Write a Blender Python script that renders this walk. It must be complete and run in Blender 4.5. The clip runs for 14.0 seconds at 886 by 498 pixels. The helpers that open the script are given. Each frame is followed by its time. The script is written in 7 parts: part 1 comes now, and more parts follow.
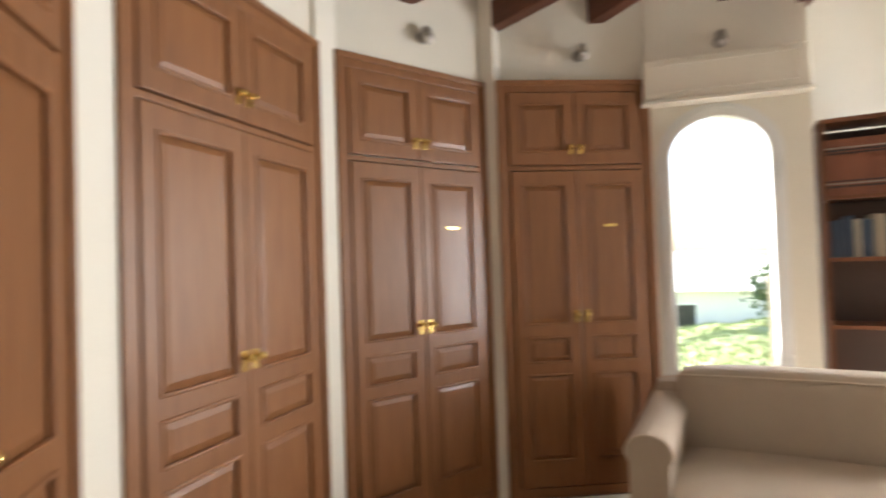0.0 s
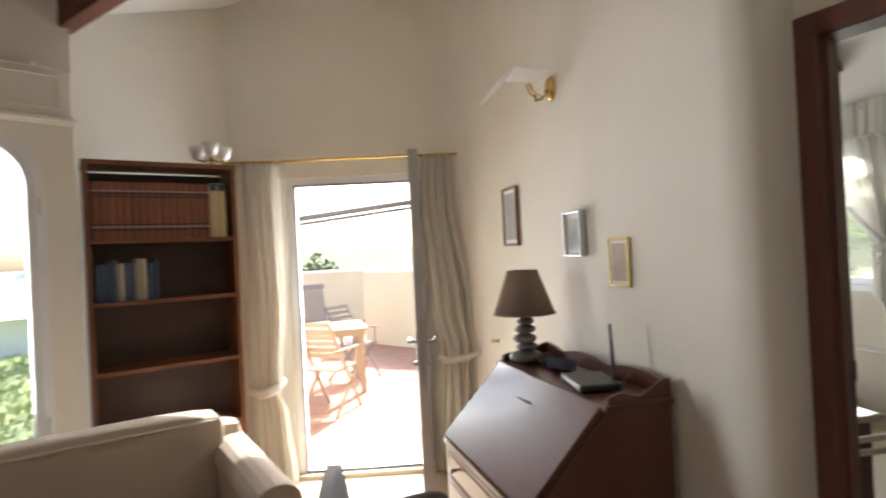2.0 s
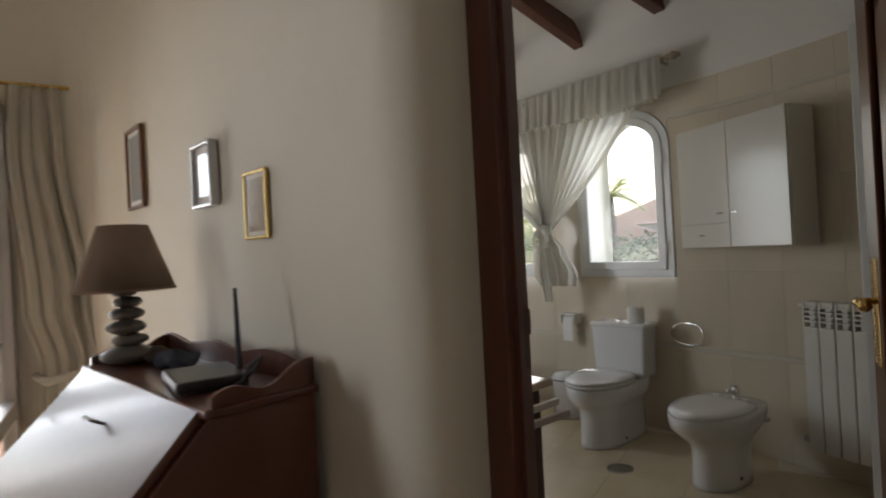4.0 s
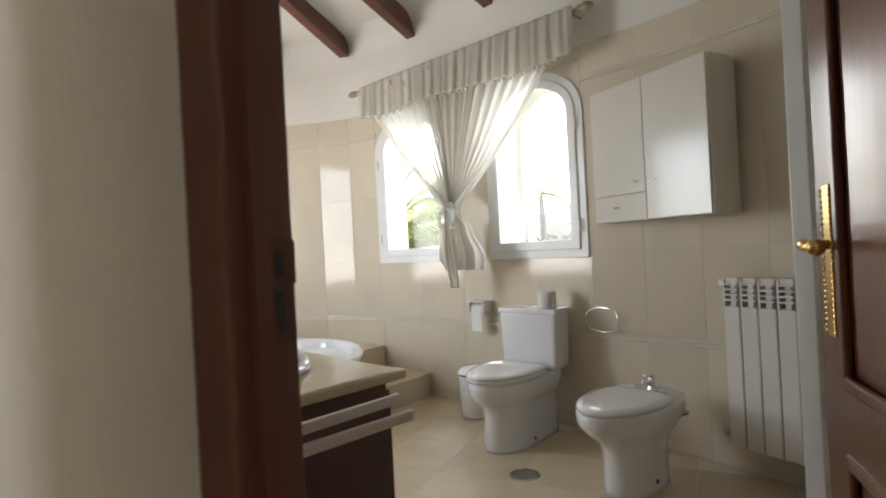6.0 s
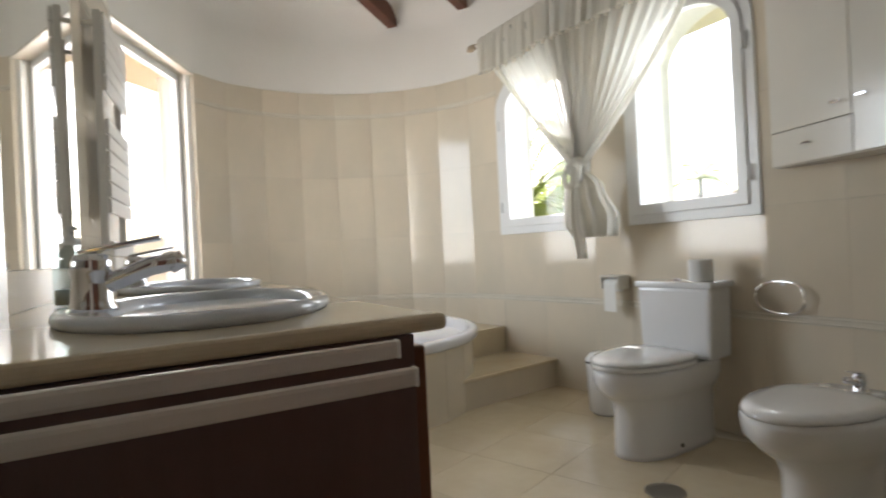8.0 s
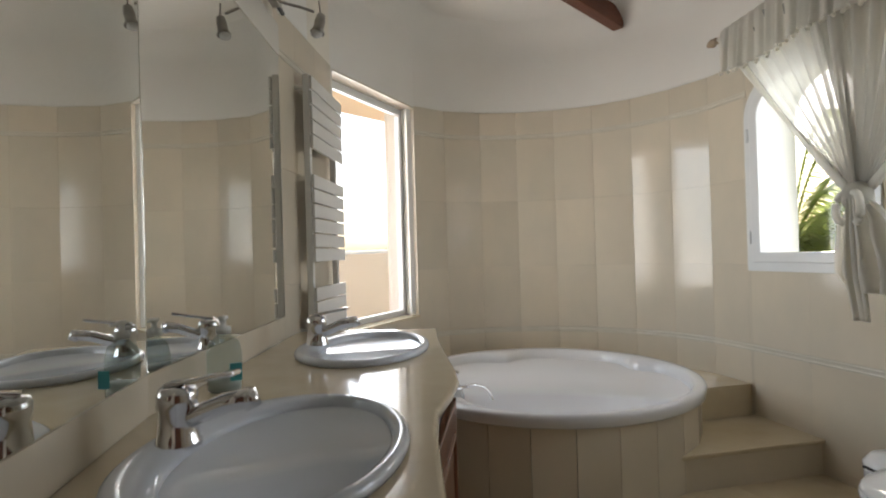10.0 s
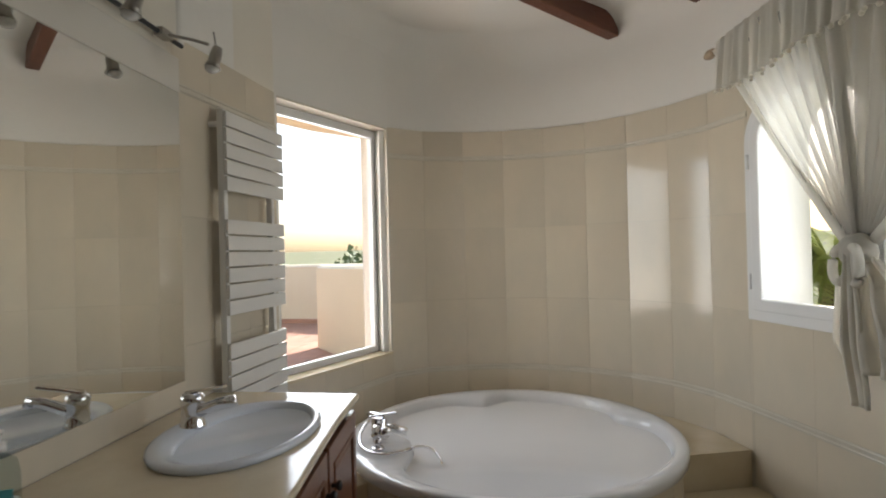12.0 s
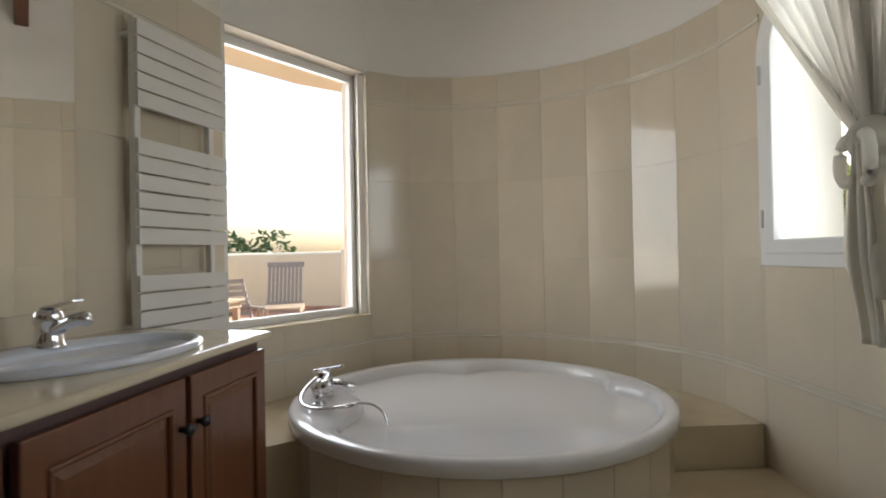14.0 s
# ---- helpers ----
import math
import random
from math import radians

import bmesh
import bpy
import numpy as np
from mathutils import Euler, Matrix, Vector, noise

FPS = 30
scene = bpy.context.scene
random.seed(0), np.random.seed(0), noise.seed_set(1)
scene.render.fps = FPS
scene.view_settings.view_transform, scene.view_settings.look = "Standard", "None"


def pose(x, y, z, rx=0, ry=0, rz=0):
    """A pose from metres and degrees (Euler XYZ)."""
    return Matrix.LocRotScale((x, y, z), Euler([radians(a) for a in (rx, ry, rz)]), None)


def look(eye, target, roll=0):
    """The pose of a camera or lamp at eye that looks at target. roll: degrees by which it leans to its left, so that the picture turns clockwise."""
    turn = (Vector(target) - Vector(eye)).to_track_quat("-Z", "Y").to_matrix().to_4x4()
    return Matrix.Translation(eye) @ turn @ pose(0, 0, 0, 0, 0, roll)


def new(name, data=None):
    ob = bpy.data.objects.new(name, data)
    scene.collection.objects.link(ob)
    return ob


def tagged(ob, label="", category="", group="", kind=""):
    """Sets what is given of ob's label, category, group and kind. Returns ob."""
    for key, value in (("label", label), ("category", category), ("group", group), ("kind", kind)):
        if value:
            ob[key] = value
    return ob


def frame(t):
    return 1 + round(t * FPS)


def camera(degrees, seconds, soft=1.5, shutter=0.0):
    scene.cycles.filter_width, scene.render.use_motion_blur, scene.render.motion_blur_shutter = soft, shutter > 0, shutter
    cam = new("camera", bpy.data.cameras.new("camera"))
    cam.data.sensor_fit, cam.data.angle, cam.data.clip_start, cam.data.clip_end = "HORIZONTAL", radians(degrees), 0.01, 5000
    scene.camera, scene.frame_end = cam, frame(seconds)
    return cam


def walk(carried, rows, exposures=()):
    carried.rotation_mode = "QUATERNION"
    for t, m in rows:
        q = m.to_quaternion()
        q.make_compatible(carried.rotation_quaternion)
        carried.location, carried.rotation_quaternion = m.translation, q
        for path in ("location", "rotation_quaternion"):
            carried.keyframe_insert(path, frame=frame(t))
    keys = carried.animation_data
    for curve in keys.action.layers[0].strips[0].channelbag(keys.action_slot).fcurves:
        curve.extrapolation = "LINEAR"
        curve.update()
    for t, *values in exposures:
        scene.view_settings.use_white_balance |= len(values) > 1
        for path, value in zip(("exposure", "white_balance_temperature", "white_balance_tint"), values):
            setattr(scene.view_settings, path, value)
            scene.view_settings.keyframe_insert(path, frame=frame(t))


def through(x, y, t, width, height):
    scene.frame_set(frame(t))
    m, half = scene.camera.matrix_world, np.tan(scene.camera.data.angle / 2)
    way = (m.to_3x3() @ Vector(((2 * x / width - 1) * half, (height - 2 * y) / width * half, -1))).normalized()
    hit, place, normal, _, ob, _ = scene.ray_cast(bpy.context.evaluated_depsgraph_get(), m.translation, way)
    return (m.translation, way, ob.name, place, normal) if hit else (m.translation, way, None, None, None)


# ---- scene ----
cam = camera(77.4, 14.0, soft=1.9, shutter=0.5)

PATH = [
    (0, (-0.04, -0.407, 1.375), (-1.845, 0.453, 1.426), -1.9),
    (0.5, (-0.039, -0.277, 1.435), (-1.492, 1.096, 1.478), -2.2),
    (1, (-0.015, -0.164, 1.495), (-0.931, 1.613, 1.519), -2.4),
    (1.5, (-0.002, -0.12, 1.508), (-0.436, 1.833, 1.529), -2.6),
    (2, (0.035, -0.048, 1.508), (-0.012, 1.951, 1.52), -2.9),
    (2.5, (0.076, 0.093, 1.46), (0.301, 2.08, 1.471), -3.1),
    (3, (0.161, 0.223, 1.423), (0.627, 2.168, 1.434), -3.1),
    (3.5, (0.284, 0.355, 1.348), (0.974, 2.233, 1.359), -3.0),
    (4, (0.397, 0.519, 1.284), (1.327, 2.289, 1.295), -3.0),
    (6.5, (1.0, 0.896, 1.098), (2.128, 2.548, 1.099), -3.0),
    (7, (1.104, 1.0, 1.059), (2.176, 2.689, 1.062), -2.9),
    (7.5, (1.193, 1.097, 0.99), (2.111, 2.873, 0.994), -2.8),
    (8, (1.264, 1.173, 0.945), (1.925, 3.061, 0.95), -2.7),
    (8.5, (1.324, 1.255, 0.965), (1.676, 3.224, 0.974), -2.4),
    (9, (1.382, 1.32, 1.016), (1.497, 3.316, 1.03), -2.1),
    (11.5, (1.978, 1.643, 1.416), (1.55, 3.597, 1.421), -1.4),
    (12, (2.075, 1.788, 1.421), (1.667, 3.746, 1.431), -1.4),
    (12.5, (2.162, 1.874, 1.304), (1.714, 3.823, 1.317), -1.3),
    (13, (2.283, 1.957, 1.198), (1.726, 3.878, 1.21), -1.2),
    (13.5, (2.381, 2.095, 1.146), (1.791, 4.006, 1.161), -1.1),
    (14, (2.453, 2.235, 1.112), (1.844, 4.14, 1.131), -1.1),
]
EXPOSURES = [(0.0, 2.58, 6350, 10), (1.0, 2.55, 6250, 10), (1.5, 2.15, 6200, 10), (2.5, 1.45, 6200, 10), (3.0, 1.22, 6200, 10), (4.0, 0.9, 6350, 10), (6.5, 2.1, 6250, 10), (7.5, 2.05, 6250, 10), (8.0, 1.8, 6250, 10), (9.0, 1.5, 6250, 10), (11.5, 1.2, 6400, 10), (14.0, 1.1, 6450, 10)]
walk(cam, [(t, look(eye, target, roll)) for t, eye, target, roll in PATH], EXPOSURES)

# ---- world, sun, window light ----
world = bpy.data.worlds.new("sky")
scene.world = world
world.use_nodes = True
wn = world.node_tree.nodes
sky = wn.new("ShaderNodeTexSky")
sky.sky_type = "NISHITA"
sky.sun_disc = False
SUN_AZ, SUN_EL = math.atan2(0.30, 1.0), radians(38)   # azimuth from +y towards +x
sky.sun_elevation, sky.sun_rotation = SUN_EL, SUN_AZ
sky.dust_density, sky.air_density, sky.ozone_density = 3.0, 1.0, 0.3   # summer haze
world.node_tree.links.new(sky.outputs[0], wn["Background"].inputs[0])
wn["Background"].inputs[1].default_value = 0.15

sun_dir = Vector((math.sin(SUN_AZ) * math.cos(SUN_EL), math.cos(SUN_AZ) * math.cos(SUN_EL), math.sin(SUN_EL)))
sun_data = bpy.data.lights.new("sun", "SUN")
sun_data.energy, sun_data.angle, sun_data.color = 4.5, radians(0.6), (1.0, 0.96, 0.91)
sun = new("sun", sun_data)
sun.matrix_world = look(sun_dir * 30, (0, 0, 0))


def window_light(a, b, z0, z1, watts, towards, spread=70, colour=(0.95, 0.98, 1.0)):
    """Sky light that enters an opening between the plan points a and b."""
    d = bpy.data.lights.new("window_light", "AREA")
    d.shape, d.size, d.size_y = "RECTANGLE", (Vector(b) - Vector(a)).length, z1 - z0
    d.energy, d.color, d.spread = watts, colour, radians(spread)
    o = new("window_light", d)
    c = Vector(((a[0] + b[0]) / 2, (a[1] + b[1]) / 2, (z0 + z1) / 2))
    o.matrix_world = look(c, c + Vector((towards[0], towards[1], 0.0)))
    return o


window_light((-1.03, 3.96), (-0.2, 4.0), 0.1, 2.0, 23, (-0.36, -0.93), 155)
window_light((-2.44, 2.23), (-2.08, 2.63), 0.8, 2.05, 1.8, (0.95, -0.3))
window_light((0.42, 4.58), (0.72, 5.43), 0.8, 2.2, 6.5, (0.88, -0.47), 150)
window_light((3.30, 4.80), (3.50, 4.25), 1.15, 2.05, 2.0, (-1, 0.0), 150)
window_light((3.62, 3.80), (3.68, 3.15), 1.15, 2.05, 2.4, (-1, 0.0), 150)

# ---- materials ----
def material(name, colour, rough=0.6, metal=0.0, second=None, scale=6.0, amount=0.5, bump=0.0, bump_scale=60.0,
             stretch=(1, 1, 1), detail=4.0, rand=0.0, spec=0.5, coat=0.0, dirt=0.0, rough_var=0.0):
    """A surface with two scales of variation: a broad one between two colours and a fine relief."""
    m = bpy.data.materials.new(name)
    m.use_nodes = True
    nt, b = m.node_tree, m.node_tree.nodes["Principled BSDF"]
    b.inputs["Roughness"].default_value, b.inputs["Metallic"].default_value = rough, metal
    b.inputs["Specular IOR Level"].default_value = spec
    b.inputs["Coat Weight"].default_value = coat
    b.inputs["Coat Roughness"].default_value = 0.12
    tc = nt.nodes.new("ShaderNodeTexCoord")
    mp = nt.nodes.new("ShaderNodeMapping")
    mp.inputs["Scale"].default_value = stretch
    nt.links.new(tc.outputs["Object"], mp.inputs[0])
    src = mp.outputs[0]
    if rand:
        info = nt.nodes.new("ShaderNodeObjectInfo")
        add = nt.nodes.new("ShaderNodeVectorMath")
        mul = nt.nodes.new("ShaderNodeMath")
        mul.operation, mul.inputs[1].default_value = "MULTIPLY", 37.0
        nt.links.new(info.outputs["Random"], mul.inputs[0])
        nt.links.new(src, add.inputs[0])
        nt.links.new(mul.outputs[0], add.inputs[1])
        src = add.outputs[0]
    n1 = nt.nodes.new("ShaderNodeTexNoise")
    n1.inputs["Scale"].default_value, n1.inputs["Detail"].default_value = scale, detail
    n1.inputs["Roughness"].default_value = 0.6
    nt.links.new(src, n1.inputs["Vector"])
    ramp = nt.nodes.new("ShaderNodeMapRange")
    ramp.inputs["From Min"].default_value, ramp.inputs["From Max"].default_value = 0.3, 0.7
    ramp.inputs["To Max"].default_value = amount
    nt.links.new(n1.outputs[0], ramp.inputs[0])
    mix = nt.nodes.new("ShaderNodeMix")
    mix.data_type = "RGBA"
    mix.inputs["A"].default_value = (*colour, 1)
    mix.inputs["B"].default_value = (*(second or [c * 0.8 for c in colour]), 1)
    nt.links.new(ramp.outputs[0], mix.inputs["Factor"])
    out = mix.outputs["Result"]
    if rand:
        hv = nt.nodes.new("ShaderNodeHueSaturation")
        mr = nt.nodes.new("ShaderNodeMapRange")
        mr.inputs["To Min"].default_value, mr.inputs["To Max"].default_value = 1 - rand, 1 + rand
        nt.links.new(info.outputs["Random"], mr.inputs[0])
        nt.links.new(mr.outputs[0], hv.inputs["Value"])
        nt.links.new(out, hv.inputs["Color"])
        out = hv.outputs[0]
    nt.links.new(out, b.inputs["Base Color"])
    if rough_var:
        rv = nt.nodes.new("ShaderNodeMapRange")
        rv.inputs["To Min"].default_value, rv.inputs["To Max"].default_value = max(0.02, rough - rough_var), rough + rough_var
        nt.links.new(n1.outputs[0], rv.inputs[0])
        nt.links.new(rv.outputs[0], b.inputs["Roughness"])
    if bump:
        n2 = nt.nodes.new("ShaderNodeTexNoise")
        n2.inputs["Scale"].default_value, n2.inputs["Detail"].default_value = bump_scale, 3
        nt.links.new(src, n2.inputs["Vector"])
        bp = nt.nodes.new("ShaderNodeBump")
        bp.inputs["Strength"].default_value, bp.inputs["Distance"].default_value = bump, 0.01
        nt.links.new(n2.outputs[0], bp.inputs["Height"])
        nt.links.new(bp.outputs[0], b.inputs["Normal"])
    return m


def glass_material(name, colour=(1, 1, 1), rough=0.0):
    m = bpy.data.materials.new(name)
    m.use_nodes = True
    nt = m.node_tree
    nt.nodes.remove(nt.nodes["Principled BSDF"])
    tr, gl, mx, lw = (nt.nodes.new(k) for k in ("ShaderNodeBsdfTransparent", "ShaderNodeBsdfGlossy", "ShaderNodeMixShader", "ShaderNodeLayerWeight"))
    pw, fr = nt.nodes.new("ShaderNodeMath"), nt.nodes.new("ShaderNodeMath")
    pw.operation, pw.inputs[1].default_value = "POWER", 4.0
    fr.operation, fr.inputs[1].default_value, fr.inputs[2].default_value = "MULTIPLY_ADD", 0.6, 0.03
    lw.inputs[0].default_value = 0.5
    nt.links.new(lw.outputs["Facing"], pw.inputs[0])
    nt.links.new(pw.outputs[0], fr.inputs[0])
    tr.inputs[0].default_value = (*colour, 1)
    gl.inputs["Roughness"].default_value = rough
    nt.links.new(fr.outputs[0], mx.inputs[0])
    nt.links.new(tr.outputs[0], mx.inputs[1])
    nt.links.new(gl.outputs[0], mx.inputs[2])
    nt.links.new(mx.outputs[0], nt.nodes["Material Output"].inputs[0])
    return m


def cloth_material(name, colour, second, through, scale=8.0):
    """Thin woven cloth that lets some light through."""
    m = material(name, colour, 0.95, 0, second, scale, 0.6, 0.25, 900, spec=0.1)
    nt = m.node_tree
    b = nt.nodes["Principled BSDF"]
    t = nt.nodes.new("ShaderNodeBsdfTranslucent")
    mx = nt.nodes.new("ShaderNodeMixShader")
    mx.inputs[0].default_value = through
    link = b.inputs["Base Color"].links[0].from_socket
    nt.links.new(link, t.inputs[0])
    nt.links.new(b.outputs[0], mx.inputs[1])
    nt.links.new(t.outputs[0], mx.inputs[2])
    nt.links.new(mx.outputs[0], nt.nodes["Material Output"].inputs[0])
    return m


PLASTER = material("cream_plaster", (0.76, 0.72, 0.63), 0.85, 0, (0.70, 0.66, 0.57), 2.2, 0.6, 0.22, 26, spec=0.2)
CEIL = material("ceiling_plaster", (0.80, 0.78, 0.73), 0.85, 0, (0.75, 0.73, 0.68), 2.0, 0.5, 0.2, 22, spec=0.2)
WHITE_WALL = material("white_plaster", (0.83, 0.79, 0.70), 0.8, 0, (0.78, 0.74, 0.65), 3, 0.5, 0.15, 30, spec=0.25)
CLOSET = material("closet_wood", (0.27, 0.114, 0.041), 0.44, 0, (0.18, 0.07, 0.025), 5, 0.8, 0.05, 40, (9, 9, 0.7), 6, 0.06, coat=0.08, rough_var=0.1)
BEAM = material("beam_wood", (0.16, 0.055, 0.026), 0.55, 0, (0.09, 0.03, 0.016), 5, 0.8, 0.25, 30, (1, 9, 9), 5, 0.08)
JAMB = material("door_frame_wood", (0.15, 0.055, 0.038), 0.35, 0, (0.10, 0.034, 0.024), 5, 0.8, 0.1, 40, (9, 9, 0.6), 5, coat=0.2)
LEAF_WOOD = material("door_wood", (0.17, 0.06, 0.03), 0.3, 0, (0.10, 0.034, 0.018), 5, 0.8, 0.06, 40, (9, 9, 0.6), 5, coat=0.3)
DESK = material("mahogany", (0.12, 0.04, 0.026), 0.33, 0, (0.09, 0.028, 0.018), 5, 0.7, 0.015, 60, (8, 0.8, 8), 5, coat=0.35)
BOOKWOOD = material("bookcase_wood", (0.22, 0.085, 0.035), 0.4, 0, (0.14, 0.05, 0.02), 5, 0.8, 0.05, 40, (1, 9, 9), 5)
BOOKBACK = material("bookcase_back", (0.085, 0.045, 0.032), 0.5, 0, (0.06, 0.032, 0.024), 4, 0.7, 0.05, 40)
VANITY = material("vanity_wood", (0.17, 0.062, 0.026), 0.36, 0, (0.10, 0.036, 0.016), 5, 0.8, 0.06, 40, (9, 9, 0.7), 5, coat=0.15)
VANITY_DARK = material("vanity_side", (0.115, 0.068, 0.060), 0.4, 0, (0.092, 0.054, 0.047), 5, 0.7, 0.04, 40, (9, 9, 0.7), 5)
SOFA = material("sofa_cloth", (0.48, 0.395, 0.31), 0.95, 0, (0.43, 0.35, 0.27), 5, 0.6, 0.35, 420, spec=0.15)
SOFA_SEAM = material("sofa_piping", (0.60, 0.50, 0.38), 0.9, 0, (0.52, 0.42, 0.31), 20, 0.5, 0.2, 300)
BRASS = material("brass", (0.72, 0.50, 0.17), 0.22, 1.0, (0.60, 0.40, 0.13), 12, 0.6, 0.02, 80, rough_var=0.08)
CHROME = material("chrome", (0.80, 0.80, 0.82), 0.08, 1.0, (0.74, 0.74, 0.76), 8, 0.4, 0.0)
STEEL = material("dull_steel", (0.42, 0.40, 0.36), 0.35, 1.0, (0.34, 0.32, 0.29), 10, 0.6, 0.05, 80)
BLACK = material("black_plastic", (0.02, 0.02, 0.022), 0.35, 0, (0.03, 0.03, 0.03), 9, 0.5)
PVC = material("white_frame", (0.80, 0.80, 0.79), 0.3, 0, (0.75, 0.75, 0.73), 4, 0.5, 0.02, 60)
ALU = material("grey_aluminium", (0.46, 0.44, 0.42), 0.4, 0.3, (0.40, 0.38, 0.36), 6, 0.5, 0.03, 90)
DARK_ALU = material("dark_aluminium", (0.10, 0.10, 0.11), 0.45, 0.2, (0.07, 0.07, 0.08), 6, 0.5)
GLASS = glass_material("clear_glass")
MIRROR = material("mirror_silver", (0.84, 0.85, 0.82), 0.012, 1.0, (0.83, 0.84, 0.81), 2, 0.3)
TILE = material("cream_tile", (0.69, 0.605, 0.475), 0.12, 0, (0.59, 0.535, 0.43), 3.0, 0.75, 0.05, 5, (1, 1, 0.6), 5, 0.035, rough_var=0.04)
TILE_RELIEF = material("relief_tile", (0.68, 0.63, 0.53), 0.14, 0, (0.61, 0.56, 0.46), 9, 0.6, 0.03, 40, rand=0.03)
GROUT = material("tile_grout", (0.70, 0.64, 0.53), 0.7, 0, (0.64, 0.585, 0.48), 8, 0.6, 0.1, 120)
MARBLE = material("cream_marble", (0.70, 0.61, 0.44), 0.14, 0, (0.60, 0.49, 0.33), 4.0, 0.8, 0.01, 12, detail=7, rand=0.02, rough_var=0.05)
COUNTER = material("counter_marble", (0.66, 0.57, 0.42), 0.1, 0, (0.56, 0.47, 0.33), 7.0, 0.7, 0.008, 20, detail=7, rough_var=0.03)
CERAMIC = material("white_ceramic", (0.80, 0.80, 0.80), 0.08, 0, (0.76, 0.76, 0.76), 3, 0.4, coat=0.4)
BASIN = material("grey_ceramic", (0.68, 0.71, 0.76), 0.10, 0, (0.64, 0.67, 0.72), 3, 0.4)
ACRYLIC = material("tub_acrylic", (0.74, 0.735, 0.74), 0.10, 0, (0.70, 0.695, 0.70), 3, 0.4, coat=0.3)
ENAMEL = material("white_enamel", (0.78, 0.76, 0.71), 0.25, 0, (0.73, 0.71, 0.66), 3, 0.5, 0.01, 50)
GREY_ENAMEL = material("rail_enamel", (0.76, 0.74, 0.70), 0.3, 0, (0.71, 0.69, 0.65), 3, 0.5, 0.01, 50)
SATIN = material("satin_lacquer", (0.72, 0.69, 0.62), 0.18, 0, (0.67, 0.64, 0.57), 3, 0.5, 0.01, 40, coat=0.2)
ALU_BAR = material("towel_bar", (0.66, 0.62, 0.58), 0.35, 0.2, (0.60, 0.56, 0.52), 6, 0.4)
CURTAIN = cloth_material("curtain_cloth", (0.82, 0.79, 0.72), (0.76, 0.72, 0.64), 0.55)
SHEER = cloth_material("voile_cloth", (0.86, 0.84, 0.79), (0.81, 0.79, 0.73), 0.62)
VOILE = cloth_material("thin_voile", (0.86, 0.84, 0.79), (0.81, 0.79, 0.73), 0.62)
vt = VOILE.node_tree
v_clear, v_mix = vt.nodes.new("ShaderNodeBsdfTransparent"), vt.nodes.new("ShaderNodeMixShader")
v_mix.inputs[0].default_value = 0.55                     # gaps between the threads
v_out = vt.nodes["Material Output"]
vt.links.new(v_out.inputs[0].links[0].from_socket, v_mix.inputs[1])
vt.links.new(v_clear.outputs[0], v_mix.inputs[2])
vt.links.new(v_mix.outputs[0], v_out.inputs[0])
SHADE = cloth_material("lampshade_cloth", (0.30, 0.215, 0.16), (0.26, 0.185, 0.135), 0.12, 20)
STONE = material("grey_pebble", (0.15, 0.135, 0.12), 0.45, 0, (0.23, 0.21, 0.19), 14, 0.8, 0.1, 90, rand=0.12)
PAPER = material("white_paper", (0.80, 0.79, 0.76), 0.9, 0, (0.75, 0.74, 0.71), 20, 0.4, 0.1, 200)
FLOOR1 = material("beige_floor_tile", (0.56, 0.45, 0.31), 0.3, 0, (0.48, 0.37, 0.25), 5, 0.7, 0.03, 30, rand=0.04)
TERRACOTTA = material("terracotta", (0.46, 0.26, 0.18), 0.7, 0, (0.38, 0.20, 0.135), 5, 0.8, 0.1, 60, rand=0.1)
TEAK = material("weathered_teak", (0.45, 0.35, 0.24), 0.65, 0, (0.34, 0.27, 0.19), 8, 0.8, 0.15, 60, (8, 1, 8))
# teak again, with the grey of backlit shade put into its colour
TEAK_SHADED = material("shaded_teak", (0.30, 0.27, 0.25), 0.7, 0, (0.22, 0.20, 0.19), 8, 0.8, 0.15, 60, (8, 1, 8))
RENDER = material("cream_render", (0.72, 0.66, 0.50), 0.9, 0, (0.66, 0.60, 0.45), 2, 0.6, 0.2, 40)
FOLIAGE = material("tree_leaves", (0.12, 0.17, 0.06), 0.6, 0, (0.07, 0.11, 0.04), 2.5, 0.9, 0.2, 30)
PALM = cloth_material("palm_leaf", (0.42, 0.46, 0.15), (0.27, 0.34, 0.10), 0.6, 3)
GRASS = material("grass", (0.34, 0.38, 0.17), 0.8, 0, (0.24, 0.29, 0.11), 0.4, 0.9, 0.3, 20)
BARK = material("bark", (0.14, 0.10, 0.07), 0.9, 0, (0.09, 0.06, 0.04), 8, 0.8, 0.4, 30)
LAND = material("dry_land", (0.17, 0.17, 0.08), 0.95, 0, (0.10, 0.12, 0.05), 0.06, 0.9, 0.1, 1)
HOUSE = material("white_house", (0.75, 0.73, 0.68), 0.9, 0, (0.68, 0.66, 0.60), 1.5, 0.6, 0.1, 20)
ROOF = material("clay_roof", (0.34, 0.20, 0.13), 0.85, 0, (0.24, 0.14, 0.09), 4, 0.8, 0.3, 30)

# ---- building helpers ----
def part(name, bm, mat, parent=None, label="", smooth=False):
    me = bpy.data.meshes.new(name)
    bm.normal_update()
    bm.to_mesh(me)
    bm.free()
    for m in (mat if isinstance(mat, (list, tuple)) else [mat]):
        me.materials.append(m)
    if smooth:
        for p in me.polygons:
            p.use_smooth = True
    ob = new(name, me)
    ob.parent = parent
    if label:
        ob["label"] = label
    return ob


def thing(name, label, category, at=(0, 0, 0), rz=0.0, group="", kind=""):
    e = new(name)
    e.empty_display_size = 0.1
    e.matrix_world = pose(*at, 0, 0, rz)
    return tagged(e, label, category, group, kind)


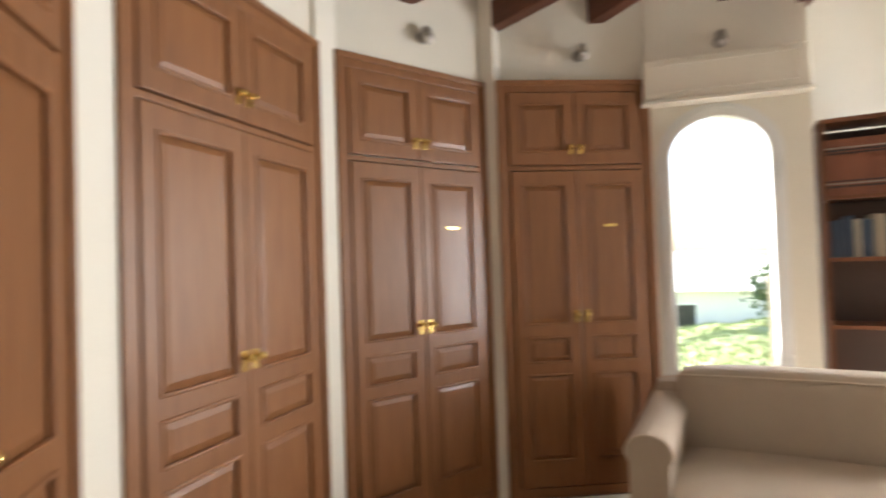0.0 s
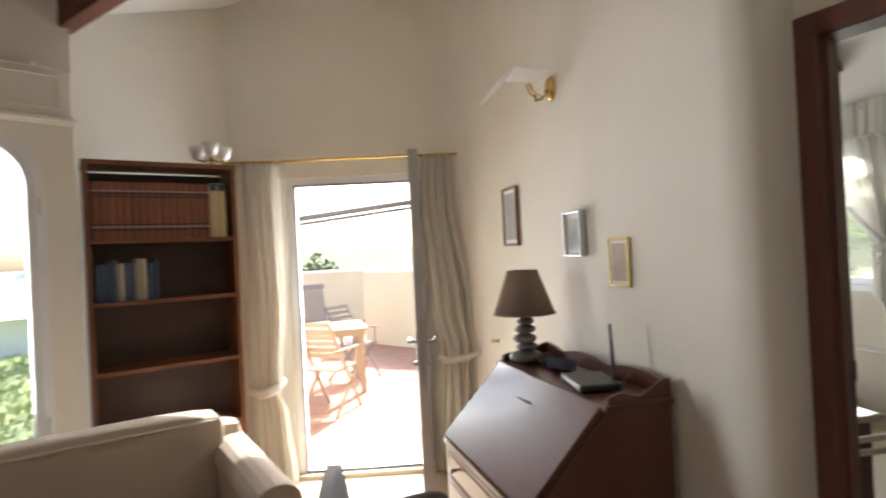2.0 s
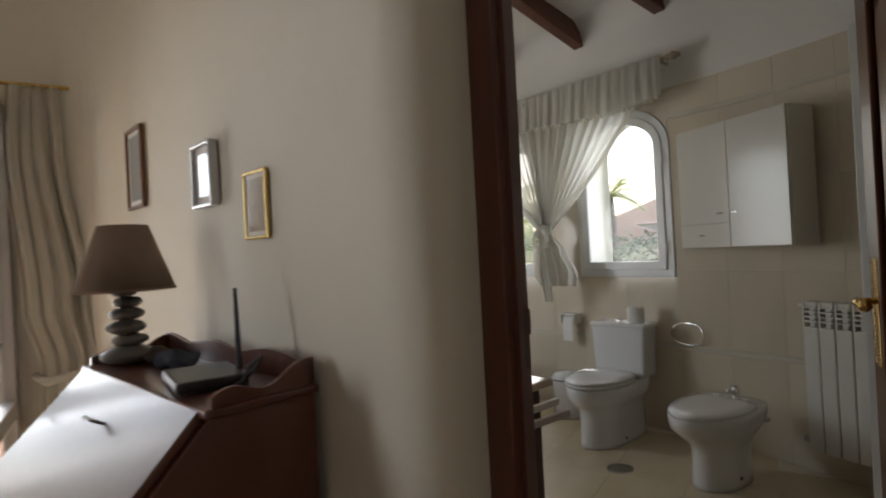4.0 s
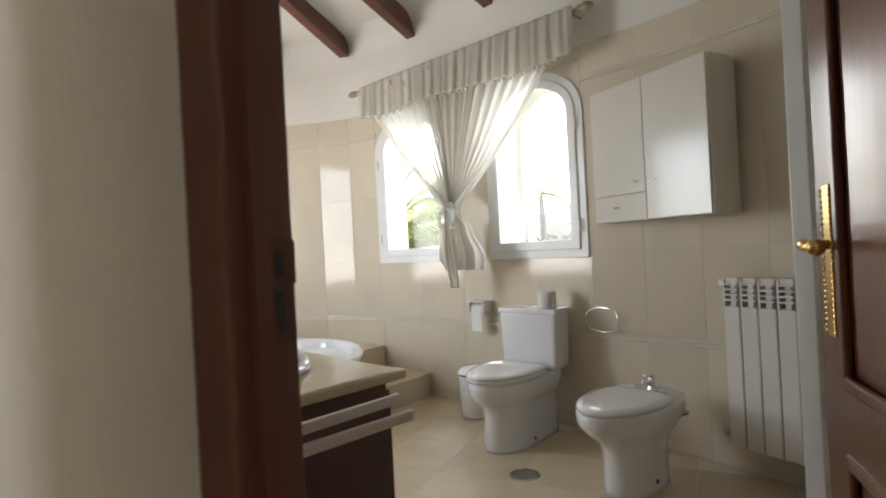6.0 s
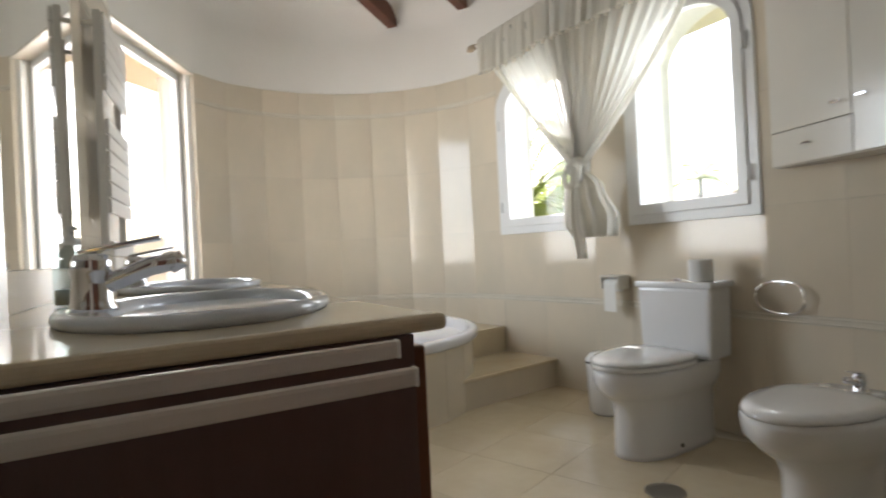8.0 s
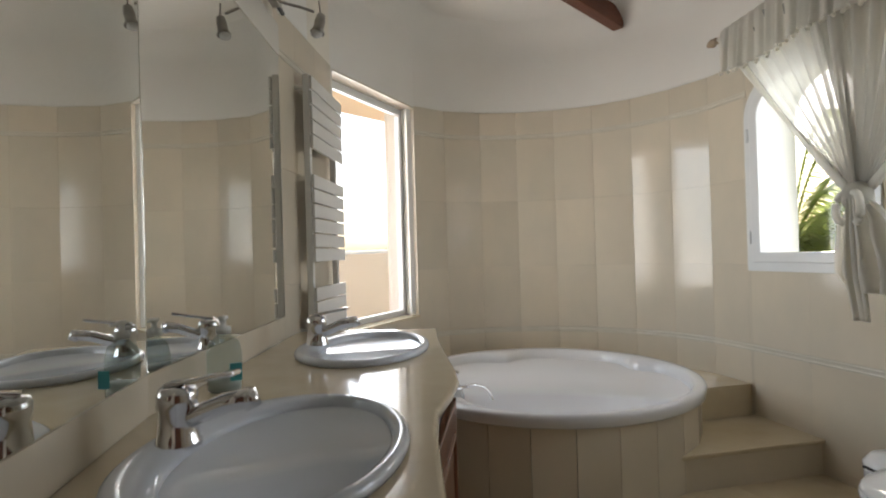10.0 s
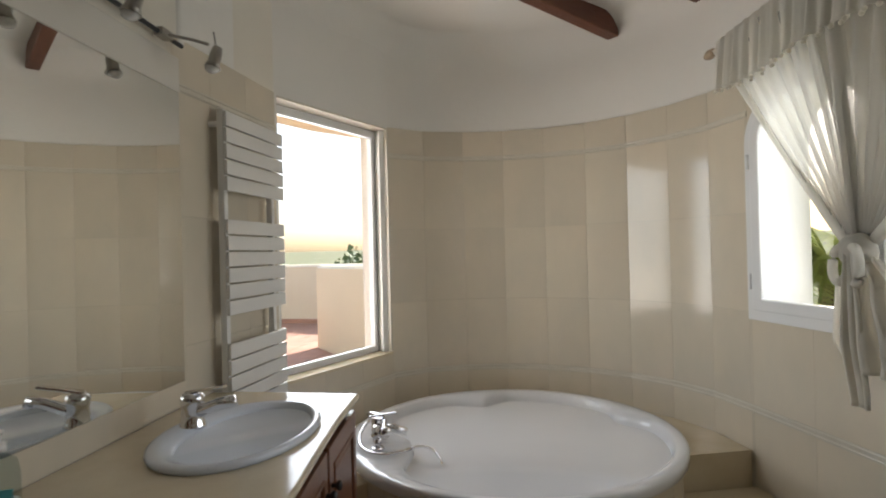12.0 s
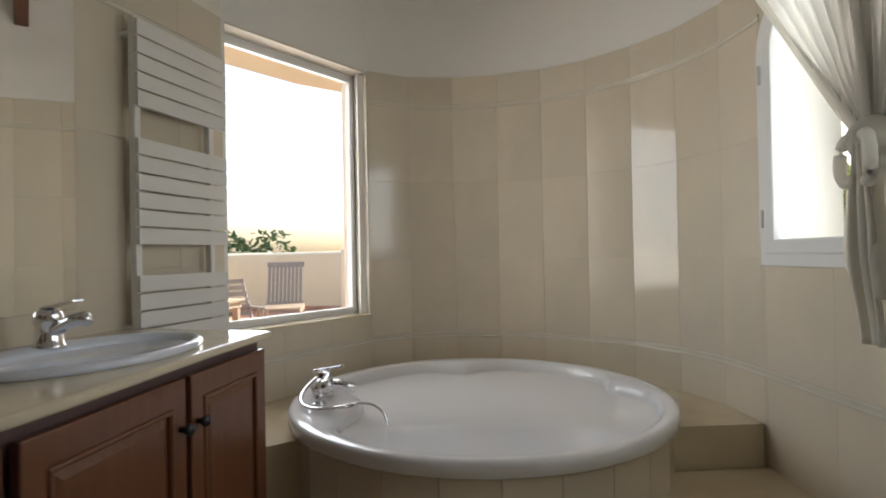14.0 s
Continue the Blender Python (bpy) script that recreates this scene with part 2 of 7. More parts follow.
def structure(name, bm, mat, label="", smooth=False):
    return tagged(part(name, bm, mat, None, label, smooth), kind="structure")


def box(bm, x0, x1, y0, y1, z0, z1, bevel=0.0, m=None):
    r = bmesh.ops.create_cube(bm, size=1.0)
    vs = r["verts"]
    for v in vs:
        v.co = Vector(((x0 + x1) / 2 + v.co.x * (x1 - x0), (y0 + y1) / 2 + v.co.y * (y1 - y0), (z0 + z1) / 2 + v.co.z * (z1 - z0)))
    if bevel:
        es = list({e for v in vs for e in v.link_edges})
        g = bmesh.ops.bevel(bm, geom=es, offset=bevel, segments=2, affect="EDGES", profile=0.6)
        vs = list({v for f in g["faces"] for v in f.verts} | {v for v in vs if v.is_valid})
    if m is not None:
        bmesh.ops.transform(bm, matrix=m, verts=vs)
    return vs


def boxes(*items, bevel=0.0):
    bm = bmesh.new()
    for it in items:
        box(bm, *it, bevel=bevel)
    return bm


def cyl(bm, p, q, r0, r1=None, seg=14):
    """A tapered rod from p to q."""
    p, q = Vector(p), Vector(q)
    d = q - p
    res = bmesh.ops.create_cone(bm, cap_ends=True, segments=seg, radius1=r0, radius2=r0 if r1 is None else r1, depth=d.length)
    m = Matrix.Translation((p + q) / 2) @ d.to_track_quat("Z", "Y").to_matrix().to_4x4()
    bmesh.ops.transform(bm, matrix=m, verts=res["verts"])
    return res["verts"]


def ball(bm, c, r, seg=16, scale=(1, 1, 1), m=None):
    res = bmesh.ops.create_uvsphere(bm, u_segments=seg, v_segments=max(6, seg // 2 + 2), radius=r)
    t = Matrix.Translation(c) @ Matrix.Diagonal((*scale, 1))
    bmesh.ops.transform(bm, matrix=(m @ t) if m is not None else t, verts=res["verts"])
    return res["verts"]


def lathe(bm, profile, seg=28, centre=(0, 0, 0), sx=1.0, sy=1.0, a0=0.0, a1=2 * math.pi):
    """Turns a profile of (radius, height) round the z axis."""
    closed = abs(a1 - a0 - 2 * math.pi) < 1e-6
    n = seg if closed else seg + 1
    rings = []
    for r, z in profile:
        rings.append([bm.verts.new((centre[0] + sx * r * math.cos(a0 + (a1 - a0) * k / seg), centre[1] + sy * r * math.sin(a0 + (a1 - a0) * k / seg), centre[2] + z)) for k in range(n)])
    for a, b in zip(rings, rings[1:]):
        for k in range(seg):
            j = (k + 1) % n
            bm.faces.new((a[k], a[j], b[j], b[k]))
    if closed:
        if profile[0][0] > 1e-5:
            bm.faces.new(rings[0][::-1])
        if profile[-1][0] > 1e-5:
            bm.faces.new(rings[-1])
    return rings


def tube(bm, pts, r, seg=8):
    """A round bar bent along points."""
    pts = [Vector(p) for p in pts]
    rings = []
    for i, p in enumerate(pts):
        d = (pts[min(i + 1, len(pts) - 1)] - pts[max(i - 1, 0)]).normalized()
        up = Vector((0, 0, 1)) if abs(d.z) < 0.95 else Vector((1, 0, 0))
        a = d.cross(up).normalized()
        b = d.cross(a).normalized()
        rings.append([bm.verts.new(p + r * (math.cos(2 * math.pi * k / seg) * a + math.sin(2 * math.pi * k / seg) * b)) for k in range(seg)])
    for a, b in zip(rings, rings[1:]):
        for k in range(seg):
            j = (k + 1) % seg
            bm.faces.new((a[k], b[k], b[j], a[j]))
    bm.faces.new(rings[0])
    bm.faces.new(rings[-1][::-1])


def bezier(p0, p1, p2, p3, n=12):
    out = []
    for i in range(n + 1):
        t = i / n
        out.append(Vector(p0) * (1 - t) ** 3 + Vector(p1) * 3 * t * (1 - t) ** 2 + Vector(p2) * 3 * t * t * (1 - t) + Vector(p3) * t ** 3)
    return out


def prism(bm, pts, z0, z1):
    """An upright block over a plan outline (counter-clockwise)."""
    lo = [bm.verts.new((x, y, z0)) for x, y in pts]
    hi = [bm.verts.new((x, y, z1)) for x, y in pts]
    n = len(pts)
    for k in range(n):
        j = (k + 1) % n
        bm.faces.new((lo[k], lo[j], hi[j], hi[k]))
    f1, f2 = bm.faces.new(lo[::-1]), bm.faces.new(hi)
    bmesh.ops.triangulate(bm, faces=[f1, f2])


def slab(bm, outer, holes, y0, y1):
    """A flat board in the x-z plane from y0 to y1, outlined by outer, with holes that go through."""
    loops = [outer, *holes]
    edges = []
    for lp in loops:
        vs = [bm.verts.new((x, y0, z)) for x, z in lp]
        edges += [bm.edges.new((vs[k], vs[(k + 1) % len(vs)])) for k in range(len(vs))]
    fill = bmesh.ops.triangle_fill(bm, use_beauty=True, use_dissolve=False, edges=edges)
    faces = [g for g in fill["geom"] if isinstance(g, bmesh.types.BMFace)]
    ext = bmesh.ops.extrude_face_region(bm, geom=faces)
    bmesh.ops.translate(bm, vec=(0, y1 - y0, 0), verts=[g for g in ext["geom"] if isinstance(g, bmesh.types.BMVert)])
    bmesh.ops.recalc_face_normals(bm, faces=bm.faces[:])


def arch_outline(x0, x1, z0, spring, top, n=18):
    c, rx, rz = (x0 + x1) / 2, (x1 - x0) / 2, top - spring
    pts = [(x0, z0), (x1, z0)]
    for k in range(n + 1):
        a = math.pi * k / n
        pts.append((c + rx * math.cos(a), spring + rz * math.sin(a)))
    return pts


def gate(n, top, x0, x1, h):
    """The outline of a wall with an opening that reaches the floor."""
    return [(0, 0), (x0, 0), (x0, h), (x1, h), (x1, 0), (n, 0), (n, top), (0, top)]


def rect(x0, x1, z0, z1):
    return [(x0, z0), (x1, z0), (x1, z1), (x0, z1)]


def along(a, b):
    """Length and turn of the plan line a-b; local x runs along it and local -y faces the room on its right."""
    d = Vector(b) - Vector(a)
    return d.length, math.degrees(math.atan2(d.y, d.x))


def put(ob, a, rz, z=0.0):
    ob.matrix_world = pose(a[0], a[1], z, 0, 0, rz)
    return ob


def sheet(bm, fn, nu, nv):
    """A thin two-sided cloth or skin from fn(u, v)."""
    g = [[bm.verts.new(fn(u / nu, v / nv)) for u in range(nu + 1)] for v in range(nv + 1)]
    for v in range(nv):
        for u in range(nu):
            bm.faces.new((g[v][u], g[v][u + 1], g[v + 1][u + 1], g[v + 1][u]))


def thicken(ob, t):
    md = ob.modifiers.new("thickness", "SOLIDIFY")
    md.thickness, md.offset = t, 0
    return ob


def rounded(ob, w, seg=2):
    md = ob.modifiers.new("edges", "BEVEL")
    md.width, md.segments, md.limit_method, md.angle_limit = w, seg, "ANGLE", radians(40)
    return ob

# ---- plan ----
# study ring, clockwise as seen from inside
C1 = ((-0.75, -0.86), (-1.665, -0.668))
C2 = ((-1.778, -0.570), (-2.500, 0.149))
C3 = ((-2.561, 0.255), (-2.755, 1.164))
C4 = ((-2.692, 1.215), (-2.382, 2.036))
PILLAR = (-1.835, 2.655)
DOOR_L, DOOR_R = (-1.50, 3.71), (0.154, 3.82)
BX = (3.03, 4.90)


def wall(name, a, b, z0, z1, thick, mat, holes=(), off=0.0, ext=0.0):
    """A wall behind the plan line a-b, with holes given in (along, up)."""
    n, rz = along(a, b)
    bm = bmesh.new()
    slab(bm, rect(-ext, n + ext, z0, z1), list(holes), off, thick)
    o = structure(name, bm, mat)
    return put(o, a, rz)


WALL_TOP = 3.9
# walls behind the wardrobes, set back so that the wood stands proud
ring = [(1.70, -1.0), (-0.70, -0.872), (-1.72, -0.655), (-2.535, 0.20), (-2.745, 1.19), (-2.39, 2.045)]
for k, (a, b) in enumerate(zip(ring, ring[1:])):
    wall("wall_study_%d" % (k + 1), a, b, 0, WALL_TOP, 0.16, PLASTER, off=0.012, ext=0.05)
# white corner strips between the wardrobes
for k, (a, b) in enumerate(((C1[1], C2[0]), (C2[1], C3[0]), (C3[1], C4[0]))):
    n, rz = along(a, b)
    o = structure("wall_strip_%d" % (k + 1), boxes((-0.004, n + 0.004, -0.022, 0.10, 0, 2.9), bevel=0.004), WHITE_WALL)
    put(o, a, rz)
# wall with the arched window
ARCH_A, ARCH_B = (-2.39, 2.045), PILLAR
an, arz = along(ARCH_A, ARCH_B)
AW0, AW1, AZ0, ASP, AZ1 = 0.07, 0.66, 0.62, 1.92, 2.19
wall("wall_arched_window", ARCH_A, ARCH_B, 0, WALL_TOP, 0.24, WHITE_WALL, [arch_outline(AW0, AW1, AZ0, ASP, AZ1)])
wall("wall_pillar_return", PILLAR, (-2.02, 2.90), 0, WALL_TOP, 0.2, WHITE_WALL)
wall("wall_bookcase", (-2.02, 2.90), DOOR_L, 0, WALL_TOP, 0.2, PLASTER)
dn, drz = along(DOOR_L, DOOR_R)
DX0, DX1, DZ1 = 0.385, 1.335, 2.07       # terrace door opening along the wall
bm = bmesh.new()
slab(bm, gate(dn, WALL_TOP, DX0, DX1, DZ1), [], 0.0, 0.26)
put(structure("wall_terrace_door", bm, PLASTER), DOOR_L, drz)

# thick wall between study and bathroom, with a rounded end
UD, ND = Vector((0.51, -0.86)).normalized(), Vector((0.86, 0.51)).normalized()
JB = Vector((1.04, 1.463))               # study-side corner of the left lining
bm = bmesh.new()
corner, r = Vector((0.841, 1.416)), 0.15
din, dout = Vector((0.2747, -0.9615)), ND
arc = []
for k in range(25):
    t = k / 24
    arc.append(corner - din * r * (1 - t) ** 2 + dout * r * t ** 2)
outline = [Vector((0.154, 3.82)), Vector((0.40, 2.96)), Vector((0.62, 2.19)), *arc, JB - UD * 0.06 + ND * 0.02, JB - UD * 0.06 + ND * 0.11,
           Vector((0.86, 1.62)), Vector((0.86, 1.79)), Vector((0.984, 1.836)), Vector((0.768, 2.56)), Vector((0.628, 3.70)), Vector((0.620, 4.47)), Vector((0.40, 4.55)), Vector((0.30, 4.0))]
prism(bm, [tuple(p) for p in outline], 0, WALL_TOP)
bmesh.ops.recalc_face_normals(bm, faces=bm.faces[:])
div = structure("wall_dividing", bm, [PLASTER, GROUT])
# plaster rounded off in the corner beside the terrace door
bm = bmesh.new()
ca, cb_, cc = Vector((0.154, 3.82)), Vector((-0.20, 3.797)), Vector((0.255, 3.466))
cove = [ca + Vector((0.02, 0.02))] + [cb_ * (1 - t) ** 2 + ca * 2 * t * (1 - t) + cc * t * t for t in [k / 12 for k in range(13)]]
prism(bm, [tuple(p) for p in cove], 0, WALL_TOP)
bmesh.ops.recalc_face_normals(bm, faces=bm.faces[:])
structure("wall_corner_cove", bm, PLASTER)
# over the doorway and to its other side
DOOR_W, DOOR_H = 0.78, 2.04
R0 = JB + UD * DOOR_W
bm = bmesh.new()
prism(bm, [tuple(JB - UD * 0.06), tuple(R0 + UD * 0.06), tuple(R0 + UD * 0.06 + ND * 0.1), tuple(JB - UD * 0.06 + ND * 0.1)], DOOR_H + 0.03, WALL_TOP)
bmesh.ops.recalc_face_normals(bm, faces=bm.faces[:])
structure("wall_over_doorway", bm, PLASTER)
bm = bmesh.new()
prism(bm, [tuple(R0 + UD * 0.06 - ND * 0.12), (1.70, -0.95), (2.0, -0.9), (2.0, 0.55), tuple(R0 + UD * 0.06 + ND * 0.1)], 0, WALL_TOP)
bmesh.ops.recalc_face_normals(bm, faces=bm.faces[:])
structure("wall_beside_doorway", bm, PLASTER)

# bathroom wall: clockwise, inner faces
NI_L, NI_R = (0.620, 4.47), (0.945, 5.429)
ARC_C, ARC_R = (1.80, 4.52), 1.295
a_start, a_end = math.atan2(5.429 - ARC_C[1], 0.945 - ARC_C[0]), math.atan2(BX[1] - ARC_C[1], BX[0] - ARC_C[0])
ARC_N = 9
arc_pts = [NI_R]
for k in range(1, ARC_N):
    a = a_start + (a_end - a_start) * k / ARC_N
    arc_pts.append((ARC_C[0] + ARC_R * math.cos(a), ARC_C[1] + ARC_R * math.sin(a)))
arc_pts.append(BX)
W1_B, W2_A, W2_B = (3.305, 4.12), (3.355, 3.85), (3.435, 3.02)
east = [BX, W1_B, W2_A, W2_B, (3.49, 2.70), (3.515, 2.38), (3.515, 2.06), (3.49, 1.74), (3.43, 1.42), (3.30, 1.10)]
TILE_TOP = 2.286
WZ0, WSP, WZ1 = 1.06, 1.93, 2.20
bath_segments = []
for k, (a, b) in enumerate(zip(arc_pts, arc_pts[1:])):
    wall("wall_bath_round_%d" % (k + 1), a, b, 0, TILE_TOP - 0.004, 0.30, CEIL, off=0.012, ext=0.06)
    bath_segments.append((a, b, None))
for k, (a, b) in enumerate(zip(east, east[1:])):
    n, _ = along(a, b)
    hole = ()
    if k in (0, 2):
        hole = [arch_outline(0.03, n - 0.03, WZ0, WSP, WZ1)]
    wall("wall_bath_east_%d" % (k + 1), a, b, 0, TILE_TOP - 0.004, 0.34, CEIL, hole, off=0.012, ext=0.06)
    bath_segments.append((a, b, (0.02, n - 0.02) if k in (0, 2) else None))
for k, (a, b) in enumerate((((3.30, 1.10), (2.9, 0.62)), ((2.9, 0.62), (2.0, 0.50)))):
    wall("wall_bath_shower_%d" % (k + 1), a, b, 0, WALL_TOP, 0.2, CEIL, off=0.012, ext=0.06)
    bath_segments.append((a, b, None))
# smooth white plaster above the tiles, rounded into the ceiling
upper_path = [Vector(p) for p in [(0.638, 3.70), (0.629, 4.10), (0.622, 4.46), (0.78, 4.945)] + arc_pts + east[1:]]


def upper_wall(u, v):
    f = u * (len(upper_path) - 1)
    i = min(int(f), len(upper_path) - 2)
    f -= i
    p0, p1, p2, p3 = (upper_path[max(0, min(len(upper_path) - 1, i + k))] for k in (-1, 0, 1, 2))
    p = 0.5 * (2 * p1 + (p2 - p0) * f + (2 * p0 - 5 * p1 + 4 * p2 - p3) * f * f + (3 * p1 - p0 - 3 * p2 + p3) * f ** 3)
    d = (0.5 * ((p2 - p0) + 2 * (2 * p0 - 5 * p1 + 4 * p2 - p3) * f + 3 * (3 * p1 - p0 - 3 * p2 + p3) * f * f)).normalized()
    a = max(0.0, v - 0.55) / 0.45 * math.pi / 2
    q = p + Vector((d.y, -d.x)) * (-0.005 + 0.22 * (1 - math.cos(a)))
    return Vector((q.x, q.y, TILE_TOP - 0.02 + 0.46 * min(v, 0.55) / 0.55 + 0.23 * math.sin(a)))


bm = bmesh.new()
sheet(bm, upper_wall, 180, 22)
up = structure("wall_bath_upper", bm, CEIL, smooth=True)
md = up.modifiers.new("thickness", "SOLIDIFY")
md.thickness, md.offset = 0.10, -1

# bay window
nn, nrz = along(NI_L, NI_R)
NZ0 = 0.735
wall("wall_bay_window", NI_L, NI_R, 0, WALL_TOP, 0.22, CEIL, [rect(0.02, nn - 0.012, NZ0, TILE_TOP - 0.02)], off=0.0)

# floors
bm = bmesh.new()
prism(bm, [(-3.2, -1.1), (1.9, -1.1), (1.9, 0.5), tuple(R0 + ND * 0.05), tuple(JB + ND * 0.05), (0.9, 1.7), (0.3, 3.95), (-1.7, 3.95), (-3.2, 2.0)], -0.20, 0.0)
structure("floor_study", bm, FLOOR1)
bm = bmesh.new()
prism(bm, [tuple(JB + ND * 0.05), tuple(R0 + ND * 0.05), (2.0, 0.45), (3.0, 0.5), (3.75, 1.2), (3.75, 3.2), (3.3, 5.0), (2.4, 6.0), (1.2, 6.0), (0.6, 5.3), (0.5, 3.0), (0.8, 1.7)], -0.20, -0.004)
structure("floor_bathroom", bm, GROUT)

# ceilings: two slopes over the study, a level one over the bathroom
def left_slope(x, y):
    return 2.90 + 0.092 * (x + 2.7) - 0.0435 * (y - 1.22)


def right_slope(x, y):
    return 2.90 + 0.286 * (x + 1.8) + 0.281 * (y - 2.66)


bm = bmesh.new()
sheet(bm, lambda u, v: Vector((-3.3 + 5.3 * u, -1.3 + 5.6 * v, max(left_slope(-3.3 + 5.3 * u, -1.3 + 5.6 * v), right_slope(-3.3 + 5.3 * u, -1.3 + 5.6 * v)))), 36, 36)
bmesh.ops.delete(bm, geom=[f for f in bm.faces if f.calc_center_median().x > 0.35 + max(0, (3.2 - f.calc_center_median().y)) * 0.42], context="FACES")
c1 = thicken(structure("ceiling_study", bm, CEIL), 0.03)
bm = bmesh.new()
prism(bm, [(0.25, 3.7), (0.7, 1.9), (1.0, 1.5), (1.45, 0.7), (3.0, 0.2), (3.9, 1.2), (3.9, 3.2), (3.5, 5.2), (2.4, 6.3), (0.9, 6.1), (0.2, 4.8)], 2.95, 3.0)
structure("ceiling_bathroom", bm, CEIL)

# ---- beams ----
APEX = Vector((-0.6, 2.0))


def beam(end, z, length, rise, label, wide=0.085, high=0.15):
    d = (APEX - Vector(end)).normalized()
    bm = boxes((-0.07, length, -wide / 2, wide / 2, 0, high), bevel=0.008)
    o = part("ceiling_beam", bm, BEAM)
    tagged(o, label, "beam", "ceiling beams")
    o.matrix_world = pose(end[0], end[1], z, 0, -math.degrees(math.atan(rise)), math.degrees(math.atan2(d.y, d.x)))
    return o


for e, z in (((-2.10, -0.25), 2.72), ((-2.44, 0.10), 2.72), ((-2.67, 0.66), 2.72), ((-2.70, 1.235), 2.69), ((-2.50, 1.80), 2.735), ((-2.06, 2.37), 2.79), (PILLAR, 2.715)):
    beam(e, z, 2.2 if e != PILLAR else 2.0, 0.09, "dark brown stained wooden beam under a white ceiling")
for e, z in (((2.42, 5.55), 2.81), ((2.84, 5.05), 2.79), ((3.16, 4.47), 2.79), ((3.36, 3.75), 2.79), ((3.45, 3.05), 2.79)):
    beam(e, z, 2.0, 0.055, "brown stained wooden beam running into the round bathroom wall")

# ---- study: wardrobes ----
def raised_panel(bm, x0, x1, z0, z1, y=0.0, depth=0.012, edge=0.035):
    """A raised field with a sloped edge, facing -y."""
    o = [bm.verts.new((x, y, z)) for x, z in rect(x0, x1, z0, z1)]
    i0 = [bm.verts.new((x, y - depth * 0.25, z)) for x, z in rect(x0 + 0.006, x1 - 0.006, z0 + 0.006, z1 - 0.006)]
    i = [bm.verts.new((x, y - depth, z)) for x, z in rect(x0 + edge, x1 - edge, z0 + edge, z1 - edge)]
    for a, b in ((o, i0), (i0, i)):
        for k in range(4):
            j = (k + 1) % 4
            bm.faces.new((a[k], a[j], b[j], b[k]))
    bm.faces.new(i)


def panel_leaf(parent, name, x0, x1, z0, z1, y, panels, mat, stile=0.075, thick=0.026):
    """A framed door leaf in front of y, with raised panels given as (z0, z1)."""
    bm = bmesh.new()
    holes = [rect(x0 + stile, x1 - stile, p0, p1) for p0, p1 in panels]
    slab(bm, rect(x0, x1, z0, z1), holes, y - thick, y)
    leaf = rounded(part(name, bm, mat, parent), 0.004)
    for p0, p1 in panels:
        q = bmesh.new()
        raised_panel(q, x0 + stile - 0.004, x1 - stile + 0.004, p0 - 0.004, p1 + 0.004, y - 0.006, 0.015, 0.04)
        part("panel", q, mat, leaf)
        q = bmesh.new()
        m = 0.012
        slab(q, rect(x0 + stile - 0.002, x1 - stile + 0.002, p0 - 0.002, p1 + 0.002), [rect(x0 + stile + m, x1 - stile - m, p0 + m, p1 - m)], y - thick - 0.005, y - thick + 0.012)
        rounded(part("moulding", q, mat, leaf), 0.005)
    return leaf


def brass_knob(parent, x, y, z, s=1.0):
    bm = boxes((x - 0.014 * s, x + 0.014 * s, y - 0.004, y, z - 0.036 * s, z + 0.036 * s), bevel=0.003)
    prof = [(0.006, 0), (0.006, 0.016), (0.014, 0.021), (0.016, 0.03), (0.011, 0.038), (0, 0.04)]
    k = bmesh.new()
    lathe(k, [(r * s, h * s) for r, h in prof], 14)
    bmesh.ops.transform(k, matrix=pose(x, y - 0.004, z + 0.012 * s, 90), verts=k.verts[:])
    p = part("back_plate", bm, BRASS, parent, "brass back plate")
    part("knob", k, BRASS, p, "brass knob", True)


def wardrobe(a, b, tag, z0=0.06, z1=2.38):
    n, rz = along(a, b)
    w = thing("wardrobe", "brown varnished built-in wardrobe with panel doors, brass knobs" + tag, "wardrobe", (a[0], a[1], 0), rz, "wardrobes round the study wall")
    f = 0.062
    bm = bmesh.new()
    slab(bm, rect(0, n, z0, z1), [rect(f, n - f, z0 + 0.055, 1.875), rect(f, n - f, 1.90, z1 - f)], -0.022, 0.01)
    rounded(part("face_frame", bm, CLOSET, w), 0.004)
    bm = bmesh.new()
    slab(bm, rect(-0.004, n + 0.004, z0, z1 + 0.006), [rect(0.028, n - 0.028, z0 - 0.0, z1 - 0.024)], -0.036, -0.02)
    rounded(part("architrave", bm, CLOSET, w), 0.006, 3)
    part("back_board", boxes((0.02, n - 0.02, 0.004, 0.012, z0, z1 - 0.02)), CLOSET, w)
    part("plinth", boxes((0.0, n, -0.01, 0.012, 0.0, z0)), WHITE_WALL, w, "white painted plinth")
    mid = n / 2
    for x0, x1, side in ((f + 0.003, mid - 0.002, -1), (mid + 0.002, n - f - 0.003, 1)):
        up = panel_leaf(w, "upper_door", x0, x1, 1.905, z1 - f - 0.004, -0.004, [(1.975, z1 - f - 0.065)], CLOSET, 0.06)
        brass_knob(up, mid + side * 0.028, -0.031, 1.99, 0.8)
        lo = panel_leaf(w, "lower_door", x0, x1, z0 + 0.06, 1.870, -0.004, [(0.26, 0.74), (0.80, 0.945), (1.01, 1.795)], CLOSET, 0.06)
        brass_knob(lo, mid + side * 0.030, -0.031, 1.055, 1.0)
        if tag and side == 1:
            part("name_plate", boxes(((x0 + x1) / 2 - 0.035, (x0 + x1) / 2 + 0.035, -0.026, -0.018, 1.55, 1.568), bevel=0.002), BRASS, lo, "small brass name plate")
    return w


wardrobe(*C1, "")
wardrobe(*C2, "")
wardrobe(*C3, ", small plate")
wardrobe(*C4, ", small plate")


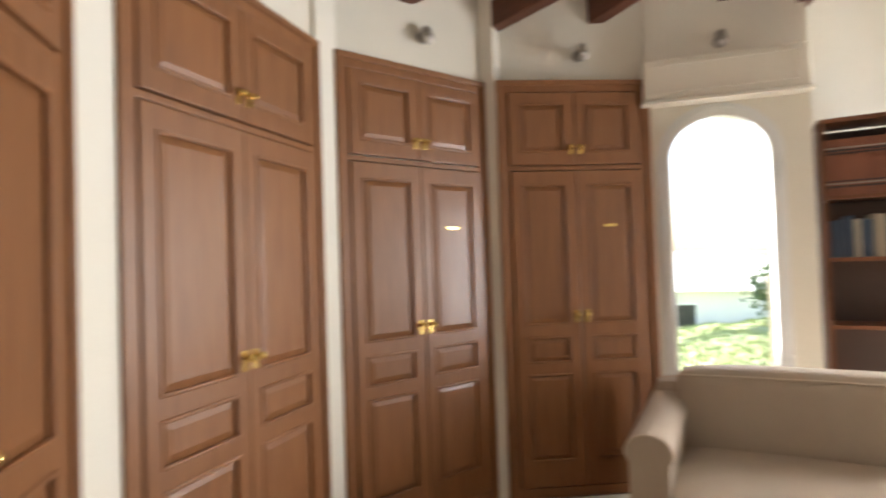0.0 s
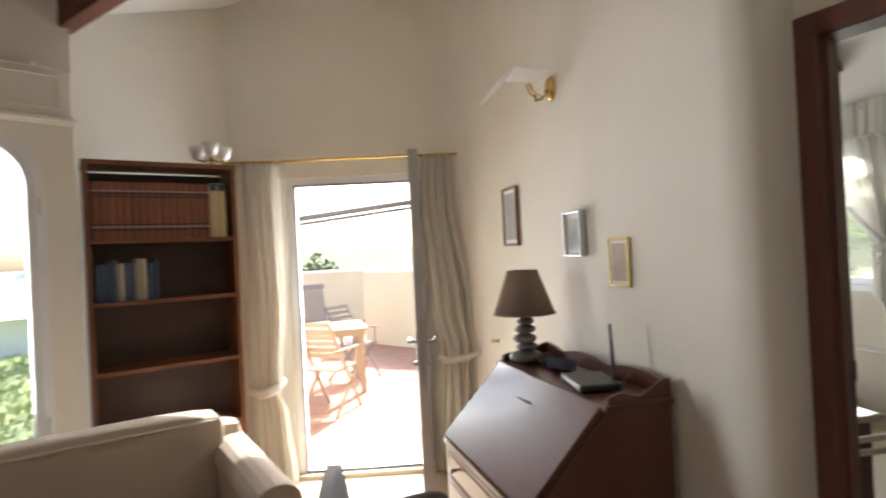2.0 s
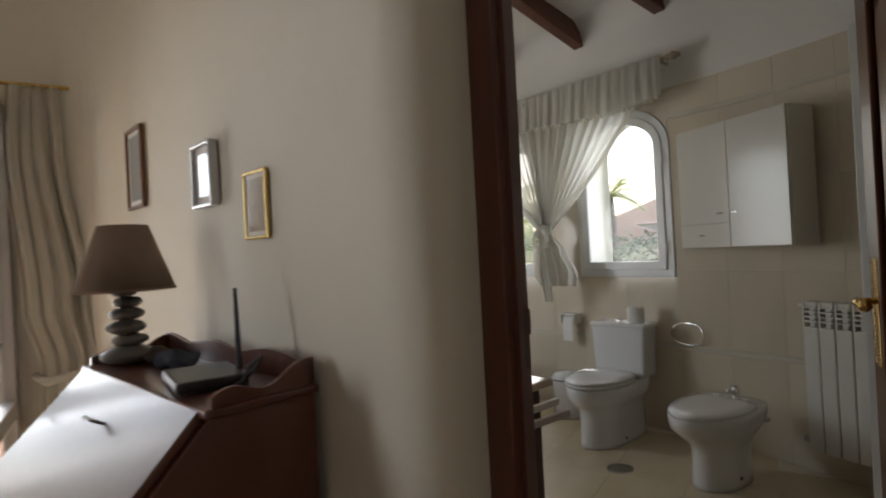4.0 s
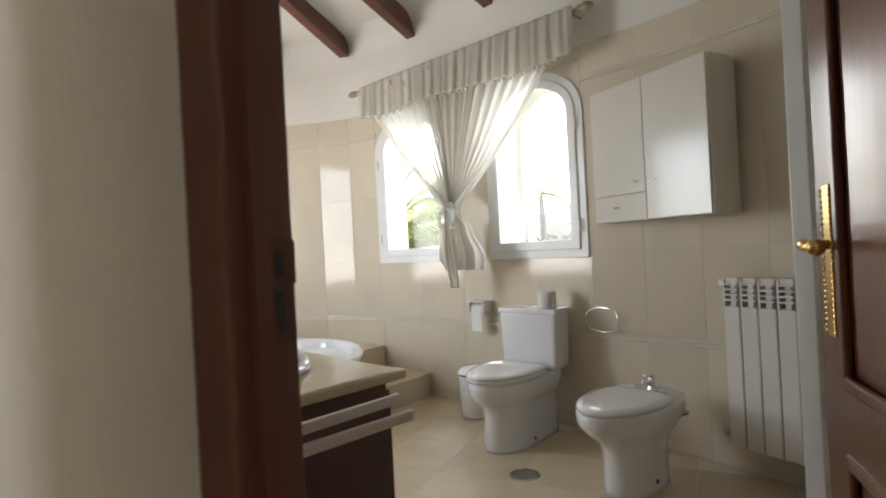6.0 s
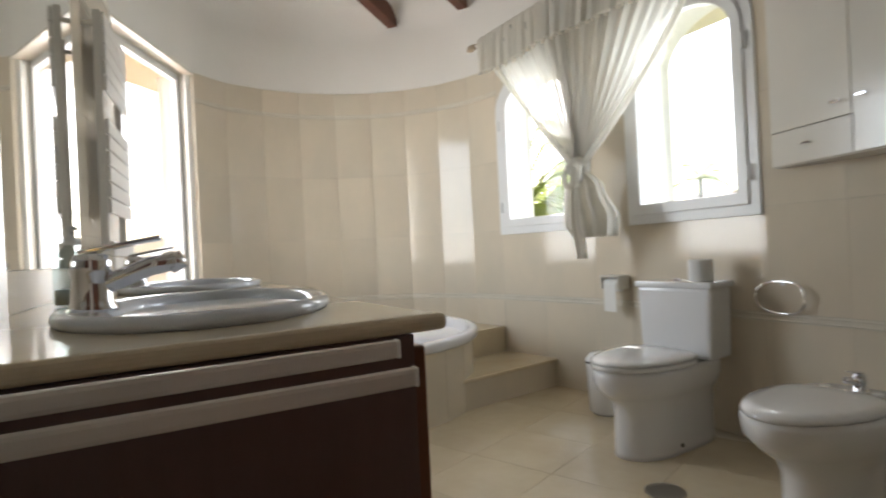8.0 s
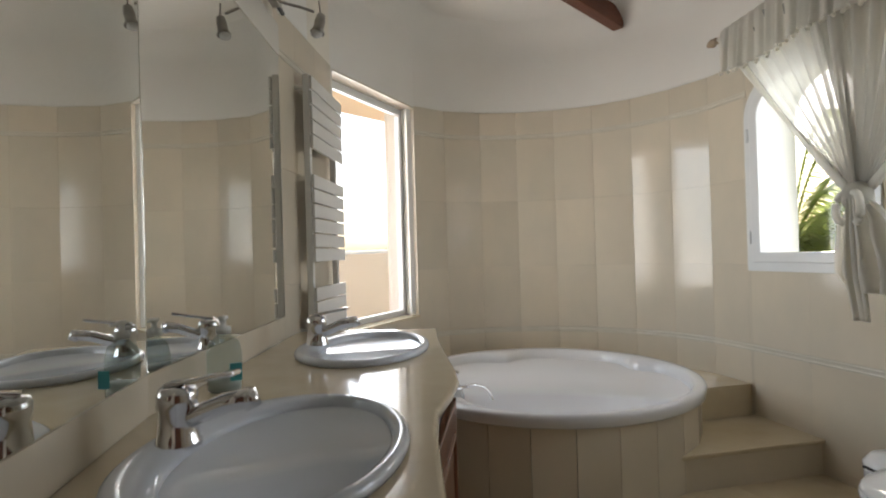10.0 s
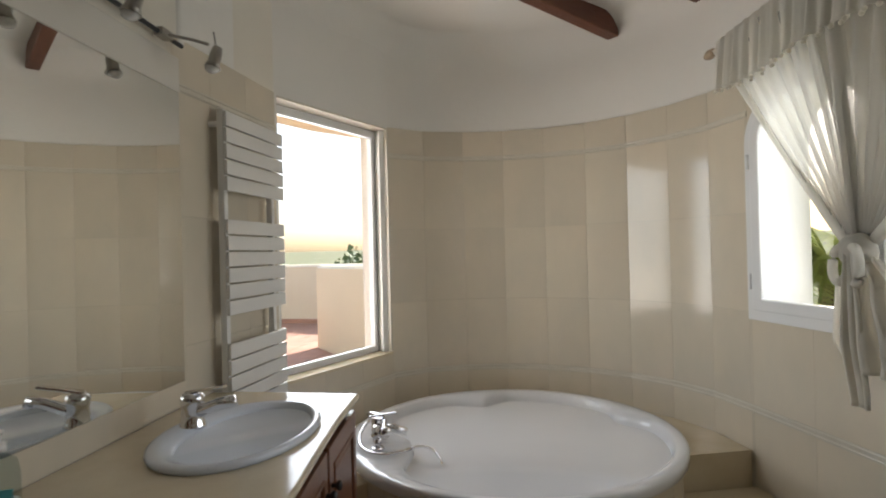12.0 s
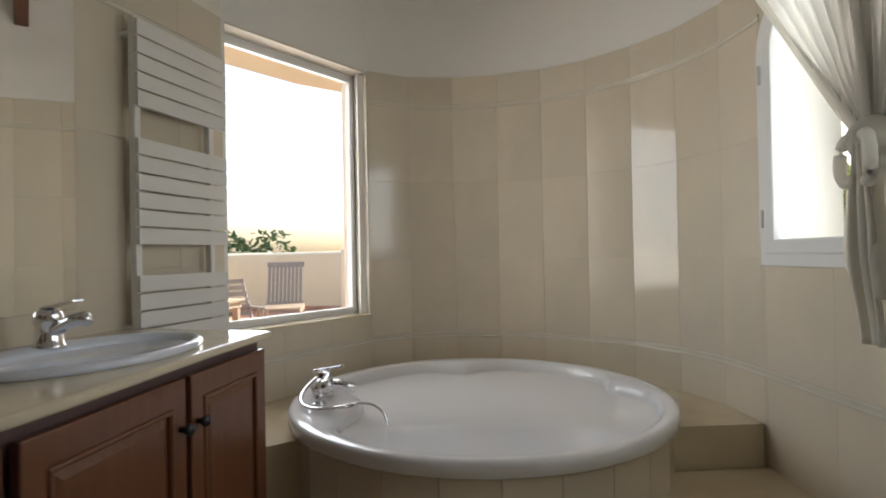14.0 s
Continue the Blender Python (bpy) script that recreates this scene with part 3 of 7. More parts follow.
def wall_spot(a, b, u, z, group="spot lamps"):
    n, rz = along(a, b)
    p = Vector(a) + (Vector(b) - Vector(a)) * u
    t = thing("wall_spotlight", "small dull metal wall spotlight with a round reflector bulb", "spotlight", (p.x, p.y, z), rz, group)
    bm = bmesh.new()
    lathe(bm, [(0.034, 0), (0.034, 0.012), (0.028, 0.02), (0, 0.02)], 18)
    bmesh.ops.transform(bm, matrix=pose(0, 0.012, 0.02, 90), verts=bm.verts[:])
    part("wall_rose", bm, STEEL, t)
    bm = bmesh.new()
    cyl(bm, (0, -0.005, 0.02), (0, -0.06, 0.03), 0.008)
    part("arm", bm, STEEL, t)
    bm = bmesh.new()
    lathe(bm, [(0.012, 0.075), (0.026, 0.065), (0.028, 0.03), (0.030, 0.0), (0.026, 0.0), (0.022, 0.03)], 18)
    bmesh.ops.transform(bm, matrix=pose(0, -0.07, -0.005, -25), verts=bm.verts[:])
    part("lamp_cup", bm, STEEL, t, smooth=True)
    bm = bmesh.new()
    ball(bm, (0, -0.075, -0.012), 0.028, 14, (1, 1, 0.8))
    part("bulb", bm, GLASSY, t, "clear glass reflector bulb", True)


GLASSY = material("bulb_glass", (0.75, 0.73, 0.70), 0.08, 0.0, (0.6, 0.58, 0.56), 30, 0.6, coat=0.6)
wall_spot(*C3, 0.55, 2.535)
wall_spot(*C4, 0.56, 2.515)
wall_spot(*C2, 0.55, 2.535)

# ---- study: arched window and shutter box ----
AM = thing("window_arched", "white arched casement window with clear glass and a sill", "window", (ARCH_A[0], ARCH_A[1], 0), arz, kind="structure")


def offset_arch(x0, x1, z0, sp, z1, d):
    return arch_outline(x0 + d, x1 - d, z0 + d, sp, z1 - d)


def arched_window(t, x0, x1, z0, sp, z1, y, fw=0.055, hinge_right=True, depth=0.06, proud=0.0, handle=True):
    bm = bmesh.new()
    slab(bm, offset_arch(x0, x1, z0, sp, z1, -proud), [offset_arch(x0, x1, z0, sp, z1, fw * 0.55)], y, y + depth)
    rounded(part("window_frame", bm, PVC, t), 0.004)
    bm = bmesh.new()
    slab(bm, offset_arch(x0, x1, z0, sp, z1, fw * 0.4), [offset_arch(x0, x1, z0, sp, z1, fw * 1.25)], y - 0.012, y + 0.035)
    sash = rounded(part("sash", bm, PVC, t), 0.006)
    bm = bmesh.new()
    slab(bm, offset_arch(x0, x1, z0, sp, z1, fw * 1.2), [], y + 0.012, y + 0.018)
    g = part("pane", bm, GLASS, sash, "clear glass")
    g.visible_shadow = False
    hx = x1 - fw * 0.3 if hinge_right else x0 + fw * 0.3
    for hz in (z0 + 0.17, sp - 0.10):
        bm = bmesh.new()
        cyl(bm, (hx, y - 0.016, hz - 0.035), (hx, y - 0.016, hz + 0.035), 0.008)
        cyl(bm, (hx, y - 0.016, hz + 0.037), (hx, y - 0.016, hz + 0.042), 0.0085)
        part("hinge", bm, PVC, t, "white hinge")
    if not handle:
        return
    kx = x0 + fw * 0.75 if hinge_right else x1 - fw * 0.75
    bm = boxes((kx - 0.012, kx + 0.012, y - 0.02, y - 0.01, (z0 + sp) / 2 - 0.05, (z0 + sp) / 2 + 0.02), (kx - 0.009, kx + 0.009, y - 0.045, y - 0.03, (z0 + sp) / 2 - 0.11, (z0 + sp) / 2 + 0.01), (kx - 0.007, kx + 0.007, y - 0.034, y - 0.018, (z0 + sp) / 2 - 0.01, (z0 + sp) / 2 + 0.005), bevel=0.003)
    part("window_handle", bm, PVC, sash, "white lever handle")


arched_window(AM, AW0 - 0.03, AW1 + 0.03, AZ0 - 0.01, ASP, AZ1 + 0.03, -0.006, 0.06, depth=0.07)
sb = thing("shutter_box", "cream plastered roller shutter box over the arched window", "shutter box", (ARCH_A[0], ARCH_A[1], 2.22), arz)
rounded(part("box", boxes((-0.02, an - 0.02, -0.10, 0.0, 0.02, 0.25), bevel=0.006), WHITE_WALL, sb), 0.004)
part("front_moulding", boxes((-0.03, an - 0.005, -0.112, 0.0, 0.0, 0.02), bevel=0.006), WHITE_WALL, sb, "white moulding")
part("front_frame", boxes((0.02, an - 0.07, -0.106, -0.098, 0.06, 0.068), (0.02, an - 0.07, -0.106, -0.098, 0.21, 0.218), (0.02, 0.028, -0.106, -0.098, 0.068, 0.21), (an - 0.078, an - 0.07, -0.106, -0.098, 0.068, 0.21)), WHITE_WALL, sb)
wall_spot(ARCH_A, ARCH_B, 0.48, 2.54)

# ---- study: bookcase with books ----
BK_A, BK_B = (-1.815, 2.675), (-1.217, 3.11)
bn, brz = along(BK_A, BK_B)
bk = thing("bookcase", "reddish brown open wooden bookcase half filled with books", "bookcase", (BK_A[0], BK_A[1], 0), brz)
BD, BH, BT = 0.26, 2.045, 0.022
part("side_panel", boxes((0, BT, 0, BD, 0, BH), bevel=0.002), BOOKWOOD, bk)
part("side_panel", boxes((bn - BT, bn, 0, BD, 0, BH), bevel=0.002), BOOKWOOD, bk)
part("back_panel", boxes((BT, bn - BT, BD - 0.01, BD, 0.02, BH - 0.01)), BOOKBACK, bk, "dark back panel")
part("top_board", boxes((-0.006, bn + 0.006, -0.008, BD, BH, BH + 0.024), bevel=0.004), BOOKWOOD, bk)
SHELVES = (0.07, 0.62, 0.98, 1.335, 1.66)
for z in SHELVES:
    part("shelf", boxes((BT, bn - BT, 0.004, BD - 0.012, z - 0.02, z), bevel=0.002), BOOKWOOD, bk)
part("base_board", boxes((BT, bn - BT, 0.01, 0.03, 0.0, 0.05)), BOOKWOOD, bk)
part("lower_door", boxes((BT + 0.002, bn / 2 - 0.002, -0.004, 0.012, 0.07, 0.60), bevel=0.003), BOOKWOOD, bk)
part("lower_door", boxes((bn / 2 + 0.002, bn - BT - 0.002, -0.004, 0.012, 0.07, 0.60), bevel=0.003), BOOKWOOD, bk)
BK_RED = material("book_leather", (0.27, 0.10, 0.055), 0.5, 0, (0.21, 0.075, 0.04), 20, 0.6, 0.1, 200, rand=0.12)
BK_PALE = material("book_pale_cloth", (0.58, 0.47, 0.27), 0.7, 0, (0.50, 0.40, 0.22), 20, 0.6, 0.1, 200, rand=0.1)
BK_BLUE = material("book_blue_cloth", (0.06, 0.09, 0.14), 0.6, 0, (0.04, 0.06, 0.10), 20, 0.6, 0.1, 200, rand=0.25)
BK_CREAM = material("book_cream", (0.40, 0.35, 0.27), 0.7, 0, (0.33, 0.29, 0.22), 20, 0.6, 0.1, 200, rand=0.2)
BAND = material("book_band_black", (0.03, 0.03, 0.035), 0.5)
BANDW = material("book_band_grey", (0.42, 0.40, 0.36), 0.5)


def book(x, w, z, h, d, mat, label, bands=False, band_mat=None, lean=0.0):
    t = thing("book", label, "book", tuple(BMW @ Vector((x, 0.03, z))), brz, "books on the bookcase")
    t.matrix_world = t.matrix_world @ pose(0, 0, 0, 0, lean, 0)
    bm = bmesh.new()
    prism(bm, [(0, 0.006), (w * 0.3, 0), (w * 0.7, 0), (w, 0.006), (w, d), (w - 0.002, d), (w - 0.002, 0.012), (0.002, 0.012), (0.002, d), (0, d)], 0, h)
    bmesh.ops.recalc_face_normals(bm, faces=bm.faces[:])
    part("cover", bm, mat, t)
    part("page_block", boxes((0.0025, w - 0.0025, 0.0125, d - 0.004, 0.003, h - 0.004)), PAPER, t, "off-white pages")
    if bands:
        for f, m, hh in ((0.14, BAND, 0.011), (0.20, BANDW, 0.007), (0.24, BAND, 0.008), (0.78, BAND, 0.011), (0.83, BANDW, 0.007), (0.73, BAND, 0.008)):
            part("spine_band", boxes((w * 0.1, w * 0.9, -0.001, 0.006, h * f, h * f + hh)), m, t)
    elif band_mat:
        part("spine_band", boxes((w * 0.06, w * 0.94, -0.001, 0.006, h * 0.86, h * 0.99)), band_mat, t)
    return t


BMW = pose(BK_A[0], BK_A[1], 0, 0, 0, brz)
x = BT + 0.006
rb = random.Random(4)
while x < bn * 0.77:
    w = 0.036
    book(x, w - 0.0015, 1.661, 0.30, 0.19, BK_RED, "red-brown leather volume with dark bands on its spine", True)
    x += w
while x < bn - BT - 0.04:
    book(x, 0.041, 1.661, 0.305, 0.19, BK_PALE, "pale yellow cloth volume with a blue head band", False, BK_BLUE)
    x += 0.043
x = BT + 0.012
for k in range(11):
    w = rb.uniform(0.018, 0.034)
    m = BK_CREAM if k in (4, 7, 8) else BK_BLUE
    book(x, w, 1.336, rb.uniform(0.19, 0.225), 0.16, m, "cream paperback book on a shelf" if m is BK_CREAM else "dark blue cloth book on a shelf")
    x += w + 0.001

# small glass candle lamp on top of the bookcase
gl = thing("glass_chandelier", "small white glass wall lamp with three tulip shades above the bookcase", "lamp", tuple(BMW @ Vector((bn * 0.86, 0.10, BH + 0.024))), brz)
FROST = material("frosted_glass", (0.80, 0.78, 0.74), 0.3, 0, (0.72, 0.70, 0.66), 20, 0.5)
bm = bmesh.new()
lathe(bm, [(0.035, 0), (0.03, 0.012), (0.008, 0.02), (0.008, 0.06), (0.014, 0.075), (0, 0.085)], 16)
part("stem", bm, BRASS, gl, smooth=True)
for a in (0, 120, 240):
    bm = bmesh.new()
    c, s = math.cos(radians(a + 20)), math.sin(radians(a + 20))
    tube(bm, [(0, 0, 0.05), (0.04 * c, 0.04 * s, 0.035), (0.085 * c, 0.085 * s, 0.05)], 0.005)
    part("arm", bm, BRASS, gl)
    bm = bmesh.new()
    lathe(bm, [(0.012, 0.0), (0.03, 0.015), (0.036, 0.04), (0.046, 0.075), (0.043, 0.075), (0.032, 0.04), (0.025, 0.018), (0.0, 0.006)], 16, (0.085 * c, 0.085 * s, 0.05))
    part("tulip_shade", bm, FROST, gl, "frosted glass tulip shade", True)

# ---- study: sofa ----
SO_A, SO_B = Vector((-2.06, 1.88)), Vector((-1.16, 2.54))
sn, srz = along(SO_A, SO_B)
so = thing("sofa", "beige cloth two-seat sofa with rounded arms and loose cushions", "sofa", (SO_A.x, SO_A.y, 0), srz)
AWD = 0.17


def cushion(bm, x0, x1, y0, y1, z0, z1, bulge=0.03, n=10):
    """A soft block with pillowed faces."""
    vs = bmesh.ops.create_cube(bm, size=2.0)["verts"]
    es = list({e for v in vs for e in v.link_edges})
    bmesh.ops.subdivide_edges(bm, edges=es, cuts=n, use_grid_fill=True)
    c = Vector(((x0 + x1) / 2, (y0 + y1) / 2, (z0 + z1) / 2))
    h = Vector(((x1 - x0) / 2, (y1 - y0) / 2, (z1 - z0) / 2))
    for v in bm.verts:
        p = v.co.copy()
        q = Vector([math.copysign(abs(t) ** 1.0, t) for t in p])
        f = [(1 - p[(i + 1) % 3] ** 4) * (1 - p[(i + 2) % 3] ** 4) for i in range(3)]
        r = Vector((q.x * h.x, q.y * h.y, q.z * h.z))
        cut = 0.16 * min(h)
        edge = sum(1 for i in range(3) if abs(p[i]) > 0.999)
        if edge >= 2:
            r -= Vector([math.copysign(cut * 0.55, p[i]) if abs(p[i]) > 0.999 else 0 for i in range(3)])
        for i in range(3):
            if abs(p[i]) > 0.999:
                r[i] += math.copysign(bulge * f[i], p[i])
        v.co = c + r + 0.004 * noise.noise_vector(c + r * 7)


bm = bmesh.new()
box(bm, 0.0, sn, -0.72, 0.16, 0.06, 0.28, 0.02)
part("base", bm, SOFA, so)
bm = bmesh.new()
box(bm, -AWD + 0.02, sn + AWD - 0.02, 0.02, 0.20, 0.10, 0.74, 0.06)
part("back_frame", bm, SOFA, so)
bm = bmesh.new()
cushion(bm, 0.005, sn - 0.005, -0.72, 0.0, 0.28, 0.435, 0.02)
part("seat_cushion", bm, SOFA, so, smooth=True)
bm = bmesh.new()
cushion(bm, -0.02, sn + 0.03, -0.06, 0.13, 0.40, 0.80, 0.025, 12)
bc = part("back_cushion", bm, SOFA, so, smooth=True)
bm = bmesh.new()
tube(bm, [(-0.005, -0.058, 0.782), (sn * 0.25, -0.066, 0.789), (sn * 0.5, -0.068, 0.791), (sn * 0.75, -0.066, 0.789), (sn + 0.015, -0.058, 0.783)], 0.006)
part("piping", bm, SOFA_SEAM, bc)
for side, x0 in (("left", -AWD), ("right", sn)):
    bm = bmesh.new()
    pts = [(x0 + 0.01, 0.08), (x0 + AWD - 0.01, 0.08), (x0 + AWD - 0.005, 0.57)]
    for k in range(11):
        a = -0.35 + (math.pi + 0.7) * k / 10
        pts.append((x0 + AWD / 2 + (AWD / 2 + 0.012) * math.cos(a), 0.615 + 0.075 * math.sin(a)))
    pts.append((x0 + 0.005, 0.57))
    slab(bm, pts, [], -0.68, 0.17)
    for v in bm.verts:
        v.co.z -= 0.05 * max(0.0, -v.co.y) if v.co.z > 0.3 else 0
    arm = rounded(part("arm", bm, SOFA, so), 0.018, 3)
    bm = bmesh.new()
    tube(bm, [(x0 + AWD / 2 + (AWD / 2 + 0.008) * math.cos(a), -0.678, 0.581 + 0.071 * math.sin(a)) for a in [-0.3 + (math.pi + 0.6) * k / 14 for k in range(15)]], 0.005)
    part("arm_piping", bm, SOFA_SEAM, arm)
for px, py in ((0.03, -0.68), (sn - 0.03, -0.68), (0.03, 0.12), (sn - 0.03, 0.12)):
    bm = bmesh.new()
    cyl(bm, (px, py, 0), (px, py, 0.07), 0.02, 0.028)
    part("foot", bm, BEAM, so, "dark wooden foot")

# ---- study: terrace door ----
dm = thing("door_terrace_frame", "white aluminium terrace door frame with a threshold", "door frame", (DOOR_L[0], DOOR_L[1], 0), drz, kind="structure")
bm = bmesh.new()
slab(bm, rect(DX0, DX1, 0.0, DZ1), [rect(DX0 + 0.055, DX1 - 0.055, 0.035, DZ1 - 0.05)], 0.02, 0.10)
rounded(part("frame", bm, PVC, dm), 0.004)
part("seal", boxes((DX0 + 0.050, DX0 + 0.063, 0.012, 0.022, 0.035, DZ1 - 0.05), (DX0 + 0.050, DX1 - 0.055, 0.012, 0.022, DZ1 - 0.062, DZ1 - 0.05), (DX0 + 0.063, DX1 - 0.055, 0.012, 0.022, 0.035, 0.046)), BLACK, dm, "black rubber seal")
part("threshold", boxes((DX0, DX1, -0.03, 0.3, -0.01, 0.03), bevel=0.006), MARBLE, dm, "cream stone threshold")
# open leaf, hinged at the right
HX = Vector(DOOR_L) + (Vector(DOOR_R) - Vector(DOOR_L)).normalized() * (DX1 - 0.05)
LF = Vector((-0.168, 2.80))
ln = 0.88
lrz = along(HX, LF)[1]
leaf = thing("door_terrace_leaf", "open white aluminium glass door leaf with a lever handle", "door", (HX.x, HX.y, 0), lrz, kind="structure")
bm = bmesh.new()
slab(bm, rect(0, ln, 0.05, 2.075), [rect(0.085, ln - 0.085, 0.17, 0.62), rect(0.085, ln - 0.085, 0.70, 1.985)], -0.028, 0.028)
lf = rounded(part("leaf_frame", bm, ALU, leaf), 0.005)
for z0, z1 in ((0.165, 0.625), (0.695, 1.99)):
    p = part("pane", boxes((0.08, ln - 0.08, -0.004, 0.004, z0, z1)), GLASS, lf, "clear glass")
    p.visible_shadow = False
for s in (-1, 1):
    bm = boxes((ln - 0.06, ln - 0.03, s * 0.028 - 0.004, s * 0.028 + 0.004, 0.86, 1.09), bevel=0.002)
    cyl(bm, (ln - 0.045, s * 0.03, 1.03), (ln - 0.045, s * 0.075, 1.03), 0.010)
    box(bm, ln - 0.16, ln - 0.035, s * 0.07 - 0.007, s * 0.07 + 0.007, 1.02, 1.04, 0.004)
    cyl(bm, (ln - 0.045, s * 0.03, 0.91), (ln - 0.045, s * 0.05, 0.91), 0.013)
    part("door_handle", bm, STEEL, lf, "grey lever handle")
part("lock_edge", boxes((ln - 0.001, ln + 0.003, -0.012, 0.012, 0.80, 1.15)), STEEL, lf)

# awning bar seen outside under the sky
aw = thing("awning_bar", "dark grey aluminium awning bar hanging outside the terrace door", "awning", (0, 0, 0), 0)
bm = bmesh.new()
cyl(bm, (-1.75, 4.9, 1.835), (0.15, 4.9, 2.02), 0.024)
part("bar", bm, DARK_ALU, aw)
bm = bmesh.new()
cyl(bm, (-1.75, 4.9, 1.785), (0.15, 4.9, 1.97), 0.014)
part("lower_bar", bm, DARK_ALU, aw)
for xx, zz in ((-1.7, 1.84), (0.1, 2.01)):
    bm = bmesh.new()
    cyl(bm, (xx, 4.9, zz), (xx, 3.97, 2.55), 0.014)
    part("arm", bm, ALU, aw)

# ---- study: curtain rod and curtains ----
rod_a, rod_b = Vector((-1.50, 3.645)), Vector((0.15, 3.75))
rn, rrz = along(rod_a, rod_b)
rod = thing("curtain_rod", "thin brass curtain rod with ball ends over the terrace door", "curtain rod", (rod_a.x, rod_a.y, 2.18), rrz)
bm = bmesh.new()
cyl(bm, (0, 0, 0), (rn, 0, 0), 0.009)
part("rod", bm, BRASS, rod)
for xx in (0, rn):
    bm = bmesh.new()
    ball(bm, (xx, 0, 0), 0.018, 12)
    part("finial", bm, BRASS, rod)
for xx in (0.06, rn - 0.06):
    bm = bmesh.new()
    cyl(bm, (xx, 0, 0), (xx, 0.085, -0.01), 0.006)
    part("bracket", bm, BRASS, rod)
for k in range(16):
    xx = 0.04 + 0.024 * k if k < 8 else rn - 0.06 - 0.026 * (k - 8)
    bm = bmesh.new()
    tube(bm, [(xx, 0.015 * math.cos(a), 0.015 * math.sin(a) - 0.004) for a in [2 * math.pi * j / 12 for j in range(13)]], 0.002, 5)
    part("ring", bm, BRASS, rod)


def lerp_keys(keys, z):
    for (z0, *a), (z1, *b) in zip(keys, keys[1:]):
        if z0 >= z >= z1:
            f = (z0 - z) / (z0 - z1)
            f = f * f * (3 - 2 * f)
            return [p + (q - p) * f for p, q in zip(a, b)]
    return list(keys[-1][1:]) if z < keys[-1][0] else list(keys[0][1:])


def drape(bm, keys, folds, phase=0.0, nu=80, nv=60, seed=0):
    """A hanging cloth. keys: (z, x0, x1, y, depth of fold) from the top down."""
    top, bot = keys[0][0], keys[-1][0]

    def fn(u, v):
        z = top + (bot - top) * v
        x0, x1, y, amp = lerp_keys(keys, z)
        w = u + 0.018 * math.sin(9.0 * u + 3.1 * v + seed) + 0.01 * math.sin(23 * u + seed)
        ph = 2 * math.pi * folds * w + phase + 0.5 * math.sin(3 * v + seed)
        yy = y + amp * (math.sin(ph) + 0.3 * math.sin(2.3 * ph + 1 + seed)) * (0.8 + 0.4 * math.sin(5 * u + 2 * v + seed))
        return Vector((x0 + (x1 - x0) * u + 0.25 * amp * math.cos(ph), yy, z))

    sheet(bm, fn, nu, nv)


cl = thing("curtain", "cream cloth curtain gathered by a tieback beside the bookcase", "curtain", (rod_a.x, rod_a.y, 0), rrz, "terrace door curtains")
bm = bmesh.new()
drape(bm, [(2.175, 0.06, 0.37, 0.0, 0.016), (2.05, 0.05, 0.36, -0.01, 0.022), (1.2, 0.10, 0.37, -0.03, 0.028), (0.72, 0.12, 0.33, -0.03, 0.028), (0.62, 0.13, 0.31, -0.03, 0.018), (0.50, 0.12, 0.36, -0.03, 0.026), (0.03, 0.12, 0.40, -0.03, 0.03)], 5, seed=1)
thicken(part("cloth", bm, CURTAIN, cl, smooth=True), 0.003)
bm = bmesh.new()
drape(bm, [(2.16, 0.03, 0.11, -0.05, 0.006), (2.05, 0.0, 0.14, -0.06, 0.010), (1.93, 0.04, 0.11, -0.05, 0.006)], 2, nu=20, nv=12, seed=5)
thicken(part("folded_heading", bm, CURTAIN, cl, smooth=True), 0.003)
bm = bmesh.new()
tube(bm, [(0.11, 0.03, 0.68), (0.12, -0.07, 0.66), (0.21, -0.085, 0.64), (0.31, -0.07, 0.66), (0.325, 0.02, 0.68)], 0.018, 8)
for v in bm.verts:
    v.co.z = 0.66 + (v.co.z - 0.66) * 1.7
part("tieback", bm, CURTAIN, cl, "cream cloth tieback", True)
cr = thing("curtain", "cream cloth curtain tied back to a brass hook on the wall", "curtain", (rod_a.x, rod_a.y, 0), rrz, "terrace door curtains")
bm = bmesh.new()
drape(bm, [(2.175, rn - 0.33, rn - 0.13, 0.0, 0.016), (1.9, rn - 0.35, rn - 0.12, -0.02, 0.024), (1.1, rn - 0.31, rn - 0.03, -0.035, 0.03), (0.86, rn - 0.25, rn + 0.0, -0.04, 0.022), (0.70, rn - 0.25, rn - 0.02, -0.04, 0.024), (0.03, rn - 0.29, rn + 0.0, -0.04, 0.032)], 4, seed=2)
thicken(part("cloth", bm, CURTAIN, cr, smooth=True), 0.003)
bm = bmesh.new()
tube(bm, [(rn - 0.26, 0.0, 0.80), (rn - 0.22, -0.085, 0.78), (rn - 0.08, -0.10, 0.80), (rn + 0.03, -0.09, 0.84), (rn + 0.06, -0.12, 0.88), (rn + 0.07, -0.20, 0.93)], 0.02, 8)
part("tieback", bm, CURTAIN, cr, "cream cloth tieback", True)
hk = thing("tieback_hook", "small brass curtain hook on the cream wall", "hook", (0.262, 3.40, 0.94), 0)
bm = bmesh.new()
lathe(bm, [(0.016, 0), (0.016, 0.006), (0.006, 0.01), (0.006, 0.03), (0.018, 0.034), (0.018, 0.04), (0, 0.042)], 16)
bmesh.ops.transform(bm, matrix=pose(0.012, 0, 0, 0, -90, -16), verts=bm.verts[:])
part("hook", bm, BRASS, hk, smooth=True)

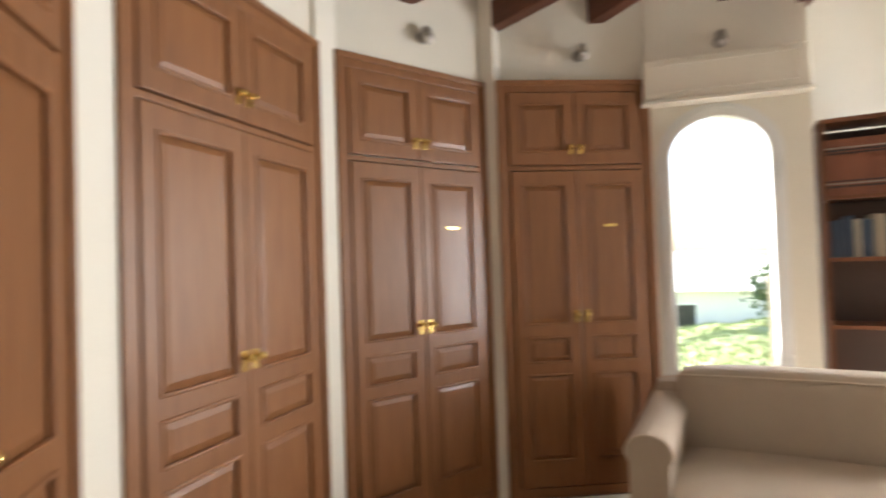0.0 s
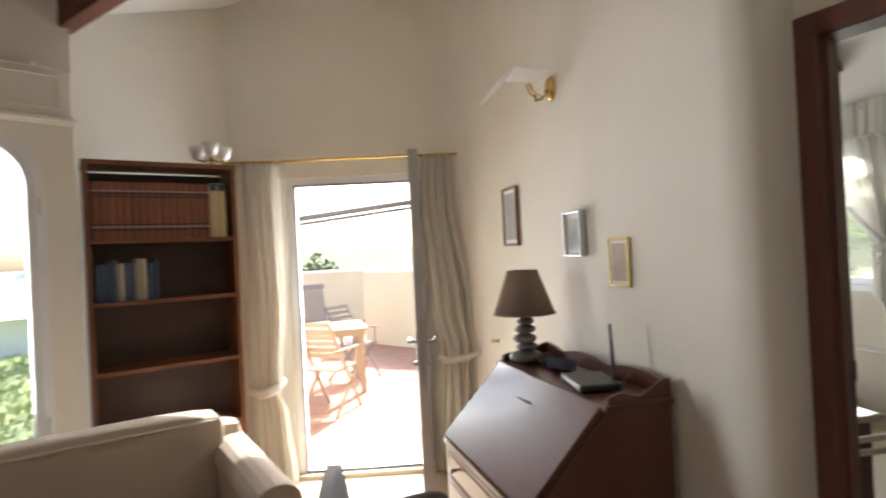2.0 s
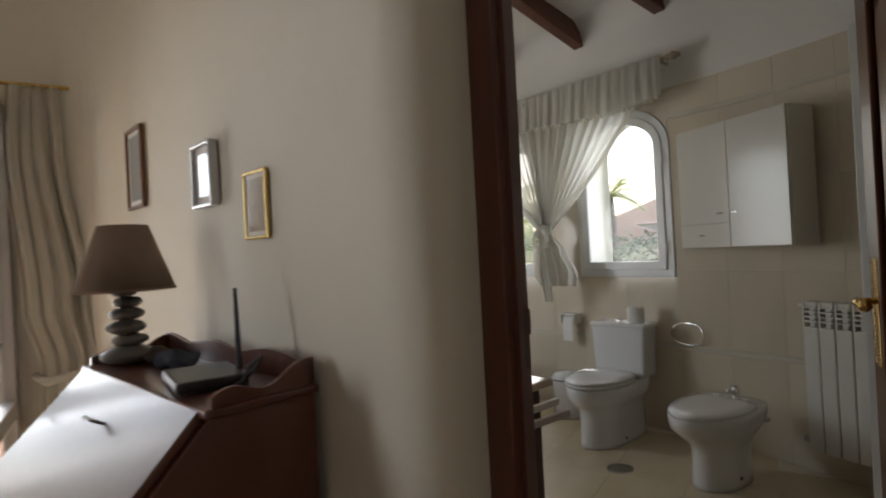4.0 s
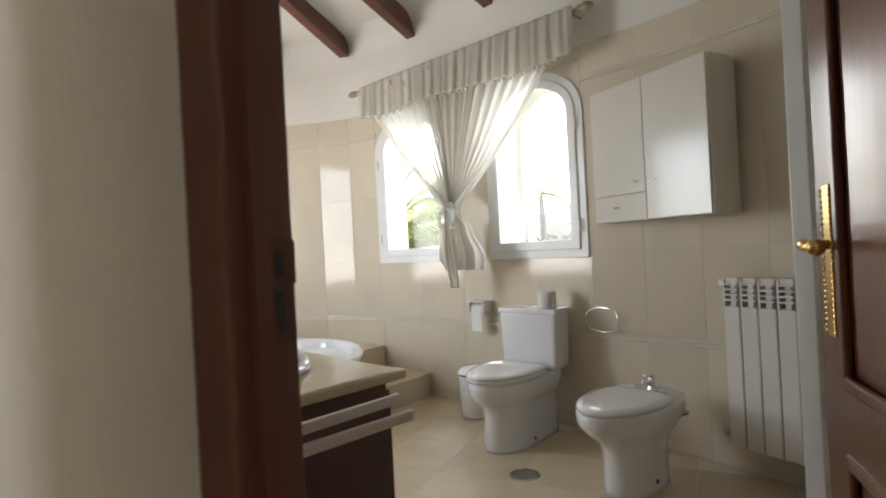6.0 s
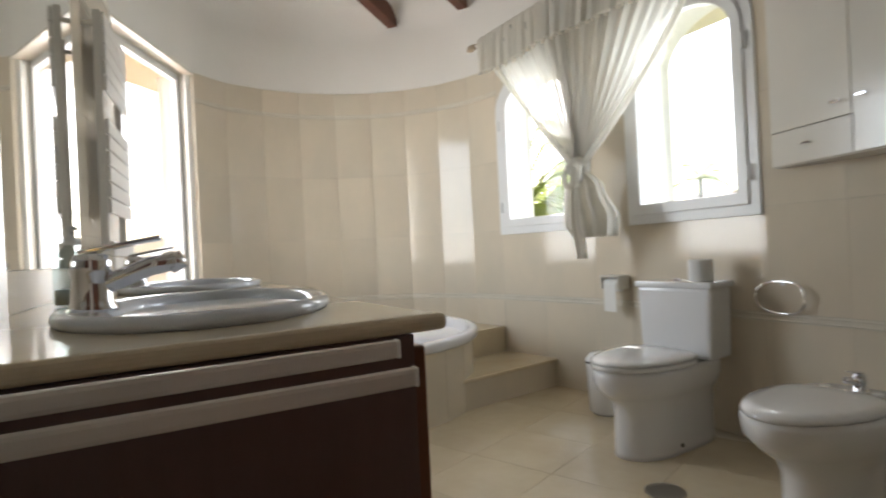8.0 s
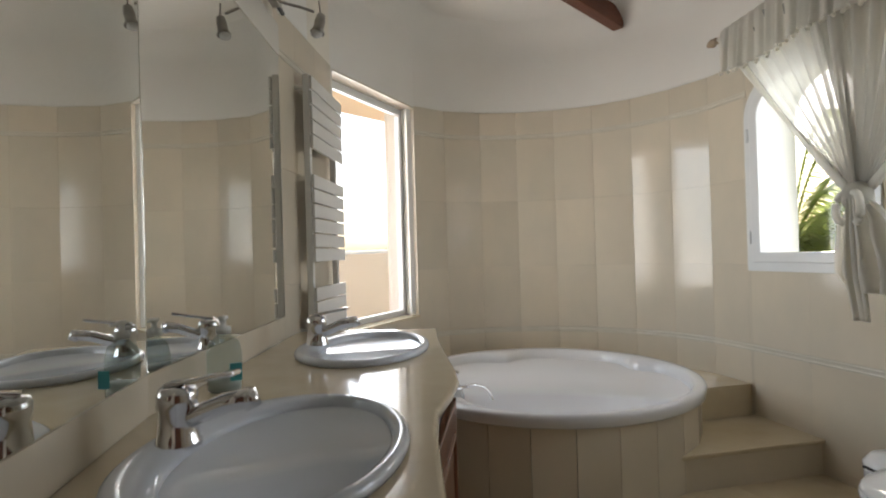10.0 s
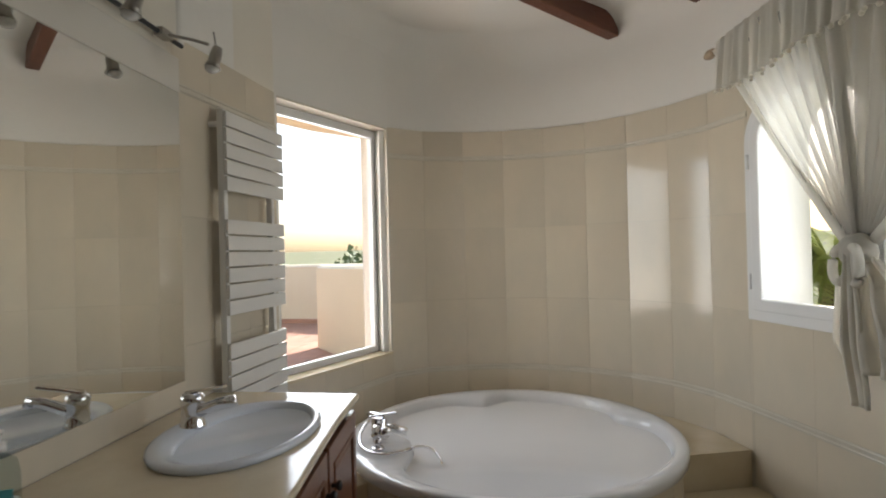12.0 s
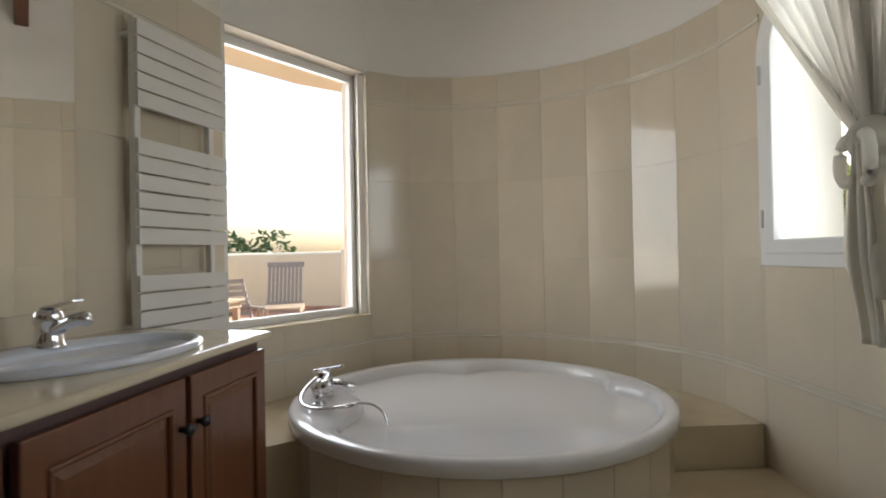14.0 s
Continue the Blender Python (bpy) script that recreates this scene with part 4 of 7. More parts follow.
# ---- study: pictures on the wall ----
PW_A, PW_B = Vector((0.40, 2.96)), Vector((0.62, 2.19))
pwrz = along(Vector((0.154, 3.82)), PW_B)[1]
PWD = (PW_B - Vector((0.154, 3.82))).normalized()


def on_wall(y):
    """The place on the picture wall at this y."""
    a = Vector((0.154, 3.82))
    return a + PWD * ((y - a.y) / PWD.y)


def picture(y, z, w, h, frame_mat, art, label, fw=0.014, mount=0.02, deep=0.018, tilt=0.0):
    p = on_wall(y)
    t = thing("picture", label, "picture", (p.x - 0.003, p.y, z), pwrz, "pictures over the desk")
    t.matrix_world = t.matrix_world @ pose(0, 0, 0, tilt)
    bm = bmesh.new()
    slab(bm, rect(-w / 2, w / 2, -h / 2, h / 2), [rect(-w / 2 + fw, w / 2 - fw, -h / 2 + fw, h / 2 - fw)], -deep, 0)
    rounded(part("frame", bm, frame_mat, t), 0.004)
    part("mount", boxes((-w / 2 + fw, w / 2 - fw, -deep * 0.5, -deep * 0.4, -h / 2 + fw, h / 2 - fw)), PAPER, t, "off-white mount")
    part("print", boxes((-w / 2 + fw + mount, w / 2 - fw - mount, -deep * 0.6, -deep * 0.5, -h / 2 + fw + mount, h / 2 - fw - mount)), art, t)


ART1 = material("blue_print", (0.40, 0.46, 0.52), 0.08, 0, (0.50, 0.46, 0.38), 9, 1.0)
ART2 = material("grey_print", (0.42, 0.43, 0.43), 0.06, 0, (0.20, 0.21, 0.22), 8, 1.0)
ART3 = material("sepia_print", (0.56, 0.47, 0.38), 0.1, 0, (0.42, 0.36, 0.30), 14, 1.0)
FR_BROWN = material("brown_frame", (0.22, 0.10, 0.04), 0.4, 0, (0.15, 0.06, 0.02), 20, 0.7)
FR_WHITE = material("silver_frame", (0.60, 0.60, 0.60), 0.3, 0.3, (0.52, 0.52, 0.52), 20, 0.5)
FR_GOLD = material("gold_frame", (0.62, 0.45, 0.16), 0.35, 0.8, (0.50, 0.35, 0.11), 20, 0.6)
picture(3.09, 1.69, 0.21, 0.33, FR_BROWN, ART1, "blue-grey landscape print in a brown wooden frame")
picture(2.375, 1.56, 0.155, 0.20, FR_WHITE, ART2, "grey photograph in a silver frame on the wall", 0.012, 0.022, 0.03)
picture(2.06, 1.437, 0.135, 0.185, FR_GOLD, ART3, "pale sketch in a thin gilt frame", 0.009, 0.012, 0.012)

# ---- study: wall lamp ----
p = on_wall(2.545)
sc = thing("wall_lamp", "brass wall lamp with a ribbed white glass shade", "wall lamp", (p.x, p.y, 2.245), pwrz)
bm = bmesh.new()
lathe(bm, [(0.058, 0), (0.056, 0.010), (0.045, 0.020), (0.015, 0.026), (0, 0.03)], 24, sx=0.75)
bmesh.ops.transform(bm, matrix=pose(0, 0, 0, 90), verts=bm.verts[:])
part("wall_plate", bm, BRASS, sc, smooth=True)
for s in (-1, 1):
    bm = bmesh.new()
    tube(bm, [(s * 0.012, -0.02, -0.02), (s * 0.02, -0.06, -0.045), (s * 0.02, -0.10, -0.02), (s * 0.015, -0.12, 0.02)], 0.005)
    part("arm", bm, BRASS, sc)
bm = bmesh.new()
tube(bm, [(0.0, -0.03, -0.01), (0.03, -0.06, -0.055), (0.0, -0.085, -0.06), (-0.015, -0.075, -0.02)], 0.004)
part("cord", bm, BLACK, sc, "black cord")
RIBBED = cloth_material("ribbed_glass", (0.95, 0.94, 0.92), (0.88, 0.87, 0.84), 0.5)
bm = bmesh.new()


def shell(u, v):
    # fan of ribs bent over the lamp
    x = -0.105 + 0.21 * u
    rib = 0.006 * abs(math.sin(math.pi * u * 13))
    if v < 0.45:
        f = v / 0.45
        return Vector((x * (0.8 + 0.2 * f), -0.05 - 0.17 * f, 0.055 + 0.008 * f + rib * 0.3))
    f = (v - 0.45) / 0.55
    return Vector((x * (1.0 + 0.12 * f), -0.22 - 0.095 * f - rib, 0.063 - 0.115 * f))


sheet(bm, shell, 78, 20)
thicken(part("glass_shade", bm, RIBBED, sc, "ribbed white glass shade", True), 0.005)

# ---- study: writing desk (bureau) ----
DR, DL = Vector((0.486, 1.693)), Vector((0.218, 2.484))     # front edge of the top
dln, dlrz = along(DL, DR)
dk = thing("writing_desk", "dark mahogany bureau desk with a sloping fall front and drawers", "desk", (DL.x, DL.y, 0), dlrz)
TD = 0.235                                                    # depth of the top
FZ, TZ, FO = 0.70, 0.985, -0.285                              # fall front: foot height, top height, how far its foot stands out
for x0, x1 in ((0.0, 0.022), (dln - 0.022, dln)):
    bm = bmesh.new()
    prof = [(TD, 0.0), (FO, 0.0), (FO, FZ), (-0.005, TZ), (TD, TZ), (TD, 0.04)]
    lo = [bm.verts.new((x0, y, z)) for y, z in prof[:5]]
    hi = [bm.verts.new((x1, y, z)) for y, z in prof[:5]]
    for k in range(5):
        j = (k + 1) % 5
        bm.faces.new((lo[k], lo[j], hi[j], hi[k]))
    bm.faces.new(lo), bm.faces.new(hi[::-1])
    bmesh.ops.recalc_face_normals(bm, faces=bm.faces[:])
    rounded(part("side_panel", bm, DESK, dk), 0.003)
part("top", boxes((-0.012, dln + 0.012, -0.02, TD + 0.004, TZ, TZ + 0.018), bevel=0.006), DESK, dk)
bm = bmesh.new()
s = math.atan2(TZ - FZ, -0.005 - FO)
fl = math.hypot(TZ - FZ, -0.005 - FO)
box(bm, 0.016, dln - 0.016, 0.0, fl, -0.008, 0.012, 0.004)
bmesh.ops.transform(bm, matrix=pose(0, FO - 0.004, FZ + 0.008, math.degrees(s)), verts=bm.verts[:])
fall = part("fall_front", bm, DESK, dk, "sloping mahogany fall front")
bm = bmesh.new()
cyl(bm, (dln * 0.55, -0.075, 0.922), (dln * 0.55, -0.115, 0.945), 0.004)
box(bm, dln * 0.55 - 0.045, dln * 0.55 + 0.01, -0.122, -0.112, 0.944, 0.949, 0.002)
part("key", bm, STEEL, fall, "steel key in its lock")
part("lid_edge", boxes((0.0, dln, FO - 0.012, FO + 0.03, FZ - 0.022, FZ), bevel=0.004), DESK, dk, "moulded edge strip")
part("back_panel", boxes((0.02, dln - 0.02, TD - 0.012, TD, 0.06, TZ)), DESK, dk)
for k, (z0, z1) in enumerate(((0.555, 0.668), (0.40, 0.545), (0.24, 0.39), (0.085, 0.23))):
    dw = part("drawer", boxes((0.028, dln - 0.028, FO - 0.006, FO + 0.24, z0, z1), bevel=0.005), DESK, dk)
    part("drawer_panel", boxes((0.05, dln - 0.05, FO - 0.011, FO - 0.004, z0 + 0.02, z1 - 0.02), bevel=0.004), DESK, dw)
    for xx in (0.2 * dln, 0.8 * dln):
        bm = bmesh.new()
        lathe(bm, [(0.006, 0), (0.006, 0.012), (0.014, 0.02), (0.010, 0.028), (0, 0.03)], 12)
        bmesh.ops.transform(bm, matrix=pose(xx, FO - 0.011, (z0 + z1) / 2, 90), verts=bm.verts[:])
        part("knob", bm, STEEL, dw, "dark metal knob", True)
part("plinth", boxes((0.0, dln, FO, TD, 0.0, 0.08), bevel=0.004), DESK, dk)
# gallery round the top
bm = bmesh.new()
prof = []
for k in range(17):
    t = k / 16
    prof.append((0.0 + TD * t, TZ + 0.02 + 0.018 + 0.035 * t * t + 0.012 * math.sin(9 * t)))
pts = [(TD, TZ + 0.018), (0.0, TZ + 0.018), *prof]
for x0 in (dln - 0.014, 0.0):
    bm = bmesh.new()
    lo = [bm.verts.new((x0, y, z)) for y, z in pts]
    hi = [bm.verts.new((x0 + 0.014, y, z)) for y, z in pts]
    for k in range(len(pts)):
        j = (k + 1) % len(pts)
        bm.faces.new((lo[k], lo[j], hi[j], hi[k]))
    bm.faces.new(lo), bm.faces.new(hi[::-1])
    bmesh.ops.recalc_face_normals(bm, faces=bm.faces[:])
    part("side_gallery", bm, DESK, dk, "scrolled wooden gallery")
bm = bmesh.new()
sc_pts = [(0.0, TZ + 0.018), (dln, TZ + 0.018)] + [(dln * (1 - k / 24), TZ + 0.06 + 0.022 * abs(math.sin(2.5 * math.pi * k / 24))) for k in range(25)]
slab(bm, sc_pts, [], TD - 0.014, TD)
part("back_gallery", bm, DESK, dk, "scrolled wooden gallery")

DKM = pose(DL.x, DL.y, 0, 0, 0, dlrz)
# table lamp of stacked pebbles
lp = DKM @ Vector((0.105, 0.075, TZ + 0.018))
tl = thing("table_lamp", "table lamp of stacked grey pebbles with a brown cloth shade", "lamp", tuple(lp), 15)
z = 0.0
for k, (rr, hh) in enumerate(((0.075, 0.055), (0.050, 0.036), (0.054, 0.042), (0.048, 0.038), (0.040, 0.033), (0.034, 0.026))):
    bm = bmesh.new()
    ball(bm, (0.006 * math.sin(k * 2.1), 0.005 * math.cos(k * 1.7), z + hh / 2), 1.0, 20, (rr, rr * 0.85, hh / 2 * 1.06))
    part("pebble", bm, STONE, tl, "grey pebble", True)
    z += hh * 0.97
bm = bmesh.new()
cyl(bm, (0, 0, z - 0.02), (0, 0, z + 0.05), 0.007)
part("stem", bm, STEEL, tl)
bm = bmesh.new()
lathe(bm, [(0.135, z - 0.005), (0.0675, z + 0.185), (0.0655, z + 0.185), (0.133, z - 0.005)], 40)
part("shade", bm, SHADE, tl, "brown cloth lampshade", True)
bm = bmesh.new()
lathe(bm, [(0.136, z - 0.008), (0.136, z), (0.132, z), (0.132, z - 0.008)], 40)
part("shade_rim", bm, SHADE, tl)

# router with an antenna
rt = thing("router", "flat black wireless router with an upright antenna on the desk", "router", tuple(DKM @ Vector((dln - 0.24, 0.09, TZ + 0.018))), dlrz - 12)
part("body", boxes((-0.10, 0.11, -0.08, 0.075, 0.004, 0.03), bevel=0.008), BLACK, rt)
bm = bmesh.new()
cyl(bm, (0.04, 0.07, 0.028), (0.035, 0.07, 0.05), 0.008)
cyl(bm, (0.04, 0.07, 0.045), (0.012, 0.075, 0.22), 0.0075, 0.0045)
part("antenna", bm, BLACK, rt, "black antenna")
for xx in (-0.08, 0.09):
    bm = boxes((xx - 0.01, xx + 0.01, -0.07, 0.06, 0.0, 0.005))
    part("rubber_foot", bm, BLACK, rt)
# cables and a cloth pouch
cb = thing("cable", "black cable lying in a loop behind the router", "cable", tuple(DKM @ Vector((dln - 0.16, 0.15, TZ + 0.022))), dlrz)
bm = bmesh.new()
tube(bm, [(0, 0, 0.0), (0.03, 0.02, 0.04), (0.06, 0.01, 0.06), (0.08, -0.03, 0.045), (0.09, -0.05, 0.02), (0.07, -0.08, 0.002), (0.03, -0.03, 0.001)], 0.004)
part("cord", bm, BLACK, cb)
pc = thing("cloth_pouch", "crumpled dark blue cloth pouch on the desk top", "pouch", tuple(DKM @ Vector((0.30, 0.135, TZ + 0.019))), dlrz)
bm = bmesh.new()
ball(bm, (0, 0, 0.02), 1.0, 26, (0.095, 0.05, 0.022))
for v in bm.verts:
    v.co += 0.02 * noise.noise_vector(v.co * 22)
    v.co.z = max(0.0, v.co.z)
part("pouch", bm, material("navy_cloth", (0.045, 0.05, 0.07), 0.9, 0, (0.03, 0.033, 0.05), 20, 0.7, 0.3, 200), pc, smooth=True)
bm = bmesh.new()
ball(bm, (-0.12, 0.0, 0.02), 1.0, 20, (0.06, 0.04, 0.02))
for v in bm.verts:
    v.co += 0.018 * noise.noise_vector(v.co * 25)
    v.co.z = max(0.0, v.co.z)
part("strap", bm, material("brown_strap", (0.05, 0.03, 0.022), 0.8), pc, smooth=True)

# ---- study: office chair by the desk ----
CHAIR = material("grey_upholstery", (0.20, 0.175, 0.165), 0.8, 0, (0.16, 0.14, 0.13), 12, 0.6, 0.3, 300)
oc = thing("desk_chair", "dark grey upholstered desk chair with curved arms", "chair", (-0.12, 1.72, 0), 8)
bm = bmesh.new()
cushion(bm, -0.22, 0.24, -0.22, 0.22, 0.40, 0.48, 0.012, 6)
part("seat", bm, CHAIR, oc, smooth=True)
bm = bmesh.new()
cushion(bm, -0.285, -0.225, -0.21, 0.21, 0.48, 0.785, 0.02, 8)
for v in bm.verts:
    v.co.x -= 0.10 * (v.co.z - 0.5)
part("backrest", bm, CHAIR, oc, smooth=True)
for sy in (-1, 1):
    bm = bmesh.new()
    tube(bm, bezier((-0.24, sy * 0.24, 0.55), (-0.10, sy * 0.25, 0.61), (0.06, sy * 0.25, 0.635), (0.10, sy * 0.25, 0.61)) + [Vector((0.105, sy * 0.25, 0.56)), Vector((0.06, sy * 0.24, 0.46))], 0.019)
    part("arm", bm, CHAIR, oc, smooth=True)
bm = bmesh.new()
tube(bm, [(-0.05, 0, 0.41), (-0.24, 0, 0.40), (-0.27, 0, 0.50)], 0.02)
part("back_bracket", bm, BLACK, oc)
bm = bmesh.new()
cyl(bm, (0, 0, 0.08), (0, 0, 0.41), 0.028)
part("column", bm, BLACK, oc)
for k in range(5):
    a = 2 * math.pi * k / 5
    bm = bmesh.new()
    cyl(bm, (0, 0, 0.10), (0.26 * math.cos(a), 0.26 * math.sin(a), 0.06), 0.02, 0.014)
    ft = part("foot", bm, BLACK, oc)
    bm = bmesh.new()
    cyl(bm, (0.26 * math.cos(a) - 0.012, 0.26 * math.sin(a), 0.028), (0.26 * math.cos(a) + 0.012, 0.26 * math.sin(a), 0.028), 0.028)
    part("castor", bm, BLACK, ft)

# ---- doorway between study and bathroom ----
jrz = along(JB, R0)[1]
jf = thing("door_frame_bathroom", "dark reddish brown wooden door frame with a brass strike plate", "door frame", (JB.x, JB.y, 0), jrz, kind="structure")
OLD_METAL = material("tarnished_metal", (0.13, 0.065, 0.045), 0.5, 0.3, (0.09, 0.045, 0.032), 20, 0.7)
# local x along the opening, local +y towards the bathroom
bm = bmesh.new()
slab(bm, [(x - 0.062, z) for x, z in gate(DOOR_W + 0.124, DOOR_H + 0.065, 0.062, DOOR_W + 0.062, DOOR_H)], [], -0.012, 0.012)
rounded(part("architrave", bm, JAMB, jf), 0.006)
part("lining", boxes((-0.03, 0.0, 0.004, 0.098, 0, DOOR_H), bevel=0.003), JAMB, jf)
part("lining", boxes((DOOR_W, DOOR_W + 0.03, 0.004, 0.098, 0, DOOR_H), bevel=0.003), JAMB, jf)
part("head", boxes((0, DOOR_W, 0.004, 0.098, DOOR_H - 0.002, DOOR_H + 0.03)), JAMB, jf)
part("stop", boxes((-0.004, 0.010, 0.02, 0.045, 0, DOOR_H), (DOOR_W - 0.010, DOOR_W + 0.004, 0.02, 0.045, 0, DOOR_H)), JAMB, jf)
bm = boxes((0.0, 0.003, 0.051, 0.089, 1.022, 1.156), bevel=0.001)
sp = part("strike_plate", bm, OLD_METAL, jf, "worn dark metal strike plate")
part("latch_hole", boxes((0.002, 0.0042, 0.059, 0.073, 1.103, 1.137), (0.002, 0.0042, 0.059, 0.073, 1.037, 1.087)), BLACK, sp)
part("strike_lip", boxes((0.0, 0.004, 0.0885, 0.096, 1.095, 1.150), bevel=0.001), OLD_METAL, sp)
# open leaf
HG = R0 + ND * 0.088 - UD * 0.006
FE = Vector((2.12, 1.30))
ll, llrz = along(HG, FE)
ll = 0.74
dl = thing("door_bathroom_leaf", "open brown wooden panel door with a brass lever handle", "door", (HG.x, HG.y, 0), llrz, kind="structure")
bm = bmesh.new()
hs = [rect(0.12, ll - 0.12, 0.20, 0.72), rect(0.12, ll - 0.12, 0.86, 1.86)]
slab(bm, rect(0, ll, 0.008, DOOR_H - 0.006), hs, -0.018, 0.018)
lw = rounded(part("leaf", bm, LEAF_WOOD, dl), 0.003)
for h in hs:
    (x0, z0), _, (x1, z1), _ = h
    for side in (1, -1):
        q = bmesh.new()
        raised_panel(q, x0 - 0.003, x1 + 0.003, z0 - 0.003, z1 + 0.003, -0.003, 0.012, 0.05)
        q2 = bmesh.new()
        slab(q2, rect(x0 - 0.012, x1 + 0.012, z0 - 0.012, z1 + 0.012), [rect(x0 + 0.012, x1 - 0.012, z0 + 0.012, z1 - 0.012)], -0.025, -0.012)
        if side == -1:
            for qq in (q, q2):
                bmesh.ops.scale(qq, vec=(1, -1, 1), verts=qq.verts[:])
                bmesh.ops.reverse_faces(qq, faces=qq.faces[:])
        part("panel", q, LEAF_WOOD, lw)
        rounded(part("moulding", q2, LEAF_WOOD, lw), 0.005)
for s in (-1, 1):
    bm = boxes((ll - 0.085, ll - 0.045, s * 0.018 - 0.003, s * 0.018 + 0.003, 0.93, 1.21), bevel=0.003)
    for k in range(26):
        ball(bm, (ll - 0.087, s * 0.021, 0.94 + k * 0.0104), 0.003, 6)
        ball(bm, (ll - 0.043, s * 0.021, 0.94 + k * 0.0104), 0.003, 6)
    pl = part("handle_plate", bm, BRASS, lw, "brass plate with a beaded edge")
    bm = bmesh.new()
    cyl(bm, (ll - 0.065, s * 0.02, 1.10), (ll - 0.065, s * 0.065, 1.10), 0.009)
    tube(bm, [(ll - 0.065, s * 0.06, 1.10), (ll - 0.10, s * 0.068, 1.102), (ll - 0.16, s * 0.066, 1.098)], 0.011)
    ball(bm, (ll - 0.165, s * 0.066, 1.098), 0.015, 12)
    part("lever", bm, BRASS, pl, "brass lever", True)

# ---- bathroom wall tiles ----
ROWS = [0.0, 0.055, 0.56, 0.60, 1.075, 1.585, 2.075, 2.11, TILE_TOP]
RELIEF = (2, 6)
GAP = 0.0006
mesh_cache = {}


def tile_piece(parent, w, h, mat, m, relief=False):
    key = (round(w, 4), round(h, 4), mat.name)
    if key not in mesh_cache:
        bm = bmesh.new()
        if relief:
            box(bm, GAP / 2, w - GAP / 2, -0.003, 0.013, GAP / 2, h - GAP / 2)
            for zz, rr in ((h * 0.22, 0.0045), (h * 0.78, 0.0045)):
                cyl(bm, (GAP, -0.003, zz), (w - GAP, -0.003, zz), rr, seg=8)
        else:
            x0, x1, z0, z1, b = GAP / 2, w - GAP / 2, GAP / 2, h - GAP / 2, 0.0006
            o = [bm.verts.new((x, 0.013, z)) for x, z in rect(x0, x1, z0, z1)]
            i = [bm.verts.new((x, b, z)) for x, z in rect(x0, x1, z0, z1)]
            f = [bm.verts.new((x, 0.0, z)) for x, z in rect(x0 + b, x1 - b, z0 + b, z1 - b)]
            for a, c in ((o, i), (i, f)):
                for k in range(4):
                    j = (k + 1) % 4
                    bm.faces.new((a[k], a[j], c[j], c[k]))
            bm.faces.new(f)
        me = bpy.data.meshes.new("tile")
        bm.to_mesh(me)
        bm.free()
        me.materials.append(mat)
        mesh_cache[key] = me
    o = new("tile", mesh_cache[key])
    o.parent = parent
    o.matrix_local = m
    return o


def tile_wall(a, b, hole, rows=ROWS):
    """Lays tiles on the wall a-b; hole: the stretch along it that a window takes."""
    n, rz = along(a, b)
    t = thing("wall_tiling", "glossy cream marbled wall tiles with a relief border", "tiles", (a[0], a[1], 0), rz, kind="structure")
    cols = max(1, round(n / 0.335))
    xs = [n * k / cols for k in range(cols + 1)]
    if hole:
        xs = sorted({0.0, hole[0], n / 2, hole[1], n})
    for k in range(len(rows) - 1):
        z0, z1 = rows[k], rows[k + 1]
        for x0, x1 in zip(xs, xs[1:]):
            inside = hole and x0 >= hole[0] - 1e-6 and x1 <= hole[1] + 1e-6
            spans = [(z0, z1)]
            if inside:
                spans = [(z0, min(z1, WZ0 - 0.01)), (max(z0, WZ1 + 0.01), z1)]
            for s0, s1 in spans:
                if s1 - s0 > 0.004 and x1 - x0 > 0.004:
                    tile_piece(t, x1 - x0, s1 - s0, TILE_RELIEF if k in RELIEF else TILE, pose(x0, 0, s0), k in RELIEF)
    if hole:
        c = (hole[0] + hole[1]) / 2
        for s in (-1, 1):
            bm = bmesh.new()
            e = hole[0] if s < 0 else hole[1]
            pts = [(e, WSP)]
            for q in range(11):
                an_ = math.pi / 2 * q / 10
                pts.append((c + s * (abs(e - c) - 0.004) * math.cos(an_), WSP + (WZ1 + 0.008 - WSP) * math.sin(an_)))
            pts.append((e, WZ1 + 0.008))
            slab(bm, pts[1:], [], 0.0, 0.013)
            part("tile", bm, TILE, t)


for a, b, hole in bath_segments:
    tile_wall(a, b, hole)
tile_wall((0.6335, 3.62), (0.6235, 4.47), None)
# wall under and beside the bay window
wl = thing("wall_tiling", "glossy cream wall tiles under the bay window", "tiles", (NI_L[0], NI_L[1], 0), nrz, kind="structure")
for k in range(3):
    for z0, z1 in ((0.0, 0.055), (0.055, 0.56), (0.56, 0.60), (0.60, NZ0)):
        tile_piece(wl, nn / 3, z1 - z0, TILE_RELIEF if z0 == 0.56 else TILE, pose(nn / 3 * k, -0.012, z0), z0 == 0.56)

